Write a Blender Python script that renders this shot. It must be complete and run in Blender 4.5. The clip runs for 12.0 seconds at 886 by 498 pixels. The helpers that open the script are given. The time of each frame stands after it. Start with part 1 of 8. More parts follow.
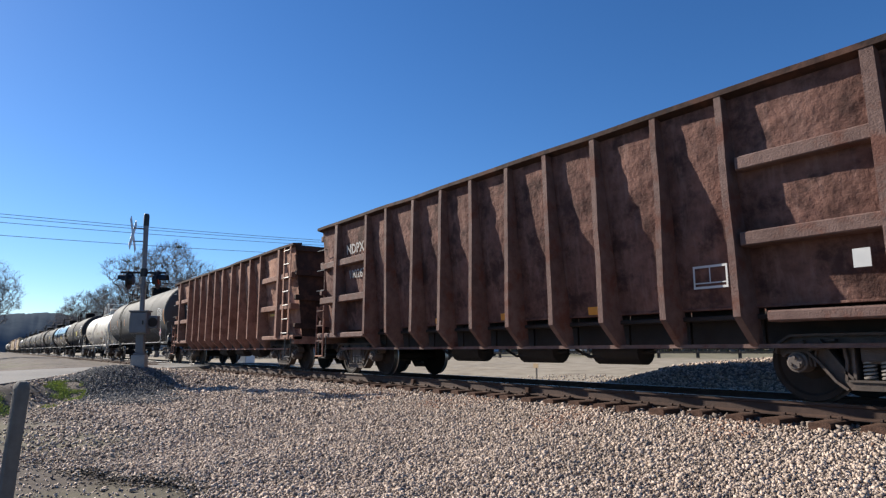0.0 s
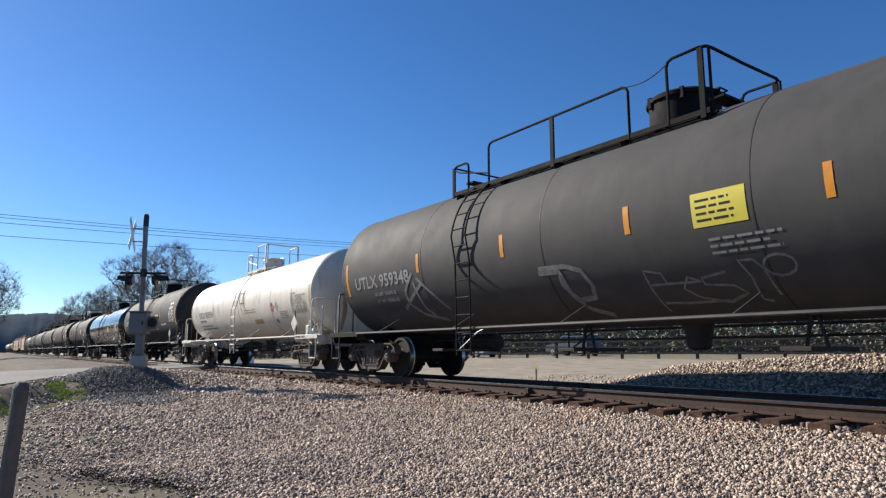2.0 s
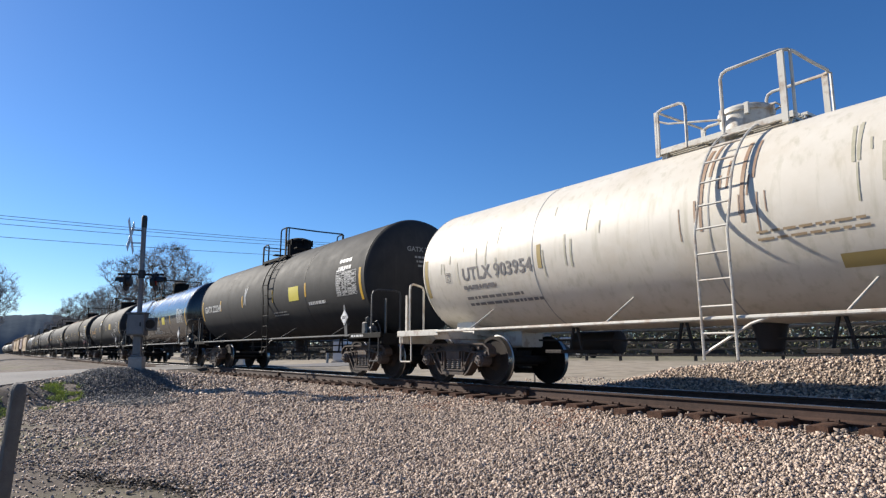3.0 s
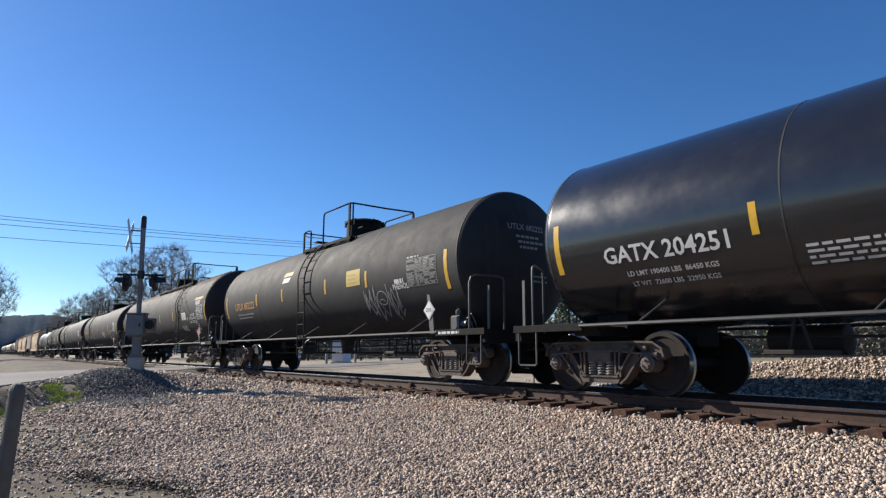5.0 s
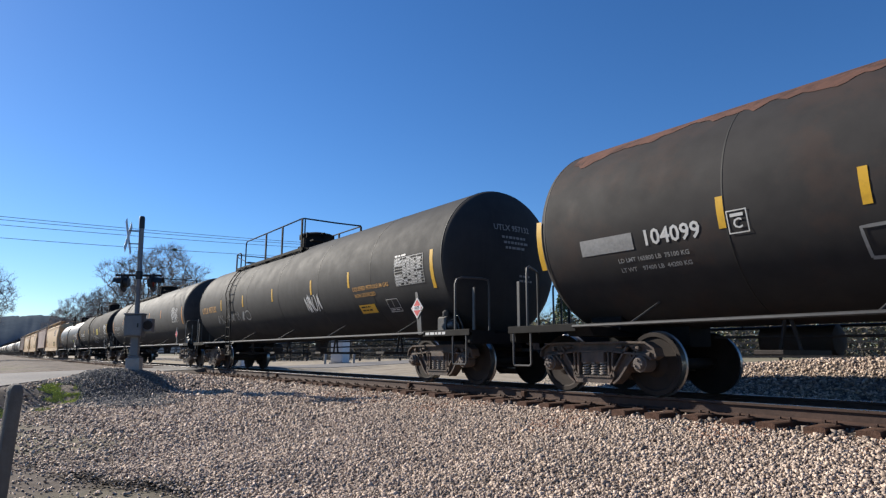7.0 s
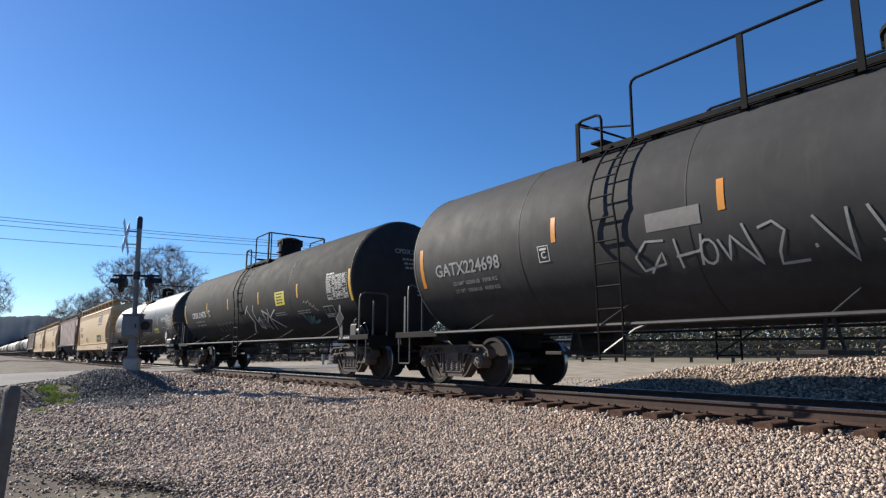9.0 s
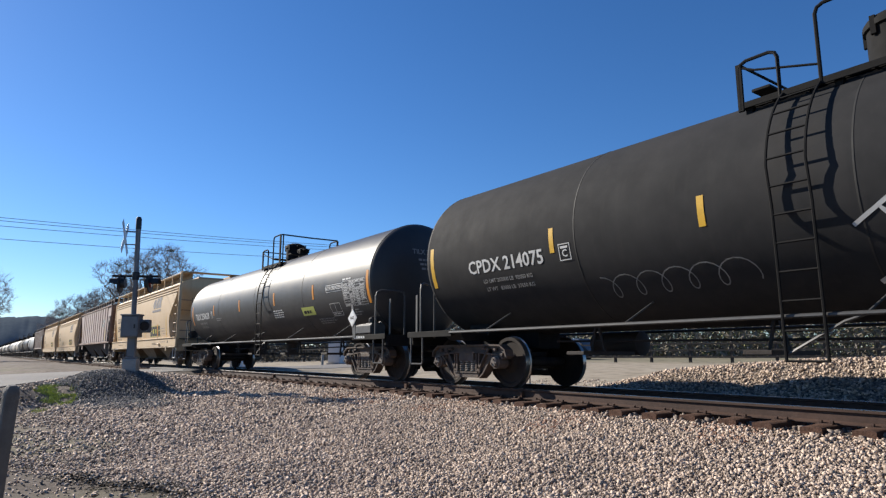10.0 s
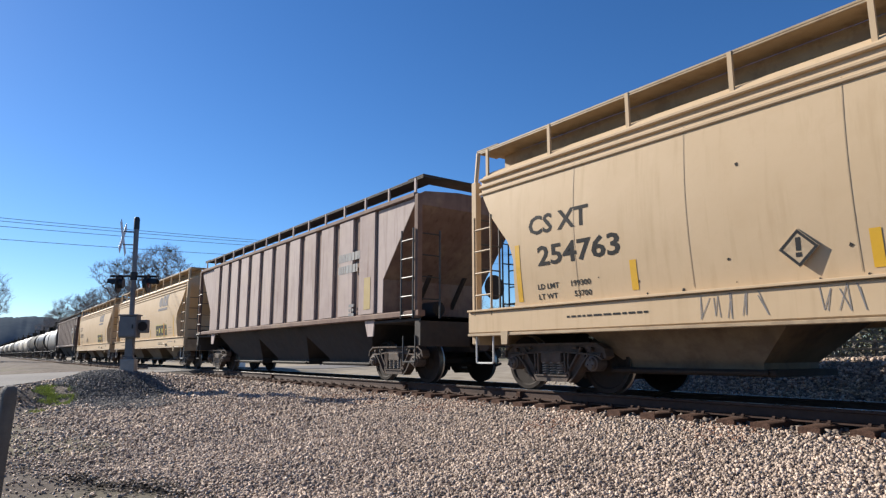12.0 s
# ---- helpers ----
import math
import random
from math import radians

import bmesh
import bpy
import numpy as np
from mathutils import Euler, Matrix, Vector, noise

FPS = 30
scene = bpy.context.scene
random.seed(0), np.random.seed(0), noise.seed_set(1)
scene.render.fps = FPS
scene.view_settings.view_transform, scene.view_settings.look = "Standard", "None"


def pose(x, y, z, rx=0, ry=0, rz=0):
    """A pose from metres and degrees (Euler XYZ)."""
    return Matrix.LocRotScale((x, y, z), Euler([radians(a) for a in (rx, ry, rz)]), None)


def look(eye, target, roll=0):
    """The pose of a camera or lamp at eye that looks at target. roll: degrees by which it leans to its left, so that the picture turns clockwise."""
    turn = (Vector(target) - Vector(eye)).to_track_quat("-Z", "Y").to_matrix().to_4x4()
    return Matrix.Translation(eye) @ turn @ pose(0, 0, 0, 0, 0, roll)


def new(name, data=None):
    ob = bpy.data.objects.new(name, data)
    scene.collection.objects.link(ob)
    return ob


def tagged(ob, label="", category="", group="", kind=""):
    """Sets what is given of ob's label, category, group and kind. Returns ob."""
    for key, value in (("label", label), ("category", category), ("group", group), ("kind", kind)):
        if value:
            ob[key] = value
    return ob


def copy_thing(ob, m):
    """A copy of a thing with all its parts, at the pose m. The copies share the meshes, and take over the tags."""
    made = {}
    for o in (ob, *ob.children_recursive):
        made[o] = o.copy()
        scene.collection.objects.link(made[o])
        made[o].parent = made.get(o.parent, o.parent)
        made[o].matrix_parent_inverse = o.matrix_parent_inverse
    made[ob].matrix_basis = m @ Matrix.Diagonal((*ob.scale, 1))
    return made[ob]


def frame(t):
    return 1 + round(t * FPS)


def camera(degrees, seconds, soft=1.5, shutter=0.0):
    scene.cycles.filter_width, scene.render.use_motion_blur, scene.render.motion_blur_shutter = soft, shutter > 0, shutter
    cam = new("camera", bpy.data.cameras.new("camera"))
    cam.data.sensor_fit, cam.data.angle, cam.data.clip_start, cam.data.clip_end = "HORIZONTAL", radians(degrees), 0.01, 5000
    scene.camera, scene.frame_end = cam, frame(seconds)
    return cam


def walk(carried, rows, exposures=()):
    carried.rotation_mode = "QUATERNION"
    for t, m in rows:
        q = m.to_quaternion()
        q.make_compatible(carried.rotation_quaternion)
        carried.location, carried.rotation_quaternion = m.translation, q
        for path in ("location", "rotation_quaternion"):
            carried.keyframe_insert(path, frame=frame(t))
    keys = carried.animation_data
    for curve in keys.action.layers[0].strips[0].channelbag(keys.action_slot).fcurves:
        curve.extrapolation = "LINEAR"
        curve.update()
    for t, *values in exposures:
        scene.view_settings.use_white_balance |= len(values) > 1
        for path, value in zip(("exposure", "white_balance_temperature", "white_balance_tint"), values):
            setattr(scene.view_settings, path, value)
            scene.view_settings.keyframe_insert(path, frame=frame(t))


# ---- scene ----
# ---------------------------------------------------------------- camera
cam = camera(70.0, 12.0, soft=1.3)
EYE = (0.0, 0.0, 0.60)  # rail heads lie at z = 0
CAMERA_ROWS = [
    (0.0, 99.130, 0.00, 54.560), (1.5, 99.130, 0.00, 54.560), (2.0, 99.189, -0.03, 54.529), (2.5, 99.241, -0.04, 54.434),
    (3.0, 99.346, -0.10, 54.382), (5.0, 99.419, -0.15, 54.319), (5.5, 99.429, -0.14, 54.309), (6.0, 99.435, -0.13, 54.272),
    (6.5, 99.440, -0.12, 54.235), (7.0, 99.450, -0.12, 54.194), (9.0, 99.482, -0.09, 54.026), (9.5, 99.503, -0.08, 53.995),
    (10.0, 99.503, -0.05, 53.963), (10.5, 99.503, -0.03, 53.916), (11.0, 99.503, -0.02, 53.869), (11.5, 99.503, -0.02, 53.848),
    (12.0, 99.513, -0.02, 53.822),
]
walk(cam, [(t, pose(*EYE, rx, ry, rz)) for t, rx, ry, rz in CAMERA_ROWS])

# ---------------------------------------------------------------- light
SUN_AZ, SUN_EL = 22.0, 28.0  # degrees off the track on the near side, degrees above the horizon
_to_sun = Vector((-math.cos(radians(SUN_AZ)) * math.cos(radians(SUN_EL)), -math.sin(radians(SUN_AZ)) * math.cos(radians(SUN_EL)),
                  math.sin(radians(SUN_EL))))
world = bpy.data.worlds.new("sky")
scene.world = world
world.use_nodes = True
_n = world.node_tree.nodes
_sky = _n.new("ShaderNodeTexSky")
_sky.sky_type = "NISHITA"
_sky.sun_disc = False
_sky.sun_elevation = radians(SUN_EL)
_sky.sun_rotation = math.atan2(_to_sun.x, _to_sun.y)
_sky.altitude, _sky.air_density, _sky.dust_density, _sky.ozone_density = 100.0, 0.9, 0.12, 6.0
_deep = _n.new("ShaderNodeHueSaturation")
_deep.inputs["Saturation"].default_value = 1.14
_deep.inputs["Hue"].default_value = 0.504
world.node_tree.links.new(_sky.outputs["Color"], _deep.inputs["Color"])
world.node_tree.links.new(_deep.outputs["Color"], _n["Background"].inputs["Color"])
_n["Background"].inputs["Strength"].default_value = 0.082
_sun = bpy.data.lights.new("sun", "SUN")
_sun.energy, _sun.angle, _sun.color = 5.0, radians(0.53), (1.0, 0.93, 0.82)
_sun_ob = new("sun", _sun)
_sun_ob.matrix_world = look(_to_sun * 100.0, (0, 0, 0))
scene.view_settings.exposure = 0.74

V = 19.1           # speed of the train along +x, metres a second
TRACK_Y = 8.8       # centre line of the track
RNG = random.Random(7)


# ---------------------------------------------------------------- materials
def material(name, c1, c2, rough=0.6, metal=0.0, grain=6.0, big=0.7, bump=0.15, streak=0.0, streak_col=None, spec=0.5,
             stain=0.0, stain_col=(0.05, 0.03, 0.02), coat=0.0, island=0.0, bump_scale=40.0, stain_scale=1.3, bump_dist=0.02, vary=0.0):
    """Two colours mixed by noise at two scales, vertical streaks, blotchy stains and fine relief, in object space."""
    m = bpy.data.materials.new(name)
    m.use_nodes = True
    nt = m.node_tree
    n, ln = nt.nodes, nt.links
    b = n["Principled BSDF"]
    tc = n.new("ShaderNodeTexCoord")

    def noise_tex(scale, detail=5.0, vec=None, rough_=0.6):
        t = n.new("ShaderNodeTexNoise")
        t.inputs["Scale"].default_value, t.inputs["Detail"].default_value, t.inputs["Roughness"].default_value = scale, detail, rough_
        ln.new(vec or tc.outputs["Object"], t.inputs["Vector"])
        return t.outputs["Fac"]

    def ramp(fac, lo, hi):
        r = n.new("ShaderNodeMapRange")
        r.inputs["From Min"].default_value, r.inputs["From Max"].default_value = lo, hi
        ln.new(fac, r.inputs["Value"])
        return r.outputs["Result"]

    def mix(fac, a, c):
        k = n.new("ShaderNodeMix")
        k.data_type = "RGBA"
        ln.new(fac, k.inputs["Factor"])
        for s, val in (("A", a), ("B", c)):
            sock = [i for i in k.inputs if i.name == s and i.type == "RGBA"][0]
            if isinstance(val, tuple):
                sock.default_value = (*val, 1.0)
            else:
                ln.new(val, sock)
        return [o for o in k.outputs if o.type == "RGBA"][0]

    def math_node(op, a, c):
        k = n.new("ShaderNodeMath")
        k.operation = op
        for s, val in zip(k.inputs, (a, c)):
            if isinstance(val, (int, float)):
                s.default_value = val
            else:
                ln.new(val, s)
        return k.outputs[0]

    fac = math_node("ADD", math_node("MULTIPLY", ramp(noise_tex(grain), 0.3, 0.7), 0.5), math_node("MULTIPLY", ramp(noise_tex(big, 3.0), 0.3, 0.7), 0.5))
    if island > 0:
        g = n.new("ShaderNodeNewGeometry")
        fac = math_node("ADD", math_node("MULTIPLY", fac, 1 - island), math_node("MULTIPLY", g.outputs["Random Per Island"], island))
    if vary > 0:
        oi = n.new("ShaderNodeObjectInfo")
        fac = math_node("ADD", math_node("MULTIPLY", fac, 1 - vary), math_node("MULTIPLY", oi.outputs["Random"], vary))
    col = mix(fac, c1, c2)
    if streak > 0:
        mp = n.new("ShaderNodeMapping")
        mp.inputs["Scale"].default_value = (5.0, 5.0, 0.35)
        ln.new(tc.outputs["Object"], mp.inputs["Vector"])
        col = mix(math_node("MULTIPLY", ramp(noise_tex(1.6, 6.0, mp.outputs["Vector"]), 0.52, 0.75), streak), col, streak_col or stain_col)
    if stain > 0:
        col = mix(math_node("MULTIPLY", ramp(noise_tex(stain_scale, 8.0, None, 0.7), 0.5, 0.62), stain), col, stain_col)
    ln.new(col, b.inputs["Base Color"])
    rr = math_node("ADD", math_node("MULTIPLY", noise_tex(grain * 0.7), 0.25), rough - 0.12)
    ln.new(rr, b.inputs["Roughness"])
    b.inputs["Metallic"].default_value = metal
    b.inputs["Specular IOR Level"].default_value = spec
    b.inputs["Coat Weight"].default_value = coat
    b.inputs["Coat Roughness"].default_value = 0.12
    if bump > 0:
        bp = n.new("ShaderNodeBump")
        bp.inputs["Strength"].default_value, bp.inputs["Distance"].default_value = bump, bump_dist
        ln.new(noise_tex(bump_scale, 6.0), bp.inputs["Height"])
        ln.new(bp.outputs["Normal"], b.inputs["Normal"])
    return m


M = {}
M["tank_black"] = material("black tank paint", (0.0215, 0.0215, 0.0227), (0.038, 0.0376, 0.0385), 0.75, spec=0.19, grain=3, bump=0.03, streak=0.35, streak_col=(0.05, 0.047, 0.045), stain=0.2, stain_col=(0.043, 0.038, 0.036), stain_scale=0.7)
M["tank_matt"] = material("sooty matt tank paint", (0.0195, 0.0195, 0.0205), (0.034, 0.0335, 0.0343), 0.82, spec=0.13, grain=3, bump=0.03, streak=0.3, streak_col=(0.045, 0.042, 0.04), stain=0.2, stain_col=(0.04, 0.036, 0.034), stain_scale=0.7)
M["tank_gloss"] = material("glossy black tank paint", (0.010, 0.010, 0.012), (0.016, 0.016, 0.018), 0.24, grain=3, bump=0.015, streak=0.15, streak_col=(0.03, 0.03, 0.03), coat=0.6)
M["tank_semi"] = material("satin black tank paint", (0.024, 0.024, 0.026), (0.039, 0.0385, 0.040), 0.48, spec=0.36, grain=3, bump=0.02, streak=0.2, streak_col=(0.045, 0.04, 0.036))
M["tank_grey"] = material("dusty grey tank paint", (0.048, 0.0468, 0.0458), (0.08, 0.0772, 0.0752), 0.75, spec=0.22, grain=2, bump=0.03, streak=0.3, streak_col=(0.035, 0.033, 0.032))
M["tank_dusty"] = material("dusty black tank paint", (0.028, 0.028, 0.0292), (0.050, 0.0493, 0.05), 0.73, spec=0.21, grain=3, bump=0.03, streak=0.35, streak_col=(0.07, 0.066, 0.063))
M["tank_rusty"] = material("black tank paint with rust bloom", (0.0215, 0.0203, 0.0208), (0.040, 0.0372, 0.0368), 0.76, spec=0.18, grain=3, bump=0.04, stain=0.3, stain_col=(0.07, 0.04, 0.03), stain_scale=0.9)
M["tank_white"] = material("dirty cream tank paint", (0.585, 0.53, 0.44), (0.69, 0.64, 0.555), 0.5, grain=3, bump=0.03, streak=0.55, streak_col=(0.36, 0.33, 0.22), stain=0.18, stain_col=(0.50, 0.40, 0.27), stain_scale=1.1)
M["tank_pale"] = material("pale grey tank paint", (0.273, 0.273, 0.273), (0.39, 0.3822, 0.3666), 0.5, grain=3, bump=0.03, streak=0.5, streak_col=(0.117, 0.1014, 0.078))
M["white_trim"] = material("white trim paint with rust", (0.546, 0.5148, 0.4446), (0.6084, 0.5772, 0.5148), 0.5, bump=0.1, stain=0.5, stain_col=(0.234, 0.1092, 0.0312), stain_scale=4)
M["black_trim"] = material("black frame paint", (0.006, 0.006, 0.006), (0.014, 0.013, 0.013), 0.8, bump=0.1, spec=0.15)
M["pipe"] = material("worn steel pipe", (0.0351, 0.0351, 0.0367), (0.0858, 0.0842, 0.0819), 0.5, metal=0.3, bump=0.05)
M["truck"] = material("dirty cast steel", (0.042, 0.033, 0.028), (0.125, 0.097, 0.082), 0.75, spec=0.3, bump=0.3, stain=0.6, stain_col=(0.13, 0.085, 0.062), stain_scale=5)
M["wheel"] = material("brown worn wheel steel", (0.014, 0.011, 0.010), (0.036, 0.027, 0.022), 0.75, spec=0.2, bump=0.15)
M["bearing"] = material("dusty grey-brown bearing cap", (0.06, 0.048, 0.042), (0.15, 0.12, 0.105), 0.65, metal=0.2, bump=0.15, stain=0.4, stain_col=(0.03, 0.022, 0.018), stain_scale=9)
M["coil"] = material("worn pale spring steel", (0.16, 0.14, 0.125), (0.30, 0.27, 0.245), 0.5, metal=0.3, bump=0.05)
M["tread"] = material("bright worn wheel tread", (0.273, 0.2652, 0.2574), (0.351, 0.3432, 0.3276), 0.3, metal=0.9, bump=0.02)
M["seam"] = material("grimy weld seam", (0.0094, 0.0094, 0.0094), (0.0195, 0.0179, 0.0156), 0.7, bump=0.1)
M["yellow"] = material("yellow reflective tape", (0.585, 0.3276, 0.0156), (0.663, 0.39, 0.0312), 0.4, bump=0.02, stain=0.25, stain_col=(0.195, 0.1092, 0.0156), stain_scale=6)
M["lemon"] = material("yellow notice panel", (0.585, 0.4836, 0.039), (0.624, 0.5304, 0.078), 0.5, bump=0.02)
M["orange"] = material("orange reflective tape", (0.585, 0.2106, 0.0078), (0.663, 0.2574, 0.0156), 0.4, bump=0.02, stain=0.2, stain_col=(0.195, 0.078, 0.0156), stain_scale=6)
M["white_ink"] = material("white stencil paint", (0.468, 0.468, 0.4524), (0.585, 0.5772, 0.5616), 0.6, bump=0.0)
M["faded_ink"] = material("faded white stencil paint", (0.1716, 0.1716, 0.1716), (0.312, 0.312, 0.3042), 0.7, bump=0.0, grain=20)
M["worn_ink"] = material("worn white stencil paint", (0.10, 0.07, 0.06), (0.62, 0.60, 0.57), 0.7, bump=0.0, grain=26, big=7)
M["dark_ink"] = material("dark stencil paint", (0.012, 0.012, 0.014), (0.03, 0.03, 0.03), 0.75, spec=0.2, bump=0.0)
M["spray"] = material("grey spray paint", (0.195, 0.195, 0.195), (0.39, 0.39, 0.3822), 0.7, bump=0.0, grain=12)
M["pale_spray"] = material("pale spray paint", (0.33, 0.33, 0.33), (0.52, 0.52, 0.51), 0.7, bump=0.0, grain=14)
M["haze_spray"] = material("thin grey spray haze", (0.07, 0.07, 0.07), (0.26, 0.26, 0.255), 0.75, bump=0.0, grain=22, big=9)
M["teal"] = material("teal spray paint", (0.039, 0.1326, 0.156), (0.078, 0.195, 0.2106), 0.7, bump=0.0, grain=12)
M["red"] = material("red placard", (0.429, 0.0234, 0.0234), (0.507, 0.0468, 0.039), 0.5, bump=0.0)
M["rust"] = material("rusted gondola steel", (0.066, 0.033, 0.027), (0.245, 0.128, 0.10), 0.85, grain=7, big=1.2, bump=0.75, bump_scale=5, bump_dist=0.06, spec=0.15, stain=0.68, stain_col=(0.028, 0.016, 0.015), stain_scale=2.0, streak=0.5, streak_col=(0.29, 0.18, 0.15))
M["rust_orange"] = material("salmon-brown rusted steel", (0.17, 0.074, 0.052), (0.54, 0.315, 0.225), 0.85, grain=5, bump=0.5, bump_scale=5, bump_dist=0.04, spec=0.15, stain=0.9, stain_col=(0.07, 0.03, 0.024), stain_scale=2.0, streak=0.35, streak_col=(0.38, 0.16, 0.085))
M["rust_rib"] = material("rusted rib steel", (0.085, 0.05, 0.043), (0.21, 0.135, 0.115), 0.8, grain=7, bump=0.5, spec=0.2, stain=0.7, stain_col=(0.13, 0.045, 0.028), stain_scale=2)
# Colour lowered further to put the shade under the cars into it.
M["rust_black"] = material("sooty underframe steel deepened for shade", (0.012, 0.0096, 0.0084), (0.03, 0.021, 0.0168), 0.8, bump=0.3)
# Dark rust of the top chords; also paints the shade of the forward ends.
M["rust_dark"] = material("dark rusty steel, also for shaded front ends", (0.026, 0.018, 0.016), (0.075, 0.042, 0.033), 0.85, grain=6, bump=0.5, bump_scale=3, bump_dist=0.05, spec=0.15, stain=0.5, stain_col=(0.13, 0.06, 0.04), stain_scale=2.2)
M["tan"] = material("tan hopper paint", (0.49, 0.357, 0.218), (0.565, 0.425, 0.275), 0.65, spec=0.2, grain=2, big=0.4, bump=0.05, streak=0.35, streak_col=(0.37, 0.26, 0.14), bump_scale=2, bump_dist=0.06, stain=0.15, stain_col=(0.38, 0.25, 0.135), stain_scale=2)
# Darker tan: the shade below the sill is put into the bay colour.
M["tan_shaded"] = material("stained tan paint darkened for sill shade", (0.11, 0.078, 0.05), (0.20, 0.145, 0.09), 0.7, grain=5, bump=0.15, stain=0.5, stain_col=(0.06, 0.04, 0.028), stain_scale=2)
M["tan_dirty"] = material("grimy tan paint", (0.312, 0.2184, 0.1248), (0.4056, 0.3042, 0.1872), 0.6, grain=5, bump=0.15, stain=0.4, stain_col=(0.156, 0.0936, 0.0546), stain_scale=3)
M["maroon"] = material("faded brown hopper paint", (0.14, 0.088, 0.07), (0.24, 0.162, 0.13), 0.75, spec=0.2, grain=4, bump=0.1, streak=0.6, streak_col=(0.08, 0.048, 0.038), stain=0.4, stain_col=(0.34, 0.26, 0.18), stain_scale=0.7)
M["maroon_rib"] = material("faded pinkish rib paint", (0.31, 0.235, 0.215), (0.52, 0.44, 0.405), 0.75, spec=0.2, grain=3, bump=0.1, streak=0.55, streak_col=(0.135, 0.075, 0.058), stain=0.4, stain_col=(0.47, 0.385, 0.32), stain_scale=0.8, vary=0.55)
M["hopper_dark"] = material("dark stained hopper steel", (0.022, 0.018, 0.016), (0.05, 0.04, 0.034), 0.8, bump=0.2, stain=0.4)
M["rail_side"] = material("rusty rail steel", (0.035, 0.02, 0.015), (0.085, 0.048, 0.035), 0.75, grain=10, bump=0.2, spec=0.3)
M["rail_top"] = material("polished rail head", (0.351, 0.3354, 0.3276), (0.429, 0.4134, 0.4056), 0.28, metal=0.9, bump=0.02)
M["tie"] = material("weathered brown sleeper timber", (0.045, 0.024, 0.016), (0.12, 0.066, 0.046), 0.9, grain=12, bump=0.5, spec=0.2, stain=0.4, stain_col=(0.15, 0.085, 0.06), stain_scale=3)
M["aluminium"] = material("dull aluminium", (0.13, 0.133, 0.14), (0.20, 0.203, 0.21), 0.6, metal=0.3, bump=0.05)
M["sign_white"] = material("white sign sheet", (0.585, 0.585, 0.585), (0.6396, 0.6396, 0.6396), 0.5, bump=0.02)
M["black_metal"] = material("black lamp housing", (0.0094, 0.0094, 0.0101), (0.0156, 0.0156, 0.0156), 0.5, bump=0.02)
M["concrete"] = material("weathered concrete", (0.2808, 0.2652, 0.2418), (0.3744, 0.3588, 0.3354), 0.85, grain=10, bump=0.3, stain=0.3, stain_col=(0.156, 0.1404, 0.1248), stain_scale=4)
M["stake"] = material("weathered grey post", (0.10, 0.09, 0.078), (0.19, 0.17, 0.15), 0.85, grain=14, bump=0.35, streak=0.5, streak_col=(0.08, 0.065, 0.055))
M["asphalt"] = material("worn pale asphalt", (0.135, 0.124, 0.113), (0.192, 0.177, 0.162), 0.9, grain=8, big=0.3, bump=0.3, stain=0.3, stain_col=(0.1092, 0.1014, 0.0936), stain_scale=1)
M["stone"] = material("pale ballast stone", (0.082, 0.056, 0.042), (0.735, 0.58, 0.46), 0.85, grain=30, bump=0.25, island=0.8, bump_scale=80)
M["rust_stone"] = material("rust-stained ballast stone", (0.16, 0.075, 0.045), (0.42, 0.25, 0.17), 0.85, grain=30, bump=0.25, island=0.8, bump_scale=80)
M["track_stone"] = material("sooty ballast stone", (0.10, 0.075, 0.06), (0.30, 0.24, 0.20), 0.85, grain=30, bump=0.25, island=0.75, bump_scale=80)
M["dark_stone"] = material("grey crushed stone", (0.055, 0.053, 0.052), (0.24, 0.228, 0.218), 0.85, grain=30, bump=0.2, island=0.75, bump_scale=80)
M["bark"] = material("grey-brown bark", (0.10, 0.09, 0.085), (0.18, 0.16, 0.15), 0.9, bump=0.2)
M["twig"] = material("winter twigs", (0.16, 0.145, 0.14), (0.25, 0.225, 0.215), 0.9, bump=0.0)
M["pine"] = material("pine needles", (0.03, 0.05, 0.02), (0.08, 0.105, 0.045), 0.8, bump=0.0, island=0.6)
M["grass"] = material("fresh spring grass", (0.28, 0.34, 0.05), (0.50, 0.54, 0.12), 0.8, bump=0.0, island=0.6)
M["wood_fence"] = material("dark fence timber", (0.0234, 0.0203, 0.0172), (0.0468, 0.039, 0.0351), 0.85, bump=0.3)
# Blue-grey distance haze is mixed into the ridge colour.
M["hill"] = material("haze-tinted wooded hillside", (0.075, 0.095, 0.115), (0.12, 0.14, 0.155), 1.0, grain=0.25, big=0.04, bump=0.0, spec=0.0)
M["litter"] = material("dark leaf litter", (0.018, 0.012, 0.008), (0.07, 0.045, 0.028), 0.9, bump=0.0, island=0.8)
# White-silver car: the sky's blue on its shaded side is in the paint.
M["car_silver_tinted"] = material("white-silver car paint tinted with blue sky shade", (0.26, 0.33, 0.44), (0.30, 0.37, 0.48), 0.3, bump=0.0, coat=0.6)
M["car_dark"] = material("dark blue-grey car paint", (0.05, 0.06, 0.08), (0.06, 0.07, 0.09), 0.3, bump=0.0, coat=0.6)
M["car_glass"] = material("dark car glass", (0.012, 0.014, 0.017), (0.016, 0.018, 0.02), 0.15, bump=0.0)
M["rubber"] = material("black rubber", (0.012, 0.012, 0.012), (0.022, 0.022, 0.022), 0.85, bump=0.1)
M["wire"] = material("overhead wire", (0.039, 0.039, 0.0429), (0.0624, 0.0624, 0.0663), 0.6, bump=0.0)
M["red_lens"] = material("dark red signal lens", (0.12, 0.008, 0.006), (0.16, 0.012, 0.01), 0.2, bump=0.0)
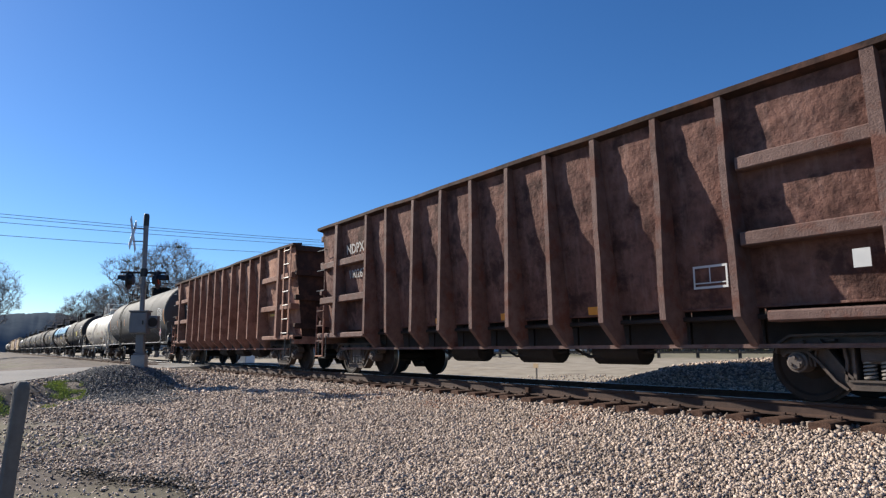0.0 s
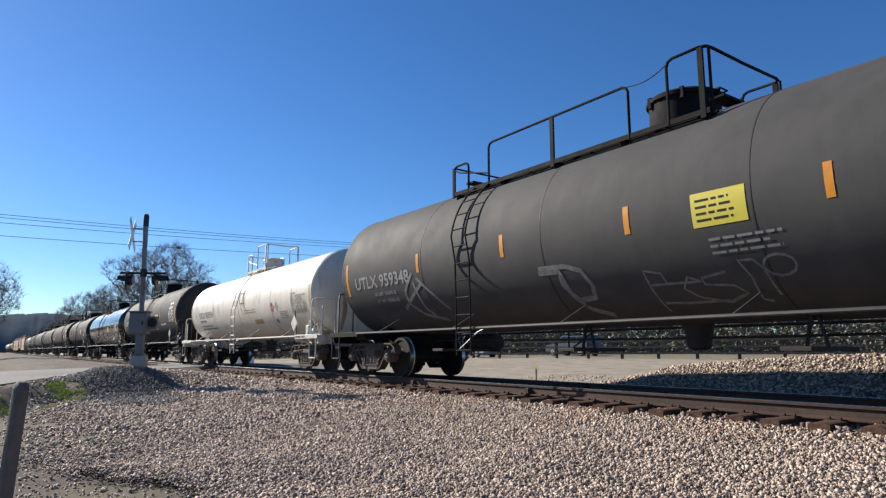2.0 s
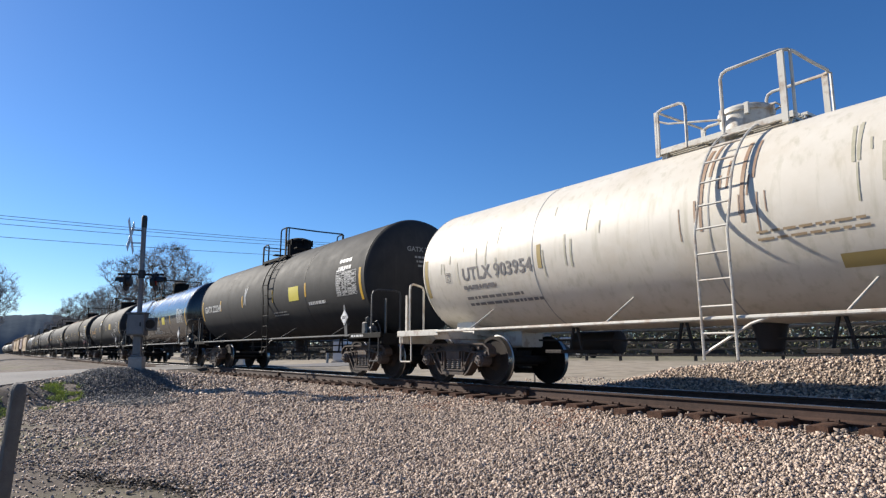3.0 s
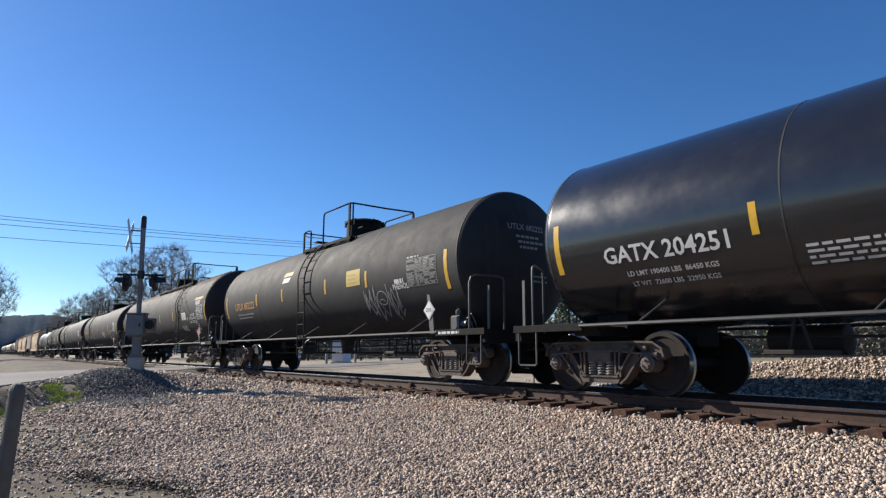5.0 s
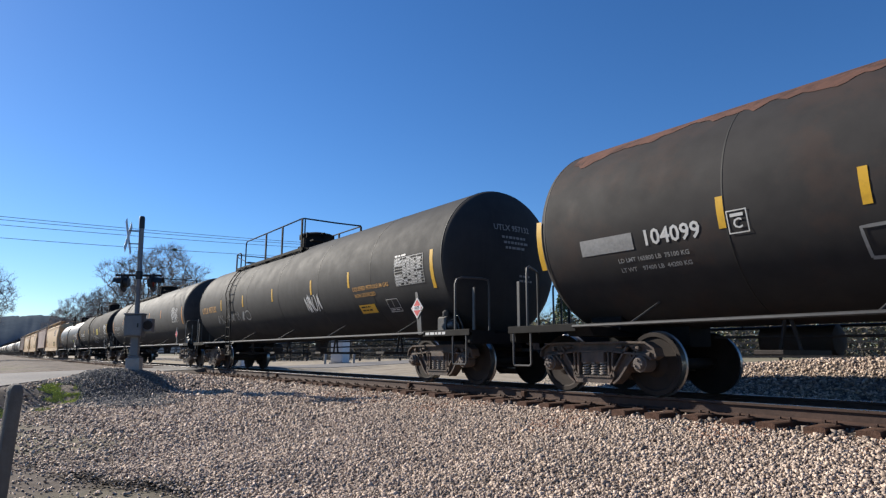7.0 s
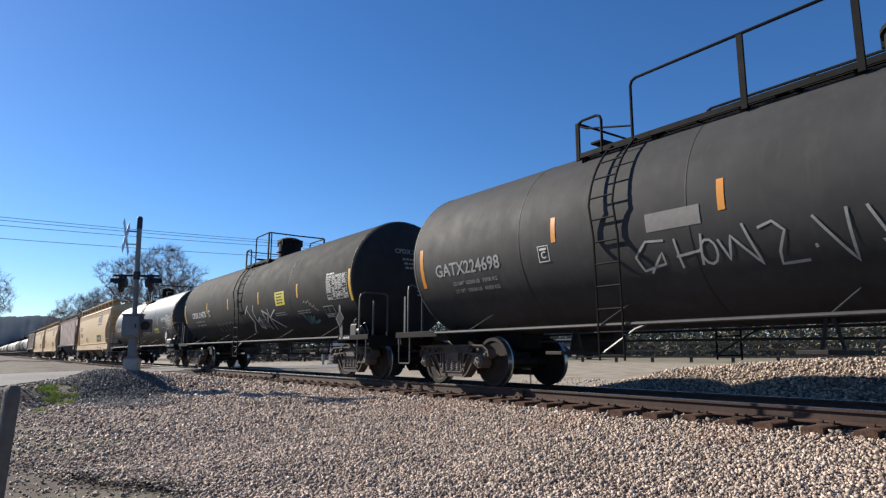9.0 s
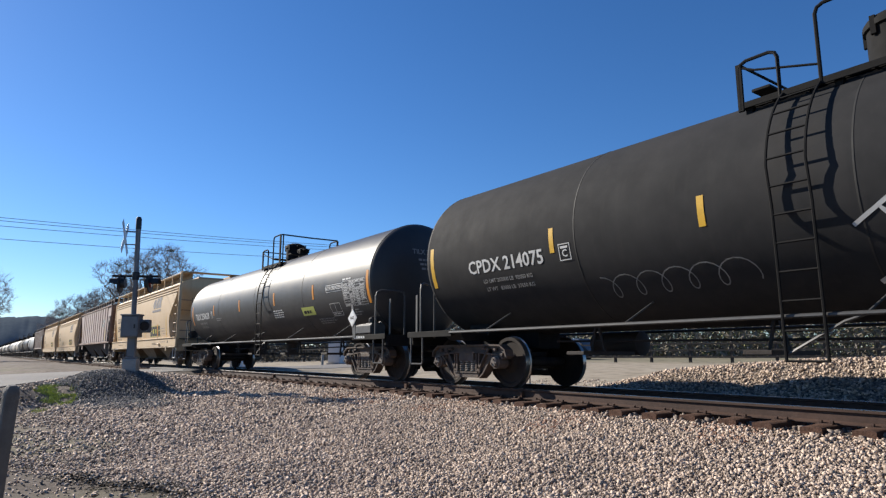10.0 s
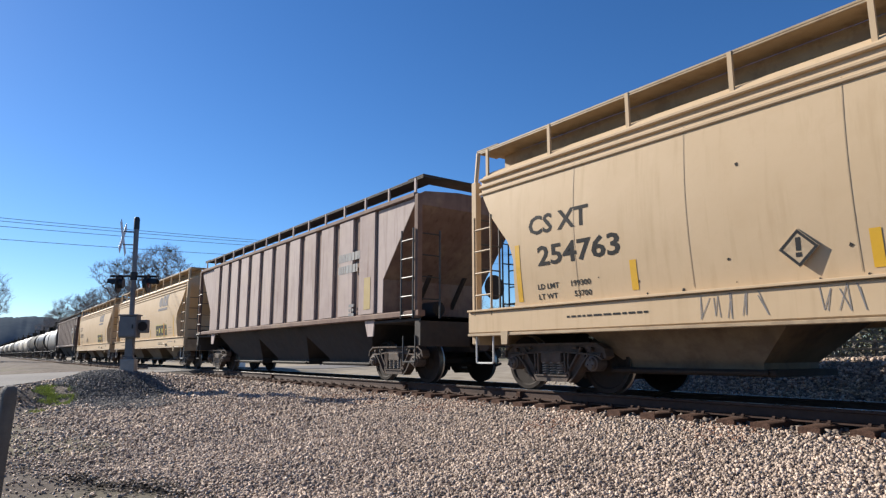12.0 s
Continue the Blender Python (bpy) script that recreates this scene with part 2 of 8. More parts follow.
M["brush"] = material("mixed winter brush", (0.075, 0.068, 0.048), (0.22, 0.19, 0.15), 0.9, bump=0.0, island=0.8, spec=0.1)
M["spring_brush"] = material("young leaves", (0.14, 0.15, 0.055), (0.36, 0.36, 0.19), 0.85, bump=0.0, island=0.8, spec=0.1)
M["faded_dark"] = material("faded grey emblem paint", (0.1326, 0.1248, 0.1248), (0.2106, 0.195, 0.1872), 0.7, grain=12, bump=0.0)
M["emblem_grey"] = material("worn slate emblem paint", (0.062, 0.057, 0.066), (0.115, 0.105, 0.112), 0.7, grain=12, bump=0.0, streak=0.3, streak_col=(0.2, 0.16, 0.12))
M["olive"] = material("olive spray paint", (0.36, 0.31, 0.06), (0.47, 0.38, 0.13), 0.7, bump=0.0)
M["faded_yellow"] = material("faded yellow paint", (0.351, 0.2496, 0.078), (0.39, 0.2964, 0.1248), 0.7, bump=0.0)
M["rust_crown"] = material("thin rust over black paint", (0.06, 0.036, 0.03), (0.17, 0.085, 0.06), 0.85, spec=0.15, grain=4, bump=0.1, stain=0.6, stain_col=(0.03, 0.024, 0.022), stain_scale=3.5)
M["mould_wash"] = material("thin mould run on cream paint", (0.33, 0.31, 0.21), (0.56, 0.51, 0.40), 0.6, grain=9, bump=0.03)
M["rust_wash"] = material("thin rust wash on cream paint", (0.22, 0.12, 0.07), (0.42, 0.30, 0.2), 0.6, grain=9, bump=0.05)
M["faded_red"] = material("faded red notice", (0.312, 0.0936, 0.1014), (0.39, 0.1716, 0.1716), 0.6, bump=0.0, grain=20)
M["rust_rib2"] = material("salmon rusted rib steel", (0.17, 0.086, 0.062), (0.36, 0.21, 0.16), 0.8, grain=6, bump=0.4, spec=0.15, stain=0.6, stain_col=(0.10, 0.045, 0.033), stain_scale=2.4)
M["amber"] = material("amber stencil paint", (0.39, 0.195, 0.039), (0.4836, 0.2574, 0.0624), 0.6, bump=0.0)
M["amber_panel"] = material("dull amber notice panel", (0.42, 0.29, 0.05), (0.5, 0.36, 0.07), 0.7, bump=0.0, grain=12)
M["lime"] = material("lime notice panel", (0.39, 0.429, 0.078), (0.4368, 0.468, 0.1248), 0.5, bump=0.0)
M["maroon_dark"] = material("dark brown hopper paint", (0.078, 0.0429, 0.0351), (0.117, 0.0702, 0.0585), 0.7, grain=4, bump=0.1)


def mask_ground():
    """Ground: tan dirt, gravel where the attribute says so, thin grass, all broken up by noise."""
    m = bpy.data.materials.new("ground dirt and gravel")
    m.use_nodes = True
    nt = m.node_tree
    n, ln = nt.nodes, nt.links
    b = n["Principled BSDF"]
    tc = n.new("ShaderNodeTexCoord")

    def tex(kind, scale, out):
        t = n.new(kind)
        t.inputs["Scale"].default_value = scale
        ln.new(tc.outputs["Object"], t.inputs["Vector"])
        return t.outputs[out]

    def rgb_ramp(fac, stops):
        r = n.new("ShaderNodeValToRGB")
        while len(r.color_ramp.elements) < len(stops):
            r.color_ramp.elements.new(0.5)
        for e, (p, c) in zip(r.color_ramp.elements, stops):
            e.position, e.color = p, (*c, 1.0)
        ln.new(fac, r.inputs["Fac"])
        return r.outputs["Color"]

    def mix(fac, a, c):
        k = n.new("ShaderNodeMix")
        k.data_type = "RGBA"
        ln.new(fac, k.inputs["Factor"])
        ln.new(a, [i for i in k.inputs if i.name == "A" and i.type == "RGBA"][0])
        ln.new(c, [i for i in k.inputs if i.name == "B" and i.type == "RGBA"][0])
        return [o for o in k.outputs if o.type == "RGBA"][0]

    def attr(name):
        a = n.new("ShaderNodeAttribute")
        a.attribute_name = name
        return a.outputs["Fac"]

    fine = n.new("ShaderNodeTexNoise")
    fine.inputs["Scale"].default_value, fine.inputs["Detail"].default_value, fine.inputs["Roughness"].default_value = 1.1, 10.0, 0.68
    ln.new(tc.outputs["Object"], fine.inputs["Vector"])
    dirt = rgb_ramp(fine.outputs["Fac"], [(0.30, (0.05, 0.038, 0.03)), (0.47, (0.105, 0.082, 0.066)), (0.58, (0.15, 0.12, 0.098)), (0.75, (0.21, 0.17, 0.14))])
    vor = n.new("ShaderNodeTexVoronoi")
    vor.inputs["Scale"].default_value = 18.0
    ln.new(tc.outputs["Object"], vor.inputs["Vector"])
    sep = n.new("ShaderNodeSeparateColor")
    ln.new(vor.outputs["Color"], sep.inputs["Color"])
    # Dark gravel tones put the shade between loose stones into the ground.
    gravel = rgb_ramp(sep.outputs["Red"], [(0.0, (0.05, 0.04, 0.033)), (0.6, (0.16, 0.128, 0.104)), (1.0, (0.27, 0.222, 0.18))])
    grass = rgb_ramp(fine.outputs["Fac"], [(0.35, (0.086, 0.086, 0.0387)), (0.6, (0.1376, 0.129, 0.0688))])
    lot = rgb_ramp(fine.outputs["Fac"], [(0.3, (0.19, 0.155, 0.112)), (0.5, (0.305, 0.258, 0.193)), (0.75, (0.40, 0.345, 0.27))])
    litter = n.new("ShaderNodeTexNoise")
    litter.inputs["Scale"].default_value, litter.inputs["Detail"].default_value, litter.inputs["Roughness"].default_value = 3.2, 12.0, 0.75
    ln.new(tc.outputs["Object"], litter.inputs["Vector"])
    spots = n.new("ShaderNodeMapRange")
    spots.inputs["From Min"].default_value, spots.inputs["From Max"].default_value = 0.53, 0.64
    ln.new(litter.outputs["Fac"], spots.inputs["Value"])
    dirt = mix(spots.outputs["Result"], dirt, rgb_ramp(fine.outputs["Fac"], [(0.3, (0.0301, 0.0224, 0.0155)), (0.7, (0.086, 0.0645, 0.043))]))
    col = mix(attr("lot"), dirt, lot)
    col = mix(attr("gravel"), col, gravel)
    col = mix(attr("grass"), col, grass)
    ln.new(col, b.inputs["Base Color"])
    b.inputs["Roughness"].default_value = 0.95
    b.inputs["Specular IOR Level"].default_value = 0.2
    bp = n.new("ShaderNodeBump")
    bp.inputs["Strength"].default_value, bp.inputs["Distance"].default_value = 0.7, 0.05
    add = n.new("ShaderNodeMath")
    add.operation = "SUBTRACT"
    ln.new(fine.outputs["Fac"], add.inputs[0])
    pebbles = n.new("ShaderNodeMath")
    pebbles.operation = "MULTIPLY"
    ln.new(vor.outputs["Distance"], pebbles.inputs[0])
    ln.new(attr("gravel"), pebbles.inputs[1])
    ln.new(pebbles.outputs[0], add.inputs[1])
    ln.new(add.outputs[0], bp.inputs["Height"])
    ln.new(bp.outputs["Normal"], b.inputs["Normal"])
    return m


M["ground"] = mask_ground()


# ---------------------------------------------------------------- mesh tools
class Shape:
    """Collects vertices and faces of one mesh."""

    def __init__(self):
        self.v, self.f = [], []

    def add(self, verts, faces):
        o = len(self.v)
        self.v += [tuple(p) for p in verts]
        self.f += [tuple(i + o for i in f) for f in faces]
        return self

    def box(self, x0, x1, y0, y1, z0, z1, c=0.012, m=None):
        """A box with chamfered long edges."""
        c = min(c, (x1 - x0) * 0.3, (y1 - y0) * 0.3, (z1 - z0) * 0.3)
        ring = [(y0 + c, z0), (y1 - c, z0), (y1, z0 + c), (y1, z1 - c), (y1 - c, z1), (y0 + c, z1), (y0, z1 - c), (y0, z0 + c)]
        vs = [(x, y, z) for x in (x0, x1) for y, z in ring]
        fs = [(i, (i + 1) % 8, (i + 1) % 8 + 8, i + 8) for i in range(8)] + [tuple(range(7, -1, -1)), tuple(range(8, 16))]
        if m is not None:
            vs = [m @ Vector(p) for p in vs]
        return self.add(vs, fs)

    def tube(self, pts, r, n=6, closed=False):
        """A pipe along a list of points; r may be one radius or one per point."""
        pts = [Vector(p) for p in pts]
        k = len(pts)
        rs = r if isinstance(r, (list, tuple)) else [r] * k
        vs, fs = [], []
        up = None
        for i, p in enumerate(pts):
            a = pts[i] - pts[i - 1] if i > 0 or closed else pts[1] - pts[0]
            b = pts[(i + 1) % k] - pts[i] if i < k - 1 or closed else a
            d = (a.normalized() + b.normalized())
            d = d.normalized() if d.length > 1e-6 else a.normalized()
            if up is None:
                up = d.orthogonal().normalized()
            up = (up - d * up.dot(d)).normalized()
            w = d.cross(up)
            vs += [p + (up * math.cos(q) + w * math.sin(q)) * rs[i] for q in [2 * math.pi * j / n for j in range(n)]]
        for i in range(k if closed else k - 1):
            for j in range(n):
                a, b = i * n, ((i + 1) % k) * n
                fs.append((a + j, a + (j + 1) % n, b + (j + 1) % n, b + j))
        if not closed:
            fs += [tuple(range(n - 1, -1, -1)), tuple((k - 1) * n + j for j in range(n))]
        return self.add(vs, fs)

    def lathe(self, profile, n=48, axis="x", centre=(0, 0, 0)):
        """profile: (along, radius) pairs; poles closed with fans."""
        vs, fs = [], []
        for a, r in profile:
            for j in range(n):
                q = 2 * math.pi * j / n
                p = {"x": (a, r * math.cos(q), r * math.sin(q)), "y": (r * math.sin(q), a, r * math.cos(q)), "z": (r * math.cos(q), r * math.sin(q), a)}[axis]
                vs.append((p[0] + centre[0], p[1] + centre[1], p[2] + centre[2]))
        for i in range(len(profile) - 1):
            for j in range(n):
                fs.append((i * n + j, i * n + (j + 1) % n, (i + 1) * n + (j + 1) % n, (i + 1) * n + j))
        fs += [tuple(range(n - 1, -1, -1)), tuple((len(profile) - 1) * n + j for j in range(n))]
        return self.add(vs, fs)

    def prism(self, poly, y0, y1):
        """A polygon in x and z pushed from y0 to y1."""
        k = len(poly)
        vs = [(x, y, z) for y in (y0, y1) for x, z in poly]
        fs = [(i, (i + 1) % k, (i + 1) % k + k, i + k) for i in range(k)] + [tuple(range(k - 1, -1, -1)), tuple(range(k, 2 * k))]
        return self.add(vs, fs)

    def loft(self, rings, caps=True):
        k = len(rings[0])
        vs = [p for r in rings for p in r]
        fs = [(i * k + j, i * k + (j + 1) % k, (i + 1) * k + (j + 1) % k, (i + 1) * k + j) for i in range(len(rings) - 1) for j in range(k)]
        if caps:
            fs += [tuple(range(k - 1, -1, -1)), tuple((len(rings) - 1) * k + j for j in range(k))]
        return self.add(vs, fs)

    def plate(self, fn, us, ws):
        """A sheet: fn(u, w) gives a point; one face for each cell."""
        vs = [fn(u, w) for u in us for w in ws]
        k = len(ws)
        fs = [(i * k + j, (i + 1) * k + j, (i + 1) * k + j + 1, i * k + j + 1) for i in range(len(us) - 1) for j in range(k - 1)]
        return self.add(vs, fs)

    def mesh(self, name, mat, smooth=True, angle=38):
        me = bpy.data.meshes.new(name)
        me.from_pydata(self.v, [], self.f)
        bm = bmesh.new()
        bm.from_mesh(me)
        bmesh.ops.recalc_face_normals(bm, faces=bm.faces)
        bm.to_mesh(me)
        bm.free()
        if smooth:
            me.polygons.foreach_set("use_smooth", [True] * len(me.polygons))
            me.set_sharp_from_angle(angle=radians(angle))
        me.materials.append(M[mat])
        return me


def spread(a, b, k):
    return [a + (b - a) * i / (k - 1) for i in range(k)]


def part(name, shape, mat, parent, label="", smooth=True):
    """Links a shape (or a mesh already made) as one mesh object under a thing or under a part."""
    me = shape.mesh(name, mat, smooth) if isinstance(shape, Shape) else shape
    ob = new(name, me)
    ob.parent = parent
    if label:
        ob["label"] = label
    return ob


def thing(name, label, category, group="", kind=""):
    return tagged(new(name), label, category, group, kind)


def whole(name, shape, mat, label, category, group="", kind="", smooth=True):
    return tagged(new(name, shape.mesh(name, mat, smooth)), label, category, group, kind)


_text_cache = {}


def text_flat(body, size):
    """Outline of a word as flat triangles: vertices (u, w) round its centre, and faces."""
    key = (body, size)
    if key not in _text_cache:
        cu = bpy.data.curves.new("text", "FONT")
        cu.body, cu.size, cu.align_x, cu.align_y = body, size, "CENTER", "CENTER"
        cu.resolution_u = 2
        cu.offset = 0.02 * size
        ob = new("text", cu)
        me = bpy.data.meshes.new_from_object(ob.evaluated_get(bpy.context.evaluated_depsgraph_get()))
        _text_cache[key] = ([(v.co.x, v.co.y) for v in me.vertices], [tuple(p.vertices) for p in me.polygons])
        bpy.data.objects.remove(ob)
        bpy.data.curves.remove(cu)
        bpy.data.meshes.remove(me)
    return _text_cache[key]


# ---------------------------------------------------------------- ground
ROAD = [(34.0, -50.0), (8.0, -19.0), (-6.0, -9.5), (-14.0, -4.6), (-20.2, -1.7), (-25.0, -0.1), (-29.4, 4.0), (-32.0, 8.8), (-35.0, 15.0), (-42.0, 26.0), (-54.0, 42.0)]
ROAD_HALF = 2.6


def smooth(a, b, x):
    q = max(0.0, min(1.0, (x - a) / (b - a)))
    return q * q * (3 - 2 * q)


def chain(pts, x):
    for (x0, y0), (x1, y1) in zip(pts, pts[1:]):
        if x <= x1:
            return y0 + (y1 - y0) * max(0.0, (x - x0) / (x1 - x0))
    return pts[-1][1]


def road_place(x, y):
    """Distance from the road's centre line, and how far along it in metres."""
    best, run = (1e9, 0.0), 0.0
    for (x0, y0), (x1, y1) in zip(ROAD, ROAD[1:]):
        q = math.hypot(x1 - x0, y1 - y0)
        t = max(0.0, min(1.0, ((x - x0) * (x1 - x0) + (y - y0) * (y1 - y0)) / (q * q)))
        d = math.hypot(x - x0 - t * (x1 - x0), y - y0 - t * (y1 - y0))
        if d < best[0]:
            best = (d, run + t * q)
        run += q
    return best


PROFILE = [(-400, -1.4), (-60, -1.0), (-8.0, -0.93), (-5.2, -0.90), (-4.2, -0.80), (-2.1, -0.45), (-1.5, -0.32), (-1.3, -0.262), (-1.0, -0.245), (1.2, -0.25), (1.5, -0.30), (2.2, -0.34), (3.2, -0.36),
           (6.0, -0.34), (14.0, -0.12), (24.0, 0.12), (40.0, 0.30), (90.0, 0.5), (400.0, 2.0)]


def road_z(y):
    return chain([(-60, -0.75), (-9, -0.40), (-1.5, -0.16), (3.0, -0.10), (7.0, -0.03), (10.5, -0.03), (16.0, -0.10), (40.0, 0.25)], y)


def ground_z(x, y):
    z = chain(PROFILE, y - TRACK_Y)
    if y < TRACK_Y - 1.5:
        # the near ground climbs to the crossing
        lift = chain([(-400, 1.0), (-21.5, 1.0), (-18.6, 0.36), (-15.0, 0.34), (-11.0, 0.22), (-7.0, 0.0)], x)
        z += (chain([(-400, -0.9), (-5, -0.45), (1.0, -0.30), (2.6, -0.10), (6.0, -0.16), (7.3, -0.30)], y) - z) * lift
    z += noise.noise((x * 0.45, y * 0.45, 3.1)) * 0.05 * smooth(1.6, 3.0, abs(y - TRACK_Y))
    z += noise.noise((x * 1.7, y * 1.7, 8.1)) * 0.018 * smooth(1.6, 3.0, abs(y - TRACK_Y))
    # heap of ballast on the far shoulder
    z += chain([(-11.8, 0.0), (-11.0, 0.17), (-9.2, 0.58), (-8.15, 0.67), (-6.8, 0.78), (-6.0, 0.86), (-3.0, 0.95), (2.0, 0.95), (6.0, 0.4), (9.0, 0.0)], x) * \
        math.exp(-((y - 13.3) / (1.5 if y < 13.3 else 2.3)) ** 2)
    # low swell beside the mound
    z += 0.12 * math.exp(-((x + 17.0) / 2.2) ** 2 - ((y - 5.0) / 1.2) ** 2)
    # stone mound under the crossing signal
    z += 0.42 * math.exp(-((x + 20.4) / 1.5) ** 2 - ((y - 3.3) / 1.5) ** 2)
    d, run = road_place(x, y)
    if d < 6.0:
        k = 1 - smooth(ROAD_HALF, ROAD_HALF + 1.2, d)
        if abs(y - TRACK_Y) > 1.35:
            z += (road_z(y) - 0.05 - z) * k
    return z


def gravel_edge(x):
    """The y at which bare dirt gives way to gravel."""
    return chain([(-400, 1.6), (-24, 1.4), (-18, 0.9), (-14, 0.35), (-9.7, 0.35), (-9.2, 1.25), (-8.5, 1.55), (-8.0, 1.85), (-7.4, 2.08), (-5.0, 2.2), (-2.0, 2.6)], x)


def build_ground():
    xs = sorted(set([round(v, 3) for v in
                     list(np.arange(-40, 3, 0.25)) + list(np.arange(-80, -40, 1.0)) + list(np.arange(3, 30, 1.5)) +
                     [-1500, -900, -600, -400, -300, -220, -170, -130, -100, 40, 60, 100, 200, 400, 900]]))
    ys = sorted(set([round(v, 3) for v in
                     list(np.arange(-3, 20, 0.22)) + list(np.arange(20, 50, 1.0)) + list(np.arange(-12, -3, 0.75)) +
                     [-900, -500, -250, -120, -60, -35, -20, 55, 65, 80, 110, 160, 250, 500, 1200]]))
    vs = [(x, y, ground_z(x, y)) for x in xs for y in ys]
    k = len(ys)
    fs = [(i * k + j, (i + 1) * k + j, (i + 1) * k + j + 1, i * k + j + 1) for i in range(len(xs) - 1) for j in range(k - 1)]
    me = bpy.data.meshes.new("ground")
    me.from_pydata(vs, [], fs)
    me.polygons.foreach_set("use_smooth", [True] * len(fs))
    me.materials.append(M["ground"])
    gravel, grass, lot = [], [], []
    for x, y, z in vs:
        e = noise.noise((x * 0.5, y * 0.5, 0.7)) * 0.9 + noise.noise((x * 2, y * 2, 1.7)) * 0.3
        lim = gravel_edge(x)
        g = smooth(lim - 0.5, lim + 1.2, y + e * 0.5) * (1 - smooth(13.0, 17.0, y + e + max(0, -x - 9) * 0.5))
        if x < -9.2:
            g *= 0.35 + 0.65 * smooth(0.8, 2.6, y)
        gravel.append(g)
        lot.append(smooth(10.5, 13.5, y + e))
        d, run = road_place(x, y)
        grass.append(0.75 * smooth(0.15, 0.45, noise.noise((x * 0.35, y * 0.35, 5.5)) + 0.1) * (1 - smooth(-1.0, 4.0, y)) + 0.6 * smooth(30, 40, y))
    for name, val in (("gravel", gravel), ("grass", grass), ("lot", lot)):
        me.attributes.new(name, "FLOAT", "POINT").data.foreach_set("value", val)
    tagged(new("ground", me), "tan dirt ground with pale gravel and thin grass", "ground", kind="structure")


def build_road():
    pts = []
    for (x0, y0), (x1, y1) in zip(ROAD, ROAD[1:]):
        q = max(2, int(math.hypot(x1 - x0, y1 - y0) / 0.8))
        pts += [(x0 + (x1 - x0) * i / q, y0 + (y1 - y0) * i / q) for i in range(q)]
    pts.append(ROAD[-1])
    for _ in range(6):
        pts = [pts[0]] + [((a[0] + 2 * b[0] + c[0]) / 4, (a[1] + 2 * b[1] + c[1]) / 4) for a, b, c in zip(pts, pts[1:], pts[2:])] + [pts[-1]]
    for name, keep in (("road", lambda y: y < TRACK_Y - 1.62), ("road_beyond", lambda y: y > TRACK_Y + 1.62)):
        rings = []
        for (x, y), (xn, yn) in zip(pts, pts[1:]):
            if not keep(y):
                continue
            q = math.hypot(xn - x, yn - y)
            nx, ny = -(yn - y) / q, (xn - x) / q
            ring = []
            for s in spread(-1, 1, 9):
                w = (ROAD_HALF + 0.12 * noise.noise((x * 0.9, y * 0.9, s))) * s
                ring.append((x + nx * w, y + ny * w, road_z(y + ny * w) - 0.03 * s * s))
            ring += [(p[0], p[1], p[2] - 0.14) for p in (ring[-1], ring[0])]
            rings.append(ring)
        tagged(new(name, Shape().loft(rings).mesh(name, "asphalt")), "worn pale asphalt road over the level crossing", "road", kind="structure")
    s = Shape()
    for y0, y1 in ((TRACK_Y - 1.60, TRACK_Y - 0.80), (TRACK_Y - 0.64, TRACK_Y + 0.64), (TRACK_Y + 0.80, TRACK_Y + 1.60)):
        k = 8
        for i in range(k):
            xa = -35.2 + i * 6.4 / k
            s.box(xa, xa + 6.4 / k - 0.02, y0, y1, -0.19, -0.03, 0.01)
    tagged(new("crossing_panels", s.mesh("crossing_panels", "asphalt")), "worn crossing panels between the rails", "road", kind="structure")


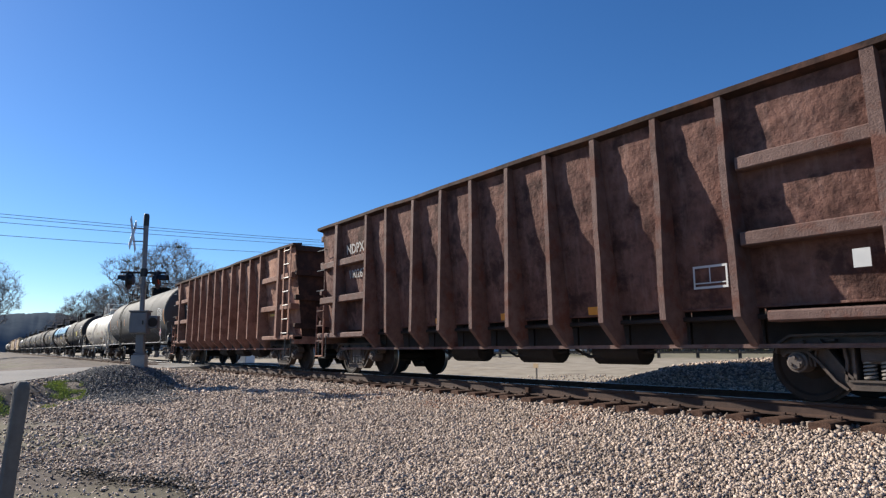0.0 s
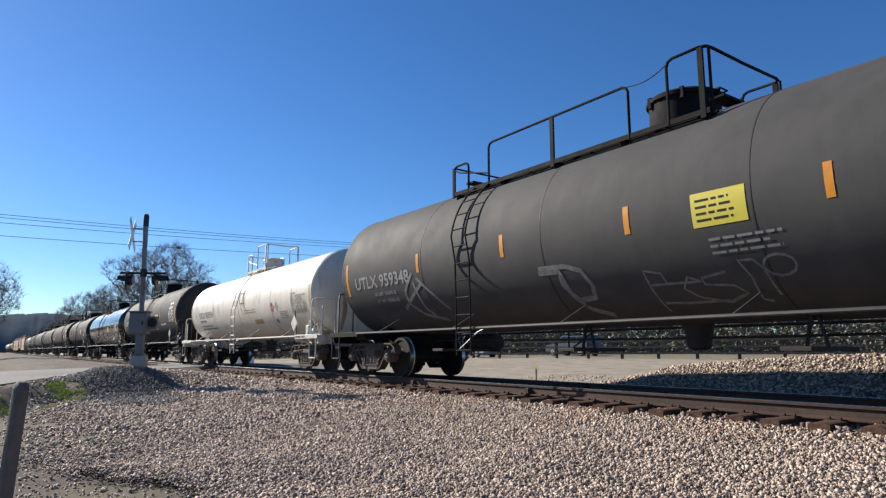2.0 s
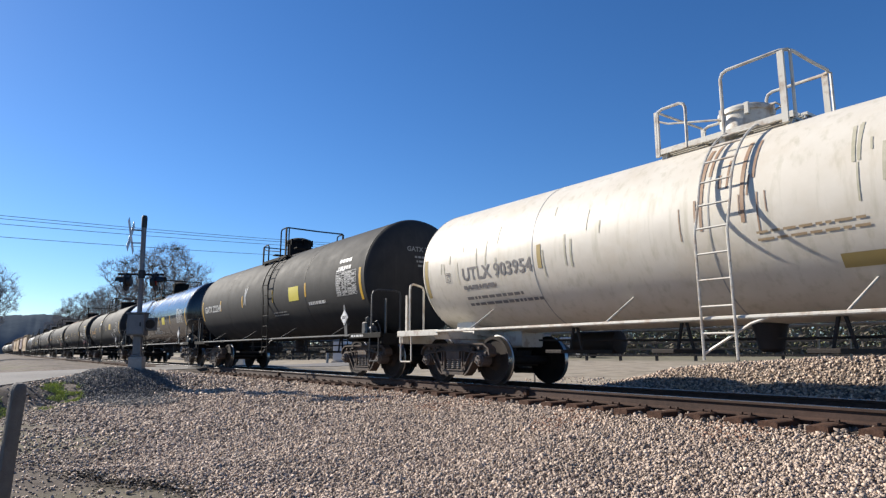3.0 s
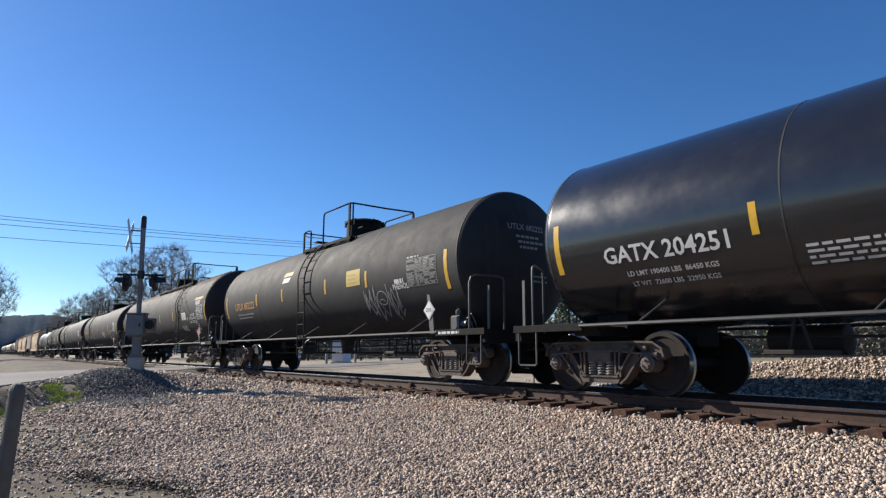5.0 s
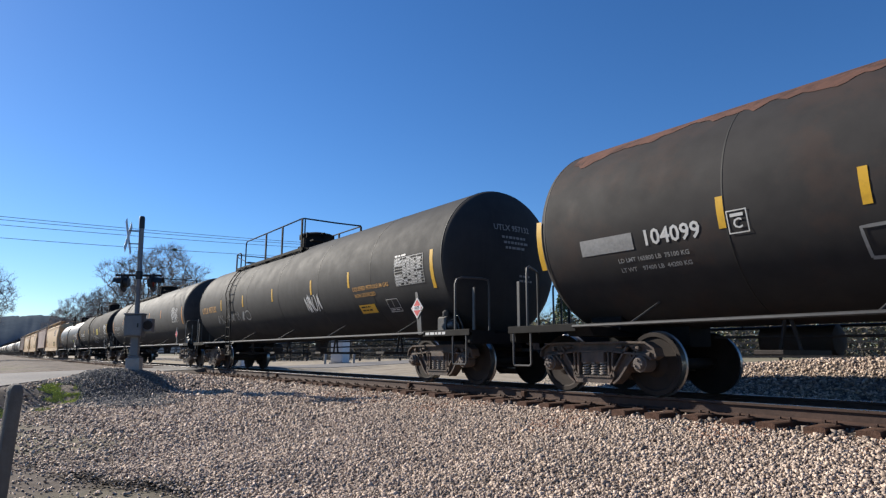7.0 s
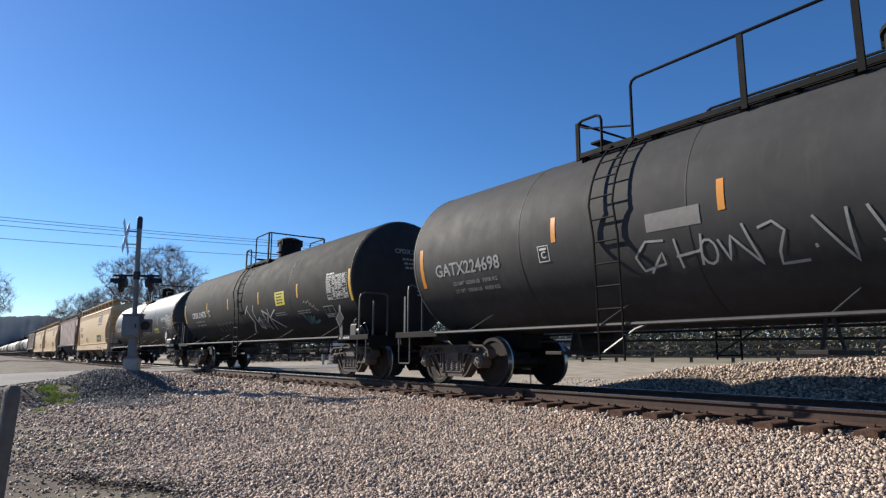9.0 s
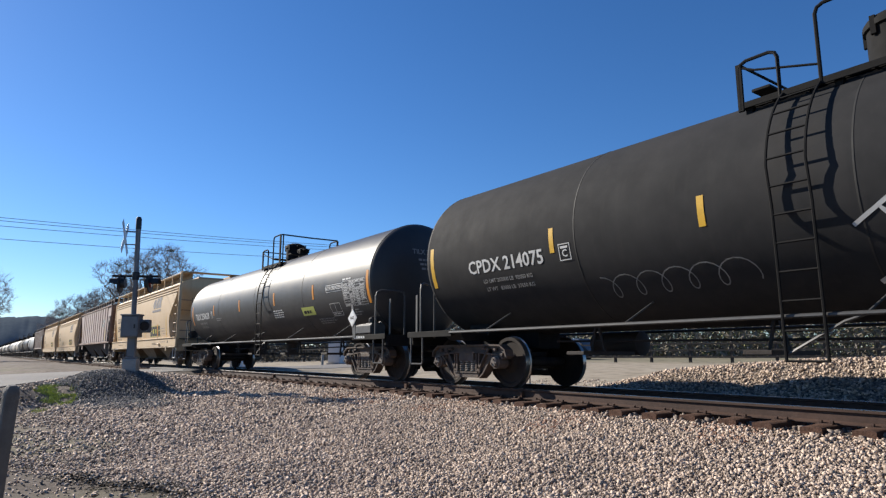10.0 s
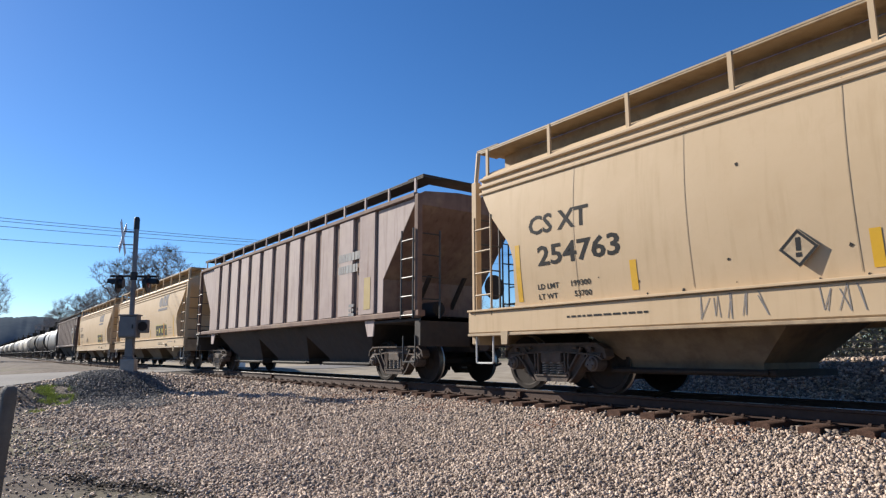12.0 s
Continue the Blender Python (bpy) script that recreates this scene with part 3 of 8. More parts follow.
# ---------------------------------------------------------------- track
def build_track():
    track = thing("railway_track", "single railway track with rusty rails on timber sleepers", "track", kind="structure")
    prof = [(-0.07, -0.175), (0.07, -0.175), (0.07, -0.160), (0.012, -0.142), (0.009, -0.045), (0.036, -0.036), (0.037, -0.008), (0.028, 0.0), (-0.028, 0.0), (-0.037, -0.008),
            (-0.036, -0.036), (-0.009, -0.045), (-0.012, -0.142), (-0.07, -0.160)]
    for side in (-1, 1):
        y = TRACK_Y + side * 0.753
        xs = [-1500, -600] + list(np.arange(-240, 60, 12.0)) + [200, 900]
        s = Shape().loft([[(float(x), y + a, b) for a, b in prof] for x in xs])
        me = s.mesh("rail", "rail_side", True, 25)
        me.materials.append(M["rail_top"])
        for p in me.polygons:
            if p.center.z > -0.009:
                p.material_index = 1
        part("rail", me, None, track, "rusty steel rail with polished head")
    rng = random.Random(3)
    ties, far = [], Shape()
    x = -200.0
    while x < 12:
        ties.append(x + rng.uniform(-0.03, 0.03))
        x += 0.52
    meshes = []
    for k in range(6):
        s = Shape()
        w, rr = 0.115, random.Random(k)
        rings = []
        for y in spread(-1.30, 1.30, 7):
            a = rr.uniform(-0.008, 0.008)
            rings.append([(-w + a, y, -0.34), (w + a, y, -0.34), (w + a, y, -0.185), (w - 0.02 + a, y, -0.176 + rr.uniform(-0.006, 0.004)), (-w + 0.02 + a, y, -0.176 + rr.uniform(-0.006, 0.004)), (-w + a, y, -0.185)])
        s.loft(rings)
        meshes.append(s.mesh("sleeper", "tie"))
    plate = Shape()
    for side in (-1, 1):
        yb = side * 0.753
        plate.box(-0.09, 0.09, yb - 0.17, yb + 0.17, -0.182, -0.168, 0.004)
        for sx in (-0.06, 0.06):
            for sy in (-0.10, 0.10):
                plate.box(sx - 0.015, sx + 0.015, yb + sy - 0.02, yb + sy + 0.02, -0.17, -0.135, 0.006)
    plate_me = plate.mesh("tie_plate", "rail_side")
    for x in ties:
        if -62 < x < 6:
            ob = part("sleeper", meshes[rng.randrange(6)], None, track)
            ob.matrix_basis = pose(x, TRACK_Y + rng.uniform(-0.06, 0.06), rng.uniform(-0.006, 0.004), 0, 0, rng.uniform(-1.6, 1.6))
            pl = part("tie_plate", plate_me, None, track)
            pl.location = (x, TRACK_Y, 0)
        else:
            far.box(x - 0.11, x + 0.11, TRACK_Y - 1.3, TRACK_Y + 1.3, -0.34, -0.176, 0.01)
    tagged(part("far_sleepers", far, "tie", track), kind="stuff")
    for x in (-8.6, -12.4, -20.5):
        for side in (-1, 1):
            yb = TRACK_Y + side * 0.753 - 0.055
            s = Shape().box(x - 0.045, x + 0.045, yb - 0.03, yb + 0.04, -0.17, -0.05, 0.01)
            part("rail_anchor", s, "tie", track, "rusty rail anchor")


# ---------------------------------------------------------------- loose stone
def chunk():
    """Eight corners and twelve faces of a rough stone."""
    v = np.array([(x, y, z) for x in (-1, 1) for y in (-1, 1) for z in (-1, 1)], float) / 3 ** 0.5
    f = np.array([(0, 1, 3), (0, 3, 2), (4, 6, 7), (4, 7, 5), (0, 4, 5), (0, 5, 1), (2, 3, 7), (2, 7, 6), (0, 2, 6), (0, 6, 4), (1, 5, 7), (1, 7, 3)])
    return v, f


def stones(name, pts, radii, mat, label, seed):
    """Many angular stones in one mesh."""
    rng = np.random.default_rng(seed)
    v, f = chunk()
    n = len(pts)
    pts, radii = np.array(pts), np.array(radii)
    shape = v[None] * rng.uniform(0.62, 1.38, (n, 8, 1)) * rng.uniform(0.5, 1.35, (n, 1, 3)) * radii[:, None, None]
    ang = rng.uniform(0, 2 * math.pi, n)
    c, s = np.cos(ang)[:, None], np.sin(ang)[:, None]
    tilt = rng.uniform(-0.9, 0.9, n)
    ct, st = np.cos(tilt)[:, None], np.sin(tilt)[:, None]
    y, z = shape[..., 1] * ct - shape[..., 2] * st, shape[..., 1] * st + shape[..., 2] * ct
    x = shape[..., 0]
    co = np.stack([x * c - y * s, x * s + y * c, z], -1) + pts[:, None, :]
    faces = (f[None] + (np.arange(n) * 8)[:, None, None]).reshape(-1, 3)
    me = bpy.data.meshes.new(name)
    me.vertices.add(n * 8)
    me.vertices.foreach_set("co", co.astype(np.float32).ravel())
    me.loops.add(len(faces) * 3)
    me.loops.foreach_set("vertex_index", faces.astype(np.int32).ravel())
    me.polygons.add(len(faces))
    me.polygons.foreach_set("loop_start", np.arange(0, len(faces) * 3, 3, dtype=np.int32))
    me.update(calc_edges=True)
    me.materials.append(M[mat])
    return tagged(new(name, me), label, "gravel", kind="stuff")


def build_stones():
    rng = random.Random(12)

    def scatter(x0, x1, y0, y1, per, r0, r1, keep=lambda x, y: True, sink=0.25):
        out, rad = [], []
        for _ in range(int((x1 - x0) * (y1 - y0) * per)):
            x, y = rng.uniform(x0, x1), rng.uniform(y0, y1)
            if not keep(x, y):
                continue
            r = rng.uniform(r0, r1) * (1.35 if rng.random() < 0.12 else 1.0)
            out.append((x, y, ground_z(x, y) + r * rng.uniform(-sink, 0.75)))
            rad.append(r)
        return out, rad

    def edge(x, y):
        if road_place(x, y)[0] < ROAD_HALF + 0.15 and y < 14:
            return False
        if any(math.hypot((x - cx) / rx, (y - cy) / ry) < 0.95 for cx, cy, rx, ry, _ in GRASS) or math.hypot((x + 19.6) / 2.3, (y - 3.1) / 1.25) < 1:
            return rng.random() < 0.05
        lim = gravel_edge(x) + noise.noise((x * 1.6, y * 1.6, 1.7)) * 0.35
        if x < -9.3 and y < 2.6 and rng.random() < 0.68 * (1 - smooth(0.5, 2.4, y)) + 0.40 * smooth(0.0, 0.5, noise.noise((x * 0.9, y * 0.9, 4.0))):
            return False
        return y > lim + rng.uniform(-0.35, 0.45) or rng.random() < 0.09 * smooth(lim - 3, lim, y)
    near = TRACK_Y - 1.25
    a, ra = scatter(-11.0, -0.5, -0.6, near, 1800, 0.0115, 0.0235, lambda x, y: -x > 0.33 * y and math.hypot(x, y) > 3.6 and edge(x, y) and (y > 2.6 or x < -3.5) and (y > 0.2 or x < -6))
    b, rb = scatter(-17.0, -11.0, -1.0, near, 620, 0.017, 0.032, edge)
    c, rc = scatter(-27.0, -17.0, 0.4, near, 220, 0.027, 0.047, edge)
    stones("ballast_near", a + b + c, ra + rb + rc, "stone", "pale tan and grey crushed ballast stones on the slope", 1)
    d, rd = scatter(-16.0, 0.5, TRACK_Y - 1.3, TRACK_Y + 1.5, 170, 0.026, 0.042, lambda x, y: abs((x / 0.52) % 1 - (-200 / 0.52) % 1) > -1, 0.9)
    d = [(x, y, min(z, -0.235)) for x, y, z in d]
    stones("ballast_between_sleepers", d, rd, "track_stone", "ballast stones between the sleepers", 2)
    h, rh = scatter(-16.0, -0.5, 6.4, near + 0.1, 420, 0.0125, 0.0235, lambda x, y: -x > 0.33 * y and noise.noise((x * 0.8, y * 0.8, 6.0)) + 0.25 * (y - 7.2) > rng.uniform(0.0, 0.45), 0.0)
    stones("ballast_rusty", h, rh, "rust_stone", "orange rust-stained ballast stones beside the sleeper ends", 6)
    e, re_ = scatter(-17.0, 4.0, TRACK_Y + 1.4, 17.5, 420, 0.018, 0.034, lambda x, y: y < 17 - max(0, -x - 4) * 0.55 or rng.random() < 0.05)
    stones("ballast_heap", e, re_, "stone", "pale heap of ballast stones beyond the track", 3)
    g, rg = scatter(-22.6, -15.5, 0.8, 5.6, 1300, 0.011, 0.023, lambda x, y: all(math.hypot((x - cx) / rx, (y - cy) / ry) > 0.9 for cx, cy, rx, ry, _ in GRASS) and math.hypot((x + 19.3) / 2.8, (y - 3.0) / 1.45) < 1 + 0.3 * noise.noise((x, y, 2)) + rng.uniform(-0.15, 0.15) and road_place(x, y)[0] > ROAD_HALF)
    g = [(x, y, z + 0.02) for x, y, z in g]
    stones("signal_mound_stones", g, rg, "dark_stone", "grey crushed stone mound round the signal base", 4)


GRASS = ((-19.2, 1.75, 1.1, 0.48, 3600), (-16.4, 0.25, 1.0, 0.28, 1500), (-17.4, 1.25, 0.6, 0.25, 200))


def build_litter():
    """Dark leaves and twigs drifted along the edge of the gravel."""
    rng = random.Random(15)
    s = Shape()
    for _ in range(5200):
        x = rng.uniform(-10.2, -5.6)
        y = gravel_edge(x) + rng.gauss(-0.12, 0.2)
        if x < -9.4:
            y = rng.uniform(0.3, 1.2)
        if noise.noise((x * 1.3, y * 2.5, 2.2)) < rng.uniform(-0.15, 0.35):
            continue
        z = ground_z(x, y) + rng.uniform(0.003, 0.02)
        th, h = rng.uniform(0, 6.28), rng.uniform(0.012, 0.035)
        w = h * rng.choice((0.15, 0.5, 0.8))
        u, v = Vector((math.cos(th), math.sin(th), rng.uniform(-0.3, 0.3))), Vector((-math.sin(th), math.cos(th), rng.uniform(-0.5, 0.5)))
        p = Vector((x, y, z))
        s.add([p - u * h, p - v * w, p + u * h, p + v * w + Vector((0, 0, 0.006))], [(0, 1, 2), (0, 2, 3)])
    whole("leaf_litter", s, "litter", "dark leaf litter along the gravel edge", "leaves", kind="stuff", smooth=False)


def build_grass():
    rng = random.Random(5)
    for cx, cy, rx, ry, n in GRASS:
        s = Shape()
        for _ in range(n):
            a, q = rng.uniform(0, 6.28), rng.random() ** 0.6
            x, y = cx + math.cos(a) * q * rx, cy + math.sin(a) * q * ry
            if noise.noise((x * 2.6, y * 3.4, 1.0)) + 0.35 * (1 - q) < rng.uniform(-0.05, 0.3):
                continue
            z = ground_z(x, y) - 0.01
            h, w, th = rng.uniform(0.025, 0.095), 0.009, rng.uniform(0, 6.28)
            dx, dy = math.cos(th) * w, math.sin(th) * w
            bx, by = rng.uniform(-0.05, 0.05), rng.uniform(-0.05, 0.05)
            s.add([(x - dx, y - dy, z), (x + dx, y + dy, z), (x + bx + dx * 0.4, y + by + dy * 0.4, z + h * 0.7), (x + bx * 1.6, y + by * 1.6, z + h)], [(0, 1, 2), (0, 2, 3)])
        whole("grass_tuft", s, "grass", "bright green patch of low grass on dirt", "grass", kind="stuff", smooth=False)


# ---------------------------------------------------------------- crossing signal
def build_signal(x, y):
    z0 = ground_z(x, y)
    sig = thing("crossing_signal", "aluminium level-crossing signal mast with crossbuck, seen edge-on", "crossing signal")
    sig.matrix_basis = pose(x, y, z0, 1.3, 0, 0)
    face = Matrix.Rotation(radians(62), 4, "Z")  # the road runs slantwise past the mast

    def turned(s):
        s.v = [tuple(face @ Vector(p)) for p in s.v]
        return s
    part("foundation", turned(Shape().box(-0.19, 0.19, -0.17, 0.17, -0.3, 0.36, 0.03)), "concrete", sig, "grey concrete foundation block")
    part("base_casting", turned(Shape().box(-0.15, 0.15, -0.13, 0.13, 0.36, 0.42, 0.02).box(-0.105, 0.105, -0.10, 0.10, 0.42, 1.0, 0.02)), "aluminium", sig, "square grey base post")
    part("mast", Shape().lathe([(0.5, 0.072), (4.42, 0.072)], 16, "z"), "aluminium", sig, "round aluminium mast")
    part("mast_cap", Shape().lathe([(4.22, 0.082), (4.54, 0.084), (4.60, 0.06)], 16, "z"), "black_metal", sig, "black mast cap")
    box_ = part("junction_box", turned(Shape().box(-0.23, 0.23, -0.29, 0.12, 0.98, 1.62, 0.03)), "aluminium", sig, "grey gate mechanism housing")
    part("box_lid", turned(Shape().box(-0.26, 0.26, -0.32, 0.15, 1.615, 1.655, 0.012)), "aluminium", box_)
    part("box_door", turned(Shape().box(-0.20, 0.20, -0.308, -0.292, 1.02, 1.58, 0.008)), "aluminium", box_)
    part("door_latch", turned(Shape().box(0.12, 0.16, -0.325, -0.31, 1.24, 1.36, 0.006)), "black_metal", box_)
    gear = part("gate_gear", turned(Shape().box(0.23, 0.46, -0.08, 0.20, 1.12, 1.50, 0.03)), "aluminium", sig, "grey drive unit beside the housing")
    part("drive_disc", turned(Shape().lathe([(-0.13, 0.05), (-0.13, 0.13), (-0.10, 0.14)], 18, "y", (0.345, 0.02, 1.31))), "rust_black", gear)
    part("gate_arm_bracket", turned(Shape().box(-0.30, -0.235, -0.12, 0.14, 1.0, 1.46, 0.02)), "aluminium", sig)
    # crossbuck: two crossed white boards on a bracket, facing along the road
    for i, ang in enumerate((48, -48)):
        m = face @ Matrix.Translation((-0.34, -0.07 - 0.02 * i, 3.95)) @ Matrix.Rotation(radians(97), 4, "Z") @ Matrix.Rotation(radians(ang), 4, "Y")
        part("crossbuck_board", Shape().box(-0.60, 0.60, -0.006, 0.006, -0.105, 0.105, 0.003, m), "sign_white", sig, "white crossbuck board")
    for z in (3.75, 4.15):
        part("crossbuck_bracket", turned(Shape().tube([(0, 0, z), (-0.34, -0.05, z)], 0.018, 6)), "aluminium", sig)
    # short arms with lamp heads for both approaches
    part("cross_arm", turned(Shape().tube([(-0.62, -0.1, 2.80), (0.62, 0.1, 2.80)], 0.035, 8)), "black_metal", sig)
    part("arm_clamp", Shape().lathe([(2.68, 0.10), (2.92, 0.10)], 14, "z"), "black_metal", sig)
    for sx in (-1, 1):
        for yy in (0.0,):
            xo = sx * 0.26
            s = Shape()
            s.lathe([(xo + sx * 0.02, 0.14), (xo + sx * 0.13, 0.15), (xo + sx * 0.14, 0.28), (xo + sx * 0.17, 0.28)], 24, "x", (0, yy, 2.58))
            lamp = part("lamp_head", turned(s), "black_metal", sig, "black flashing lamp head with round backing")
            h = Shape()
            for rr in (0.165, 0.158):
                h.plate(lambda u, w: (xo + sx * (0.17 + 0.26 * u), yy + rr * math.cos(w), 2.58 + rr * math.sin(w)), (0, 1), spread(0.0, math.pi, 9))
            part("hood", turned(h), "black_metal", lamp)
            part("lens", turned(Shape().lathe([(xo + sx * 0.171, 0.14), (xo + sx * 0.185, 0.12), (xo + sx * 0.192, 0.05)], 20, "x", (0, yy, 2.58))), "red_lens", lamp, "unlit dark red lens")
            part("lamp_stem", turned(Shape().tube([(xo + sx * 0.05, yy, 2.58), (xo + sx * 0.05, 0.0, 2.80)], 0.03, 6)), "black_metal", sig)
    part("conduit", turned(Shape().tube([(0.1, -0.1, 0.4), (0.09, -0.08, 1.0)], 0.025, 6)), "aluminium", sig)


def build_stake():
    top, foot = Vector((-5.47, 0.227, 0.386)), Vector((-5.79, 0.18, -1.05))
    ax = (top - foot).normalized()
    sidev = ax.cross(Vector((0.8, 0.58, 0))).normalized()
    fw = sidev.cross(ax)
    s = Shape()
    w = 0.052
    rings = []
    for q, k in ((0, 1.08), (0.3, 1.04), (0.7, 1.0), (0.965, 1.0), (0.985, 0.85), (1.0, 0.45)):
        p = foot + (top - foot) * q
        rings.append([tuple(p + (sidev * math.cos(a) + fw * math.sin(a)) * w * k * (1.12 if i % 2 else 1.0)) for i, a in enumerate([math.pi / 8 + j * math.pi / 4 for j in range(8)])])
    s.loft(rings)
    whole("guard_post", s, "stake", "weathered grey post leaning in the dirt", "post")


# ---------------------------------------------------------------- trees, wires and distance
def tree_mesh(name, seed, height, spread_, mat, levels=5, thick=0.02):
    rng = random.Random(seed)
    vs, fs = [], []

    def limb(a, b, r0, r1, n):
        d = (b - a).normalized()
        u = d.orthogonal().normalized()
        w = d.cross(u)
        o = len(vs)
        for p, r in ((a, r0), (b, r1)):
            vs.extend([tuple(p + (u * math.cos(q) + w * math.sin(q)) * r) for q in [2 * math.pi * j / n for j in range(n)]])
        fs.extend([(o + j, o + (j + 1) % n, o + n + (j + 1) % n, o + n + j) for j in range(n)])

    def grow(p, d, length, r, lev):
        n = 7 if lev >= 4 else 4 if lev >= 2 else 3
        segs = 3 if lev >= 2 else 2
        for i in range(segs):
            d2 = (d + Vector((rng.gauss(0, 0.13), rng.gauss(0, 0.13), rng.gauss(0.03, 0.1)))).normalized()
            q = p + d2 * length / segs
            rn = max(0.013, r * (0.88 if i < segs - 1 else 0.82))
            limb(p, q, r, rn, n)
            p, d, r = q, d2, rn
            if lev > 0 and (i > 0 or lev < levels):
                for _ in range(1 if lev > 1 else 2):
                    side = Vector((rng.gauss(0, 1), rng.gauss(0, 1), rng.gauss(0.25, 0.5))).normalized()
                    grow(p, (d * 0.55 + side * spread_).normalized(), length * rng.uniform(0.55, 0.85), r * 0.6, lev - 1)
        if lev > 0:
            for _ in range(2):
                side = Vector((rng.gauss(0, 1), rng.gauss(0, 1), rng.gauss(0.3, 0.4))).normalized()
                grow(p, (d + side * spread_ * 0.8).normalized(), length * rng.uniform(0.6, 0.85), r * 0.7, lev - 1)
    grow(Vector((0, 0, -0.2)), Vector((0, 0, 1)), height * 0.30, height * thick, levels)
    tall = max(p[2] for p in vs)
    vs = [(x * height / tall, y * height / tall, z * height / tall) for x, y, z in vs]
    me = bpy.data.meshes.new(name)
    me.from_pydata(vs, [], fs)
    me.polygons.foreach_set("use_smooth", [True] * len(fs))
    me.materials.append(M[mat])
    return me


def prong(vs, fs, a, b, r0, r1, n):
    d = (b - a).normalized()
    u = d.orthogonal().normalized()
    w = d.cross(u)
    o = len(vs)
    for p, r in ((a, r0), (b, r1)):
        vs.extend([tuple(p + (u * math.cos(q) + w * math.sin(q)) * r) for q in [2 * math.pi * j / n for j in range(n)]])
    fs.extend([(o + j, o + (j + 1) % n, o + n + (j + 1) % n, o + n + j) for j in range(n)])


def crown_tree(seed, rx, rz, zc, count, fork):
    """Bare domed tree, ten metres high: limbs grown towards points that fill the crown; gives limbs and twigs."""
    rng = random.Random(seed)
    goal = []
    while len(goal) < count:
        p = Vector((rng.uniform(-1, 1), rng.uniform(-1, 1), rng.uniform(-1, 1)))
        lump = 0.82 + 0.30 * noise.noise((p.x * 2.1 + seed, p.y * 2.1, p.z * 2.1))
        if 0.25 * rng.random() < p.length < lump and p.z > -0.75:
            goal.append(Vector((p.x * rx, p.y * rx, zc + p.z * rz)))
    foot = Vector((0, 0, fork))
    goal.sort(key=lambda g: (g - foot).length)
    at = np.zeros((2 * count + 12, 3))
    up = [-1]
    at[0] = (0, 0, -0.2)
    for i in range(1, 6):
        at[i] = (rng.gauss(0, 0.05), rng.gauss(0, 0.05), fork * i / 5)
        up.append(i - 1)
    k = 6
    for g in goal:
        d = at[:k] - np.array(g)
        dist = np.sqrt((d ** 2).sum(1)) + 0.35 * np.maximum(0, at[:k, 2] - g.z)
        j = int(np.argmin(dist[4:])) + 4
        m = (Vector(at[j]) * 0.5 + g * 0.5) + Vector((rng.gauss(0, 0.08), rng.gauss(0, 0.08), rng.gauss(0.06, 0.08)))
        at[k], at[k + 1] = m, g
        up += [j, k]
        k += 2
    load = [0.0] * k
    for i in range(k - 1, 0, -1):
        load[i] = max(load[i], 1.0) if load[i] == 0 else load[i]
        load[up[i]] += load[i]
    thick = [0.0125 * load[i] ** 0.44 for i in range(k)]
    big, fine = ([], []), ([], [])
    for i in range(1, k):
        r = thick[i]
        out = big if r > 0.03 else fine
        prong(*out, Vector(at[up[i]]), Vector(at[i]), min(thick[up[i]], r * 1.25), r, 6 if r > 0.06 else 4 if r > 0.03 else 3)
        if r < 0.02:
            for _ in range(4):
                p = Vector(at[up[i]]).lerp(Vector(at[i]), rng.uniform(0.3, 1.0))
                way = (Vector(at[i]) - Vector((0, 0, fork))).normalized() * 0.5 + Vector((rng.gauss(0, 0.7), rng.gauss(0, 0.7), rng.gauss(0.25, 0.6)))
                q = p + way.normalized() * rng.uniform(0.25, 0.65)
                prong(*fine, p, q, 0.008, 0.005, 3)
    made = []
    for name, (vs, fs), mat in (("trunk", big, "bark"), ("crown", fine, "twig")):
        me = bpy.data.meshes.new(name)
        me.from_pydata(vs, [], fs)
        me.polygons.foreach_set("use_smooth", [True] * len(fs))
        me.materials.append(M[mat])
        made.append(me)
    tips = [Vector(at[i]) for i in range(6, k) if thick[i] < 0.02]
    return made, tips


def pine_tree(seed, h):
    rng = random.Random(seed)
    t = thing("pine_tree", "slim green pine tree at the edge of the woods", "tree", "woods beyond the lot")
    part("trunk", Shape().tube([(0, 0, -0.3), (0.1, 0, h * 0.5), (0, 0.1, h)], [h * 0.016, h * 0.011, 0.02], 7), "bark", t)
    s = Shape()
    for _ in range(900):
        z = h * rng.uniform(0.35, 1.0)
        rr = (1.02 - z / h) * h * 0.26 + 0.25
        a, q = rng.uniform(0, 6.28), rng.random() ** 0.5
        p = Vector((math.cos(a) * rr * q, math.sin(a) * rr * q, z - 0.15 * q * rr))
        u = Vector((rng.gauss(0, 1), rng.gauss(0, 1), rng.gauss(0, 0.6))).normalized() * rng.uniform(0.2, 0.42)
        w = u.orthogonal().normalized() * 0.1
        s.add([p - u * 0.5 - w, p + u, p - u * 0.5 + w, p + Vector((0, 0, 0.14))], [(0, 1, 3), (1, 2, 3), (0, 2, 1)])
    part("crown", s, "pine", t, smooth=False)
    return t


def along(px_angle, dist):
    """A place at that angle (degrees from the track's far left, towards it) and distance from the standpoint."""
    a = radians(px_angle)
    return -math.cos(a) * dist, math.sin(a) * dist


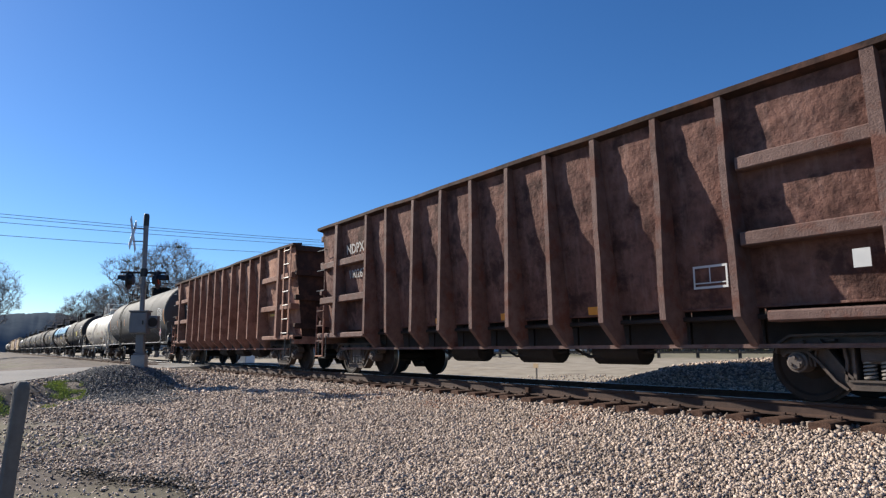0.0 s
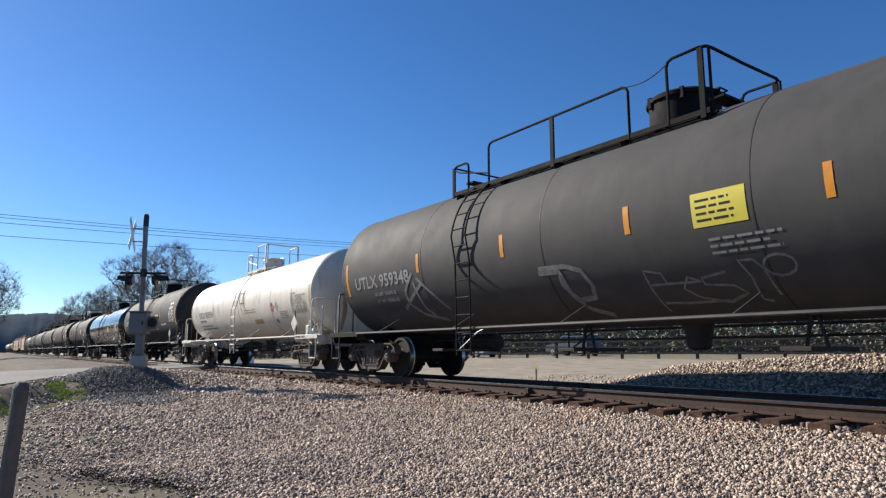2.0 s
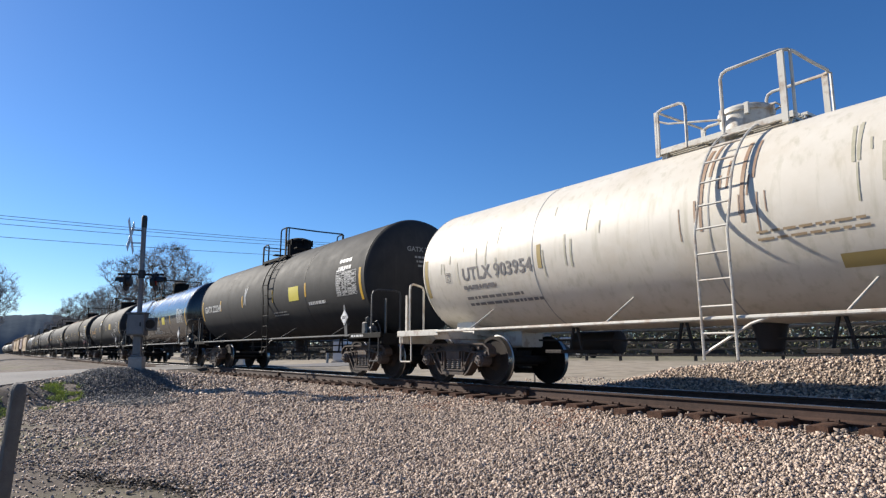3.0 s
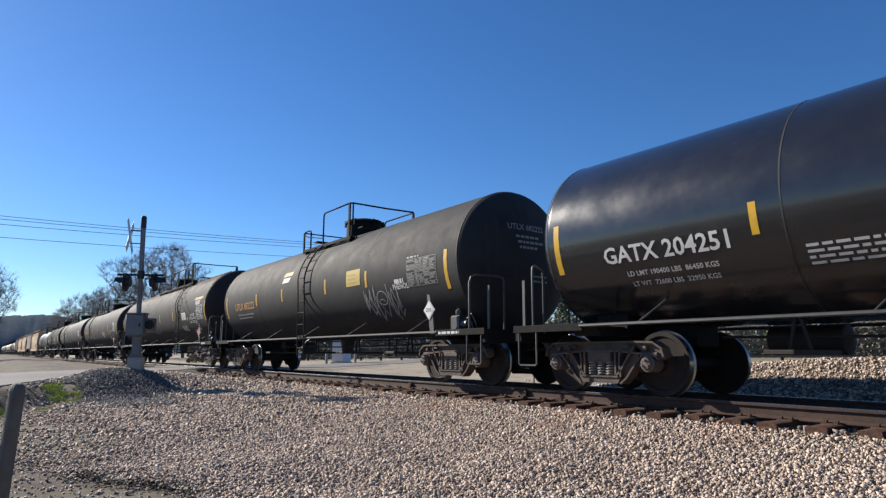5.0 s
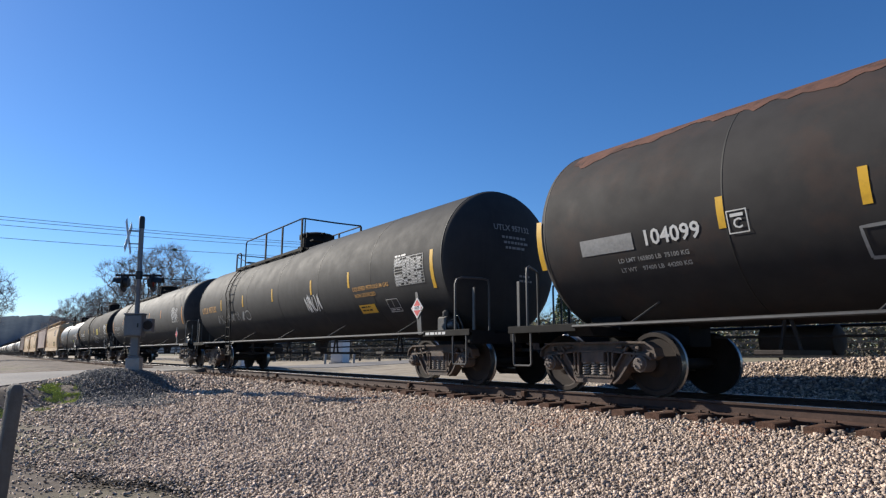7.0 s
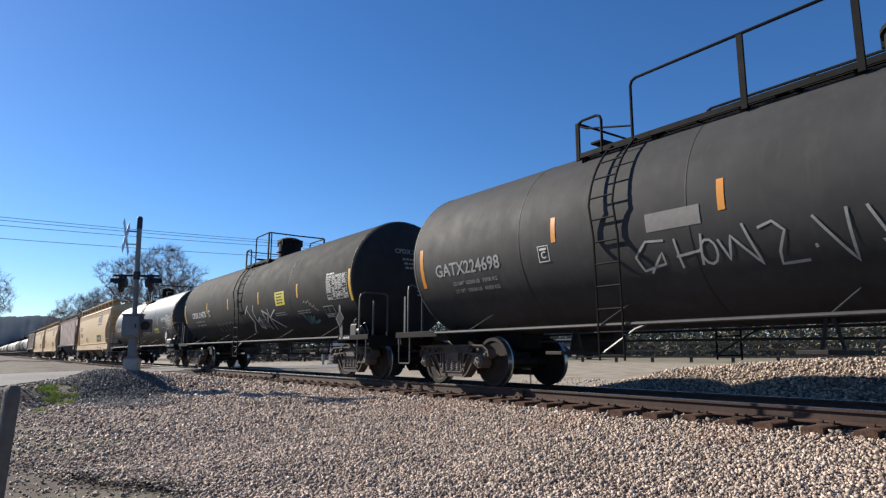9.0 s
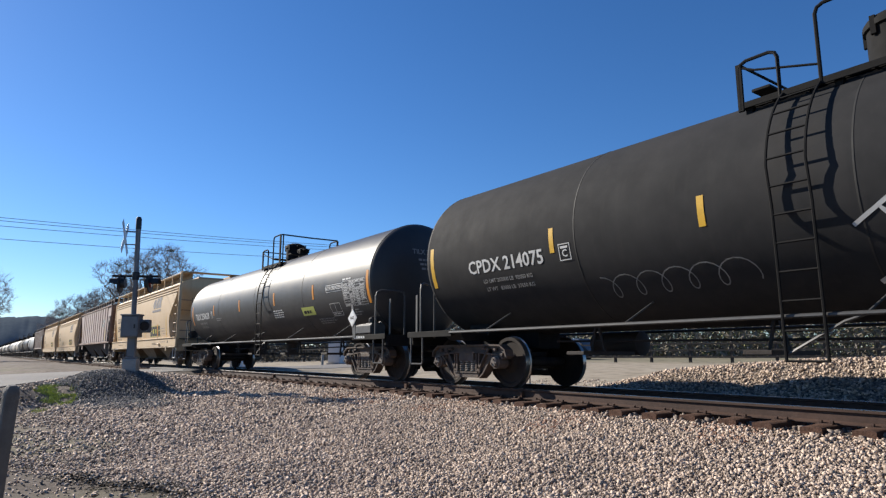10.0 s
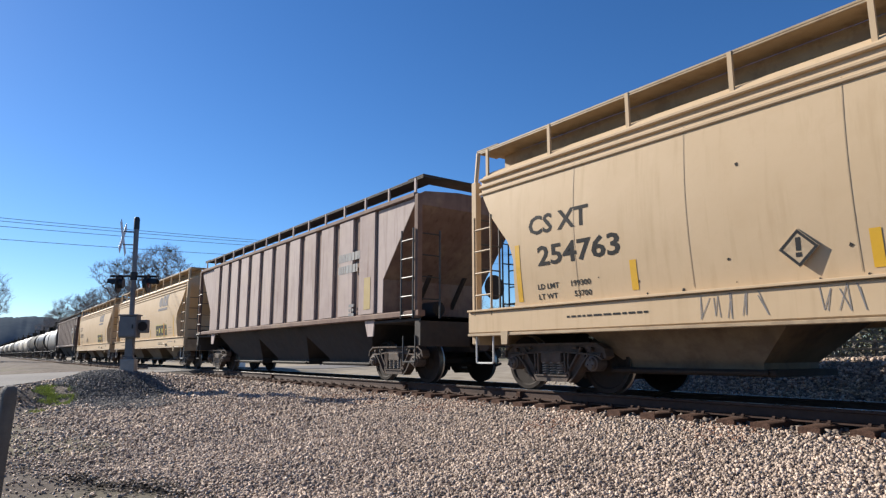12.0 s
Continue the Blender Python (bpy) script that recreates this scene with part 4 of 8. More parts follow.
def build_trees():
    kinds = [crown_tree(3, 5.2, 4.0, 6.3, 1500, 2.2), crown_tree(4, 3.9, 4.2, 6.0, 1100, 2.0), crown_tree(5, 4.4, 3.9, 6.2, 1100, 2.4)]

    small = [tree_mesh("bare_tree", 30 + k, 10.0, 0.85, "twig" if k % 2 else "bark", 4, 0.02) for k in range(4)]

    def bare(k, ang, dist, h, label="thin leafless tree at the edge of the woods", group="woods beyond the lot"):
        x, y = along(ang, dist)
        ob = tagged(new("bare_tree", small[k]), label, "tree", group)
        ob.matrix_basis = pose(x, y, ground_z(x, y), 0, 0, RNG.uniform(0, 360))
        ob.scale = (h / 10.0,) * 3

    def domed(k, ang, dist, h, label="leafless grey tree with a domed crown", clumps=0):
        x, y = along(ang, dist)
        t = thing("bare_tree", label, "tree", "bare trees behind the train")
        t.matrix_basis = pose(x, y, ground_z(x, y), 0, 0, RNG.uniform(0, 360))
        t.scale = (h / 10.0,) * 3
        (limbs, twigs), tips = kinds[k]
        part("trunk", limbs, None, t)
        part("crown", twigs, None, t, "bare grey twigs")
        for i in range(clumps):
            c = tips[(i * 7919 + 13) % len(tips)]
            s = Shape()
            for _ in range(70):
                p = c + Vector((RNG.gauss(0, 0.10), RNG.gauss(0, 0.10), RNG.gauss(0, 0.10)))
                u = Vector((RNG.gauss(0, 1), RNG.gauss(0, 1), RNG.gauss(0, 1))).normalized() * 0.09
                w = u.orthogonal().normalized() * 0.035
                s.add([p - u, p + w, p + u, p - w], [(0, 1, 2, 3)])
            part("mistletoe", s, "pine", t, "dark green mistletoe clump", smooth=False)
    domed(0, 11.3, 92, 15.4, "broad leafless tree with mistletoe clumps", 9)
    domed(1, 9.0, 108, 12.8)
    domed(2, 13.6, 104, 13.6, clumps=3)
    domed(1, 7.4, 122, 11.6)
    domed(2, 6.2, 128, 12.0, clumps=3)
    domed(1, 4.9, 140, 9.5)
    domed(0, 15.6, 120, 12.0)
    domed(2, -0.75, 92, 11.6, "leafless tree standing beside the line")
    rng = random.Random(21)
    pines = [pine_tree(k, 9.0) for k in range(3)]
    spots = []
    for i in range(46):
        ang = 24 + i * 1.15 + rng.uniform(-0.5, 0.5)
        spots.append((ang, rng.uniform(72, 100), rng.uniform(5.5, 8.5) + 4.5 * smooth(42, 58, ang)))
    for i, (ang, dist, h) in enumerate(spots):
        if i % 3 == 2:
            x, y = along(ang, dist)
            base = pines[(i // 3) % 3]
            if i // 3 < 3:
                ob = base
                ob.matrix_basis = pose(x, y, ground_z(x, y), 0, 0, rng.uniform(0, 360))
            else:
                ob = copy_thing(base, pose(x, y, ground_z(x, y), 0, 0, rng.uniform(0, 360)))
            ob.scale = (h / 9.5,) * 3
        else:
            bare(i % 4, ang, dist, h)
    # undergrowth along the woods, one soft dark thicket
    s = Shape()
    for _ in range(26000):
        ang, dist = rng.uniform(14, 82), rng.uniform(66, 90)
        x, y = along(ang, dist)
        z = ground_z(x, y) + rng.random() ** 1.4 * 4.2
        u = Vector((rng.gauss(0, 1), rng.gauss(0, 1), rng.gauss(0.8, 0.8))).normalized() * rng.uniform(0.2, 0.75)
        w = u.orthogonal().normalized() * rng.uniform(0.04, 0.16)
        p = Vector((x, y, z))
        s.add([p - u * 0.5 - w, p + u, p - u * 0.5 + w], [(0, 1, 2)])
    spring = Shape()
    for _ in range(15000):
        ang, dist = rng.uniform(40, 82), rng.uniform(70, 92)
        x, y = along(ang, dist)
        z = ground_z(x, y) + rng.random() ** 1.2 * (5.0 + 2.5 * noise.noise((ang * 0.35, 2.0, 0)))
        u = Vector((rng.gauss(0, 1), rng.gauss(0, 1), rng.gauss(0.4, 0.8))).normalized() * rng.uniform(0.1, 0.34)
        w = u.orthogonal().normalized() * rng.uniform(0.05, 0.15)
        p = Vector((x, y, z))
        spring.add([p - u * 0.5 - w, p + u, p - u * 0.5 + w], [(0, 1, 2)])
    whole("spring_brush", spring, "spring_brush", "pale yellow-green brush coming into leaf", "bushes", kind="stuff", smooth=False)
    whole("thicket", s, "brush", "tangled brown and green brush along the woods", "bushes", kind="stuff", smooth=False)


def build_hills():
    """Wooded ridge in the distance, down the line."""
    s = Shape()
    rows = []
    steps = ((380, 0.0), (388, 0.2), (396, 0.4), (406, 0.58), (418, 0.75), (430, 0.9), (442, 1.0), (520, 0.9))
    for i in range(700):
        ang = -40 + i * 0.15
        crest = 20.5 + 5 * noise.noise((ang * 0.06, 1.0, 0)) - 10 * smooth(3, 9, ang) + 2 * math.sin(ang * 0.2)
        a = radians(ang)
        rows.append([(-math.cos(a) * dd, math.sin(a) * dd, crest * q - (1.0 if q == 0 else 0) + (noise.noise((ang * 0.8, dd * 0.05, 0)) * 1.2 + noise.noise((ang * 6, dd * 0.08, 2)) * 0.9 * q) * (q > 0))
                     for j, (dd, q) in enumerate(steps)])
    k = len(steps)
    s.add([p for r in rows for p in r], [(i * k + j, (i + 1) * k + j, (i + 1) * k + j + 1, i * k + j + 1) for i in range(699) for j in range(k - 1)])
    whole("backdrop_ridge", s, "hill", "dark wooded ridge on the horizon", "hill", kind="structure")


def build_wires():
    a, b = along(-14, 36), along(48, 74)
    group = "overhead wires"
    for i, (za, zb, off) in enumerate(((6.78, 12.3, 0.0), (6.62, 12.2, 0.35), (6.34, 12.0, -0.35), (5.74, 11.2, 0.0))):
        pts = []
        for q in spread(0, 1, 25):
            sag = -0.8 * 4 * q * (1 - q)
            pts.append((a[0] + (b[0] - a[0]) * q, a[1] + (b[1] - a[1]) * q + off, za + (zb - za) * q + sag))
        whole("overhead_wire", Shape().tube(pts, 0.014, 5), "wire", "thin dark overhead wire across the sky", "wire", group)


# ---------------------------------------------------------------- the lot beyond the track
def build_fence():
    f = thing("rail_fence", "dark three-rail timber fence along the lot", "fence")
    a, b = (-62.0, 24.0), (14.0, 46.0)
    n = 34
    rng = random.Random(9)
    pts = []
    for i in range(n):
        q = i / (n - 1)
        x, y = a[0] + (b[0] - a[0]) * q, a[1] + (b[1] - a[1]) * q
        z = ground_z(x, y)
        pts.append((x, y, z))
        part("post", Shape().box(x - 0.07, x + 0.07, y - 0.07, y + 0.07, z - 0.2, z + 1.25 + rng.uniform(-0.03, 0.03), 0.015), "wood_fence", f)
    for p, q in zip(pts, pts[1:]):
        for h in (0.35, 0.75, 1.13):
            s = Shape().tube([(p[0], p[1] - 0.08, p[2] + h), (q[0], q[1] - 0.08, q[2] + h)], 0.065, 4)
            part("rail_board", s, "wood_fence", f, smooth=False)


def vehicle(kind, x, y, yaw, paint, label, category, length=4.8, height=1.8):
    """A parked car: body, cabin with panes, wheels, lamps."""
    v = thing(kind, label, category, "parked vehicles")
    v.matrix_basis = pose(x, y, ground_z(x, y), 0, 0, yaw)
    h = length / 2
    w = 0.93
    lo, belt = 0.38, height * 0.60
    rings = []
    for y_, k in ((-w, 0.92), (-w + 0.08, 1.0), (w - 0.08, 1.0), (w, 0.92)):
        poly = [(-h, lo + 0.1), (-h + 0.1, lo), (h - 0.1, lo), (h, lo + 0.15), (h - 0.03, belt - 0.22), (h - 0.25, belt - 0.08), (h - 1.15, belt), (-h + 0.15, belt), (-h, belt - 0.2)]
        rings.append([(px * (0.985 if k < 1 else 1), y_, lo + (pz - lo) * (0.97 if k < 1 else 1)) for px, pz in poly])
    part("body", Shape().loft(rings), paint, v)
    tall = height
    cab = []
    for y_ in (-w + 0.14, -w + 0.22, w - 0.22, w - 0.14):
        inset = 0.0 if abs(y_) < w - 0.2 else 0.05
        poly = [(-h + 0.12, belt - 0.03), (h - 1.15, belt - 0.03), (h - 1.95, tall - inset), (-h + 0.45, tall - inset)]
        cab.append([(px, y_, pz) for px, pz in poly])
    part("cabin", Shape().loft(cab), paint, v)
    g = [(-h + 0.35, belt + 0.05), (h - 1.42, belt + 0.05), (h - 2.0, tall - 0.14), (-h + 0.6, tall - 0.14)]
    for y_ in (-w + 0.125, w - 0.133):
        for a, b in ((0.0, 0.30), (0.34, 0.64), (0.68, 1.0)):
            q = [(g[0][0] + (g[1][0] - g[0][0]) * a, g[0][1]), (g[0][0] + (g[1][0] - g[0][0]) * b, g[0][1]), (g[3][0] + (g[2][0] - g[3][0]) * b, g[2][1]), (g[3][0] + (g[2][0] - g[3][0]) * a, g[2][1])]
            part("window", Shape().prism(q, y_, y_ + 0.008), "car_glass", v)
    part("windscreen", Shape().add([(h - 1.17, -w + 0.25, belt + 0.02), (h - 1.17, w - 0.25, belt + 0.02), (h - 1.90, w - 0.30, tall - 0.08), (h - 1.90, -w + 0.30, tall - 0.08)], [(0, 1, 2, 3)]), "car_glass", v)
    for sx in (-h + 0.95, h - 0.95):
        for sy in (-1, 1):
            wh = part("wheel", Shape().lathe([(-0.11, 0.22), (-0.11, 0.35), (0.11, 0.35), (0.11, 0.22)], 20, "y", (sx, sy * (w - 0.08), 0.36)), "rubber", v)
            part("rim", Shape().lathe([(sy * 0.10, 0.23), (sy * 0.12, 0.21), (sy * 0.11, 0.05)], 16, "y", (sx, sy * (w - 0.08), 0.36)), "aluminium", wh)
    for sy in (-1, 1):
        part("headlight", Shape().box(h - 0.12, h - 0.01, sy * 0.65 - 0.16, sy * 0.65 + 0.16, belt - 0.32, belt - 0.16, 0.02), "sign_white", v)
        part("tail_light", Shape().box(-h - 0.01, -h + 0.08, sy * 0.75 - 0.08, sy * 0.75 + 0.08, belt - 0.35, belt - 0.08, 0.02), "red", v)
    return v


def build_lot():
    build_fence()
    x, y = along(37.9, 54)
    vehicle("suv_car", x, y, 183, "car_silver_tinted", "white-silver parked sport utility car beyond the fence, painted in its blue shade", "car", 5.5, 1.95)
    x, y = along(47.0, 57)
    vehicle("pickup_car", x, y, 178, "car_dark", "dark blue-grey parked car beyond the fence", "car", 5.2, 1.75)
    # white steel cabinets and short posts beside the line
    for ang, dist, w, d, h, yaw, label in ((18.4, 44, 0.42, 0.35, 1.2, 20, "white steel equipment cabinet beside the line"), (26.7, 47, 0.50, 0.45, 1.75, 28, "tall white steel cabinet before the fence")):
        x, y = along(ang, dist)
        c = thing("equipment_cabinet", label, "cabinet")
        c.matrix_basis = pose(x, y, ground_z(x, y), 0, 0, yaw)
        part("body", Shape().box(-w, w, -d, d, 0.1, h, 0.03), "sign_white", c)
        part("roof", Shape().box(-w - 0.04, w + 0.04, -d - 0.04, d + 0.04, h, h + 0.06, 0.02), "sign_white", c)
        part("plinth", Shape().box(-w - 0.08, w + 0.08, -d - 0.07, d + 0.07, -0.2, 0.1, 0.02), "concrete", c)
        part("door", Shape().box(-w + 0.06, w - 0.06, -d - 0.03, -d - 0.002, 0.18, h - 0.08, 0.01), "sign_white", c)
    for ang, dist in ((25.4, 45), (27.9, 45.5)):
        x, y = along(ang, dist)
        s = Shape().lathe([(-0.2, 0.09), (0.72, 0.09), (0.78, 0.07), (0.80, 0.02)], 12, "z")
        ob = whole("bollard", s, "concrete", "short pale bollard beside the white cabinet", "bollard", "bollards by the cabinet")
        ob.location = (x, y, ground_z(x, y))
    # small marker post and a broken stub
    x, y = along(43.7, 20.5)
    z = ground_z(x, y)
    m = thing("marker_post", "thin grey marker post with a small plate", "post")
    m.location = (x, y, z)
    part("shaft", Shape().box(-0.02, 0.02, -0.02, 0.02, -0.1, 0.55, 0.005), "stake", m)
    part("plate", Shape().box(-0.11, 0.11, -0.03, -0.022, 0.42, 0.56, 0.003), "tan_dirty", m)
    x, y = along(59.4, 20.0)
    z = ground_z(x, y)
    m = thing("hydrant", "short rusty standpipe on the gravel", "standpipe")
    m.location = (x, y, z)
    part("barrel", Shape().lathe([(-0.1, 0.10), (0.02, 0.13), (0.06, 0.085), (0.34, 0.085), (0.38, 0.12), (0.42, 0.12), (0.47, 0.05)], 14, "z"), "rust_rib", m)
    part("nozzle", Shape().lathe([(-0.18, 0.05), (0.18, 0.05)], 10, "x", (0, 0, 0.27)), "rust_rib", m)




# ---------------------------------------------------------------- rolling stock: trucks, couplers, ends
WHEEL_R = 0.470
_shared = {}


def shared(key, build):
    if key not in _shared:
        _shared[key] = build()
    return _shared[key]


def wheelset_mesh():
    s = Shape()
    s.lathe([(-0.95, 0.07), (-0.76, 0.085), (0.76, 0.085), (0.95, 0.07)], 12, "y")
    for side in (-1, 1):
        prof = [(0.60, 0.12), (0.63, 0.13), (0.66, 0.36), (0.665, 0.40), (0.655, 0.475), (0.685, 0.482), (0.70, 0.46), (0.80, 0.455), (0.80, 0.395),
                (0.775, 0.37), (0.765, 0.20), (0.80, 0.15), (0.82, 0.12)]
        s.lathe([(side * a, r) for a, r in prof], 40, "y")
    me = s.mesh("wheelset", "wheel", True, 30)
    me.materials.append(M["tread"])
    for p in me.polygons:
        if 0.69 < abs(p.center.y) < 0.81 and math.hypot(p.center.x, p.center.z) > 0.44:
            p.material_index = 1
    return me




def limb_of(s, line, half, y_web=(-0.06, 0.07), y_lip=-0.125, lip=0.03):
    """One channel-shaped member of a casting: a web along a line in x and z, with a proud lip on either edge."""
    k = len(line)
    hs = half if isinstance(half, (list, tuple)) else [half] * k
    up, down = [], []
    for i, (x, z) in enumerate(line):
        (xa, za), (xb, zb) = line[max(0, i - 1)], line[min(k - 1, i + 1)]
        q = math.hypot(xb - xa, zb - za) or 1
        nx, nz = -(zb - za) / q, (xb - xa) / q
        up.append(((x + nx * hs[i], z + nz * hs[i]), (x + nx * (hs[i] - lip), z + nz * (hs[i] - lip))))
        down.append(((x - nx * hs[i], z - nz * hs[i]), (x - nx * (hs[i] - lip), z - nz * (hs[i] - lip))))
    for i in range(k - 1):
        s.prism([up[i][0], up[i + 1][0], down[i + 1][0], down[i][0]], *y_web)
        for edge in (up, down):
            s.prism([edge[i][0], edge[i + 1][0], edge[i + 1][1], edge[i][1]], y_lip, y_web[0] + 0.004)


def sideframe_mesh():
    """Cast truss frame: arched top member, slanting legs, spring seat, columns, and jaws over the axle boxes."""
    s = Shape()
    limb_of(s, [(-1.10, 0.55), (-1.06, 0.63), (-0.95, 0.685), (-0.70, 0.70), (-0.35, 0.715), (0.35, 0.715), (0.70, 0.70), (0.95, 0.685), (1.06, 0.63), (1.10, 0.55)],
            [0.06, 0.09, 0.105, 0.095, 0.08, 0.08, 0.095, 0.105, 0.09, 0.06])
    for q in (-1, 1):
        limb_of(s, [(q * 0.72, 0.66), (q * 0.60, 0.52), (q * 0.44, 0.31), (q * 0.34, 0.225)], [0.11, 0.095, 0.09, 0.08])
        limb_of(s, [(q * 0.345, 0.27), (q * 0.335, 0.48), (q * 0.345, 0.66)], [0.06, 0.05, 0.06])
        # jaw that holds the axle box from within
        limb_of(s, [(q * 0.72, 0.64), (q * 0.74, 0.52), (q * 0.735, 0.42)], [0.05, 0.04, 0.03], y_lip=-0.10, lip=0.02)
        s.box(q * 0.889 - 0.13, q * 0.889 + 0.13, -0.10, 0.12, 0.555, 0.635, 0.02)
        # wear plates and lugs
        s.box(q * 0.52 - 0.05, q * 0.52 + 0.05, -0.135, -0.06, 0.70, 0.735, 0.01)
        s.lathe([(-0.135, 0.02), (-0.13, 0.034), (-0.06, 0.036)], 10, "y", (q * 0.84, 0, 0.69))
    s.prism([(-0.40, 0.265), (-0.34, 0.175), (0.34, 0.175), (0.40, 0.265)], -0.13, 0.10)
    s.prism([(-0.36, 0.285), (-0.36, 0.262), (0.36, 0.262), (0.36, 0.285)], -0.15, 0.11)
    return s.mesh("side_frame", "truck", True, 30)


def bearing_mesh():
    """Roller bearing with its end cap and three bolts."""
    s = Shape()
    s.lathe([(-0.20, 0.03), (-0.20, 0.075), (-0.185, 0.088), (-0.15, 0.092), (-0.145, 0.118), (0.07, 0.120), (0.08, 0.10)], 20, "y")
    for k in range(3):
        a = math.radians(90 + 120 * k)
        s.lathe([(-0.222, 0.012), (-0.222, 0.02), (-0.195, 0.02)], 6, "y", (0.052 * math.cos(a), 0, 0.052 * math.sin(a)))
    return s.mesh("bearing", "bearing", True, 30)


def spring_mesh():
    s = Shape()
    pts = [(0.058 * math.cos(a), 0.058 * math.sin(a), 0.20 * a / (2 * math.pi * 5)) for a in [i * math.pi / 4 for i in range(41)]]
    s.tube(pts, 0.015, 5)
    return s.mesh("spring", "coil", True, 60)


def bolster_mesh():
    s = Shape()
    s.box(-0.22, 0.22, -1.12, 1.12, 0.46, 0.66, 0.03)
    s.box(-0.30, 0.30, -0.35, 0.35, 0.62, 0.78, 0.05)
    s.box(-0.62, -0.52, -0.95, 0.95, 0.34, 0.46, 0.02)
    s.box(0.52, 0.62, -0.95, 0.95, 0.34, 0.46, 0.02)
    s.box(-0.20, 0.20, -1.10, -1.02, 0.49, 0.63, 0.02)
    s.box(-0.20, 0.20, 1.02, 1.10, 0.49, 0.63, 0.02)
    return s.mesh("truck", "truck")


def shoe_mesh():
    """Curved brake shoe hugging the tread, with its head."""
    s = Shape()
    ring = []
    for a in spread(-28, 28, 7):
        q = math.radians(a)
        c, n = math.cos(q), math.sin(q)
        ring.append([(-0.529 + r * c, y, 0.47 + r * n) for r, y in ((0.472, -0.05), (0.472, 0.05), (0.52, 0.05), (0.52, -0.05))])
    s.loft(ring)
    s.box(-0.015, 0.06, -0.035, 0.035, 0.36, 0.58, 0.015)
    return s.mesh("brake_shoe", "truck")


WHEELSETS = []


def truck(car, x):
    bol = part("truck", shared("bolster", bolster_mesh), None, car)
    bol.location = (x, 0, 0)
    for side in (-1, 1):
        fr = part("side_frame", shared("side_frame", sideframe_mesh), None, bol)
        fr.matrix_basis = pose(0, side * 0.99, 0, 0, 0, 180 if side > 0 else 0)
        for sx in (-0.17, 0.0, 0.17):
            sp = part("spring", shared("spring", spring_mesh), None, bol)
            sp.location = (sx, side * 1.05, 0.285)
        for sx in (-0.889, 0.889):
            br = part("bearing", shared("bearing", bearing_mesh), None, bol, "round bearing cap with bolts")
            br.matrix_basis = pose(sx, side * 0.99, WHEEL_R, 0, 0, 180 if side > 0 else 0)
        for sx in (-0.36, 0.36):
            sh = part("brake_shoe", shared("brake_shoe", shoe_mesh), None, bol)
            sh.matrix_basis = pose(sx, side * 0.745, 0, 0, 0, 180 if sx > 0 else 0)
    for sx in (-0.889, 0.889):
        ws = part("wheelset", shared("wheelset", wheelset_mesh), None, bol, "brown worn steel wheels on an axle")
        ws.location = (sx, 0, WHEEL_R)
        WHEELSETS.append((ws, sx))
    return bol


def coupler(car, x, s):
    """s: +1 at the front, -1 at the back."""
    c = Shape()
    c.box(min(x - s * 1.3, x), max(x - s * 1.3, x), -0.18, 0.18, 0.66, 0.98, 0.02)
    part("draft_sill", c, "rust_black", car)
    k = Shape()
    k.tube([(x - s * 0.1, 0, 0.84), (x + s * 0.32, 0, 0.84)], 0.075, 8)
    k.prism([(x + s * 0.28, 0.70), (x + s * 0.52, 0.68), (x + s * 0.60, 0.75), (x + s * 0.60, 0.94), (x + s * 0.50, 1.0), (x + s * 0.28, 0.98)], -0.15, 0.13)
    part("coupler", k, "truck", car, "rusty cast steel coupler knuckle")
    h = Shape()
    h.tube([(x - s * 0.05, 0.22, 0.72), (x + s * 0.15, 0.24, 0.55), (x + s * 0.4, 0.20, 0.38), (x + s * 0.62, 0.14, 0.42)], 0.028, 6)
    part("brake_hose", h, "rubber", car)


def stirrup(car, x, y, mat, w=0.42, z0=0.42, z1=1.0):
    s = Shape()
    s.tube([(x - w / 2, y, z1), (x - w / 2, y, z0 + 0.03), (x - w / 2 + 0.03, y, z0), (x + w / 2 - 0.03, y, z0), (x + w / 2, y, z0 + 0.03), (x + w / 2, y, z1)], 0.018, 6)
    part("step", s, mat, car)


def ladder(car, x, pts, w, step, mat, r=0.018):
    """Two stiles along pts (y, z) and rungs at even steps."""
    def at(d):
        for (a, b) in zip(pts, pts[1:]):
            q = math.dist(a, b)
            if d <= q:
                return a[0] + (b[0] - a[0]) * d / q, a[1] + (b[1] - a[1]) * d / q
            d -= q
        return pts[-1]
    total = sum(math.dist(a, b) for a, b in zip(pts, pts[1:]))
    s = Shape()
    for sx in (-w / 2, w / 2):
        s.tube([(x + sx, y, z) for y, z in pts], r, 6)
    lad = part("ladder", s, mat, car)
    d = step * 0.6
    while d < total:
        y, z = at(d)
        rung = Shape()
        rung.tube([(x - w / 2, y, z), (x + w / 2, y, z)], r * 0.8, 5)
        part("rung", rung, mat, lad)
        d += step


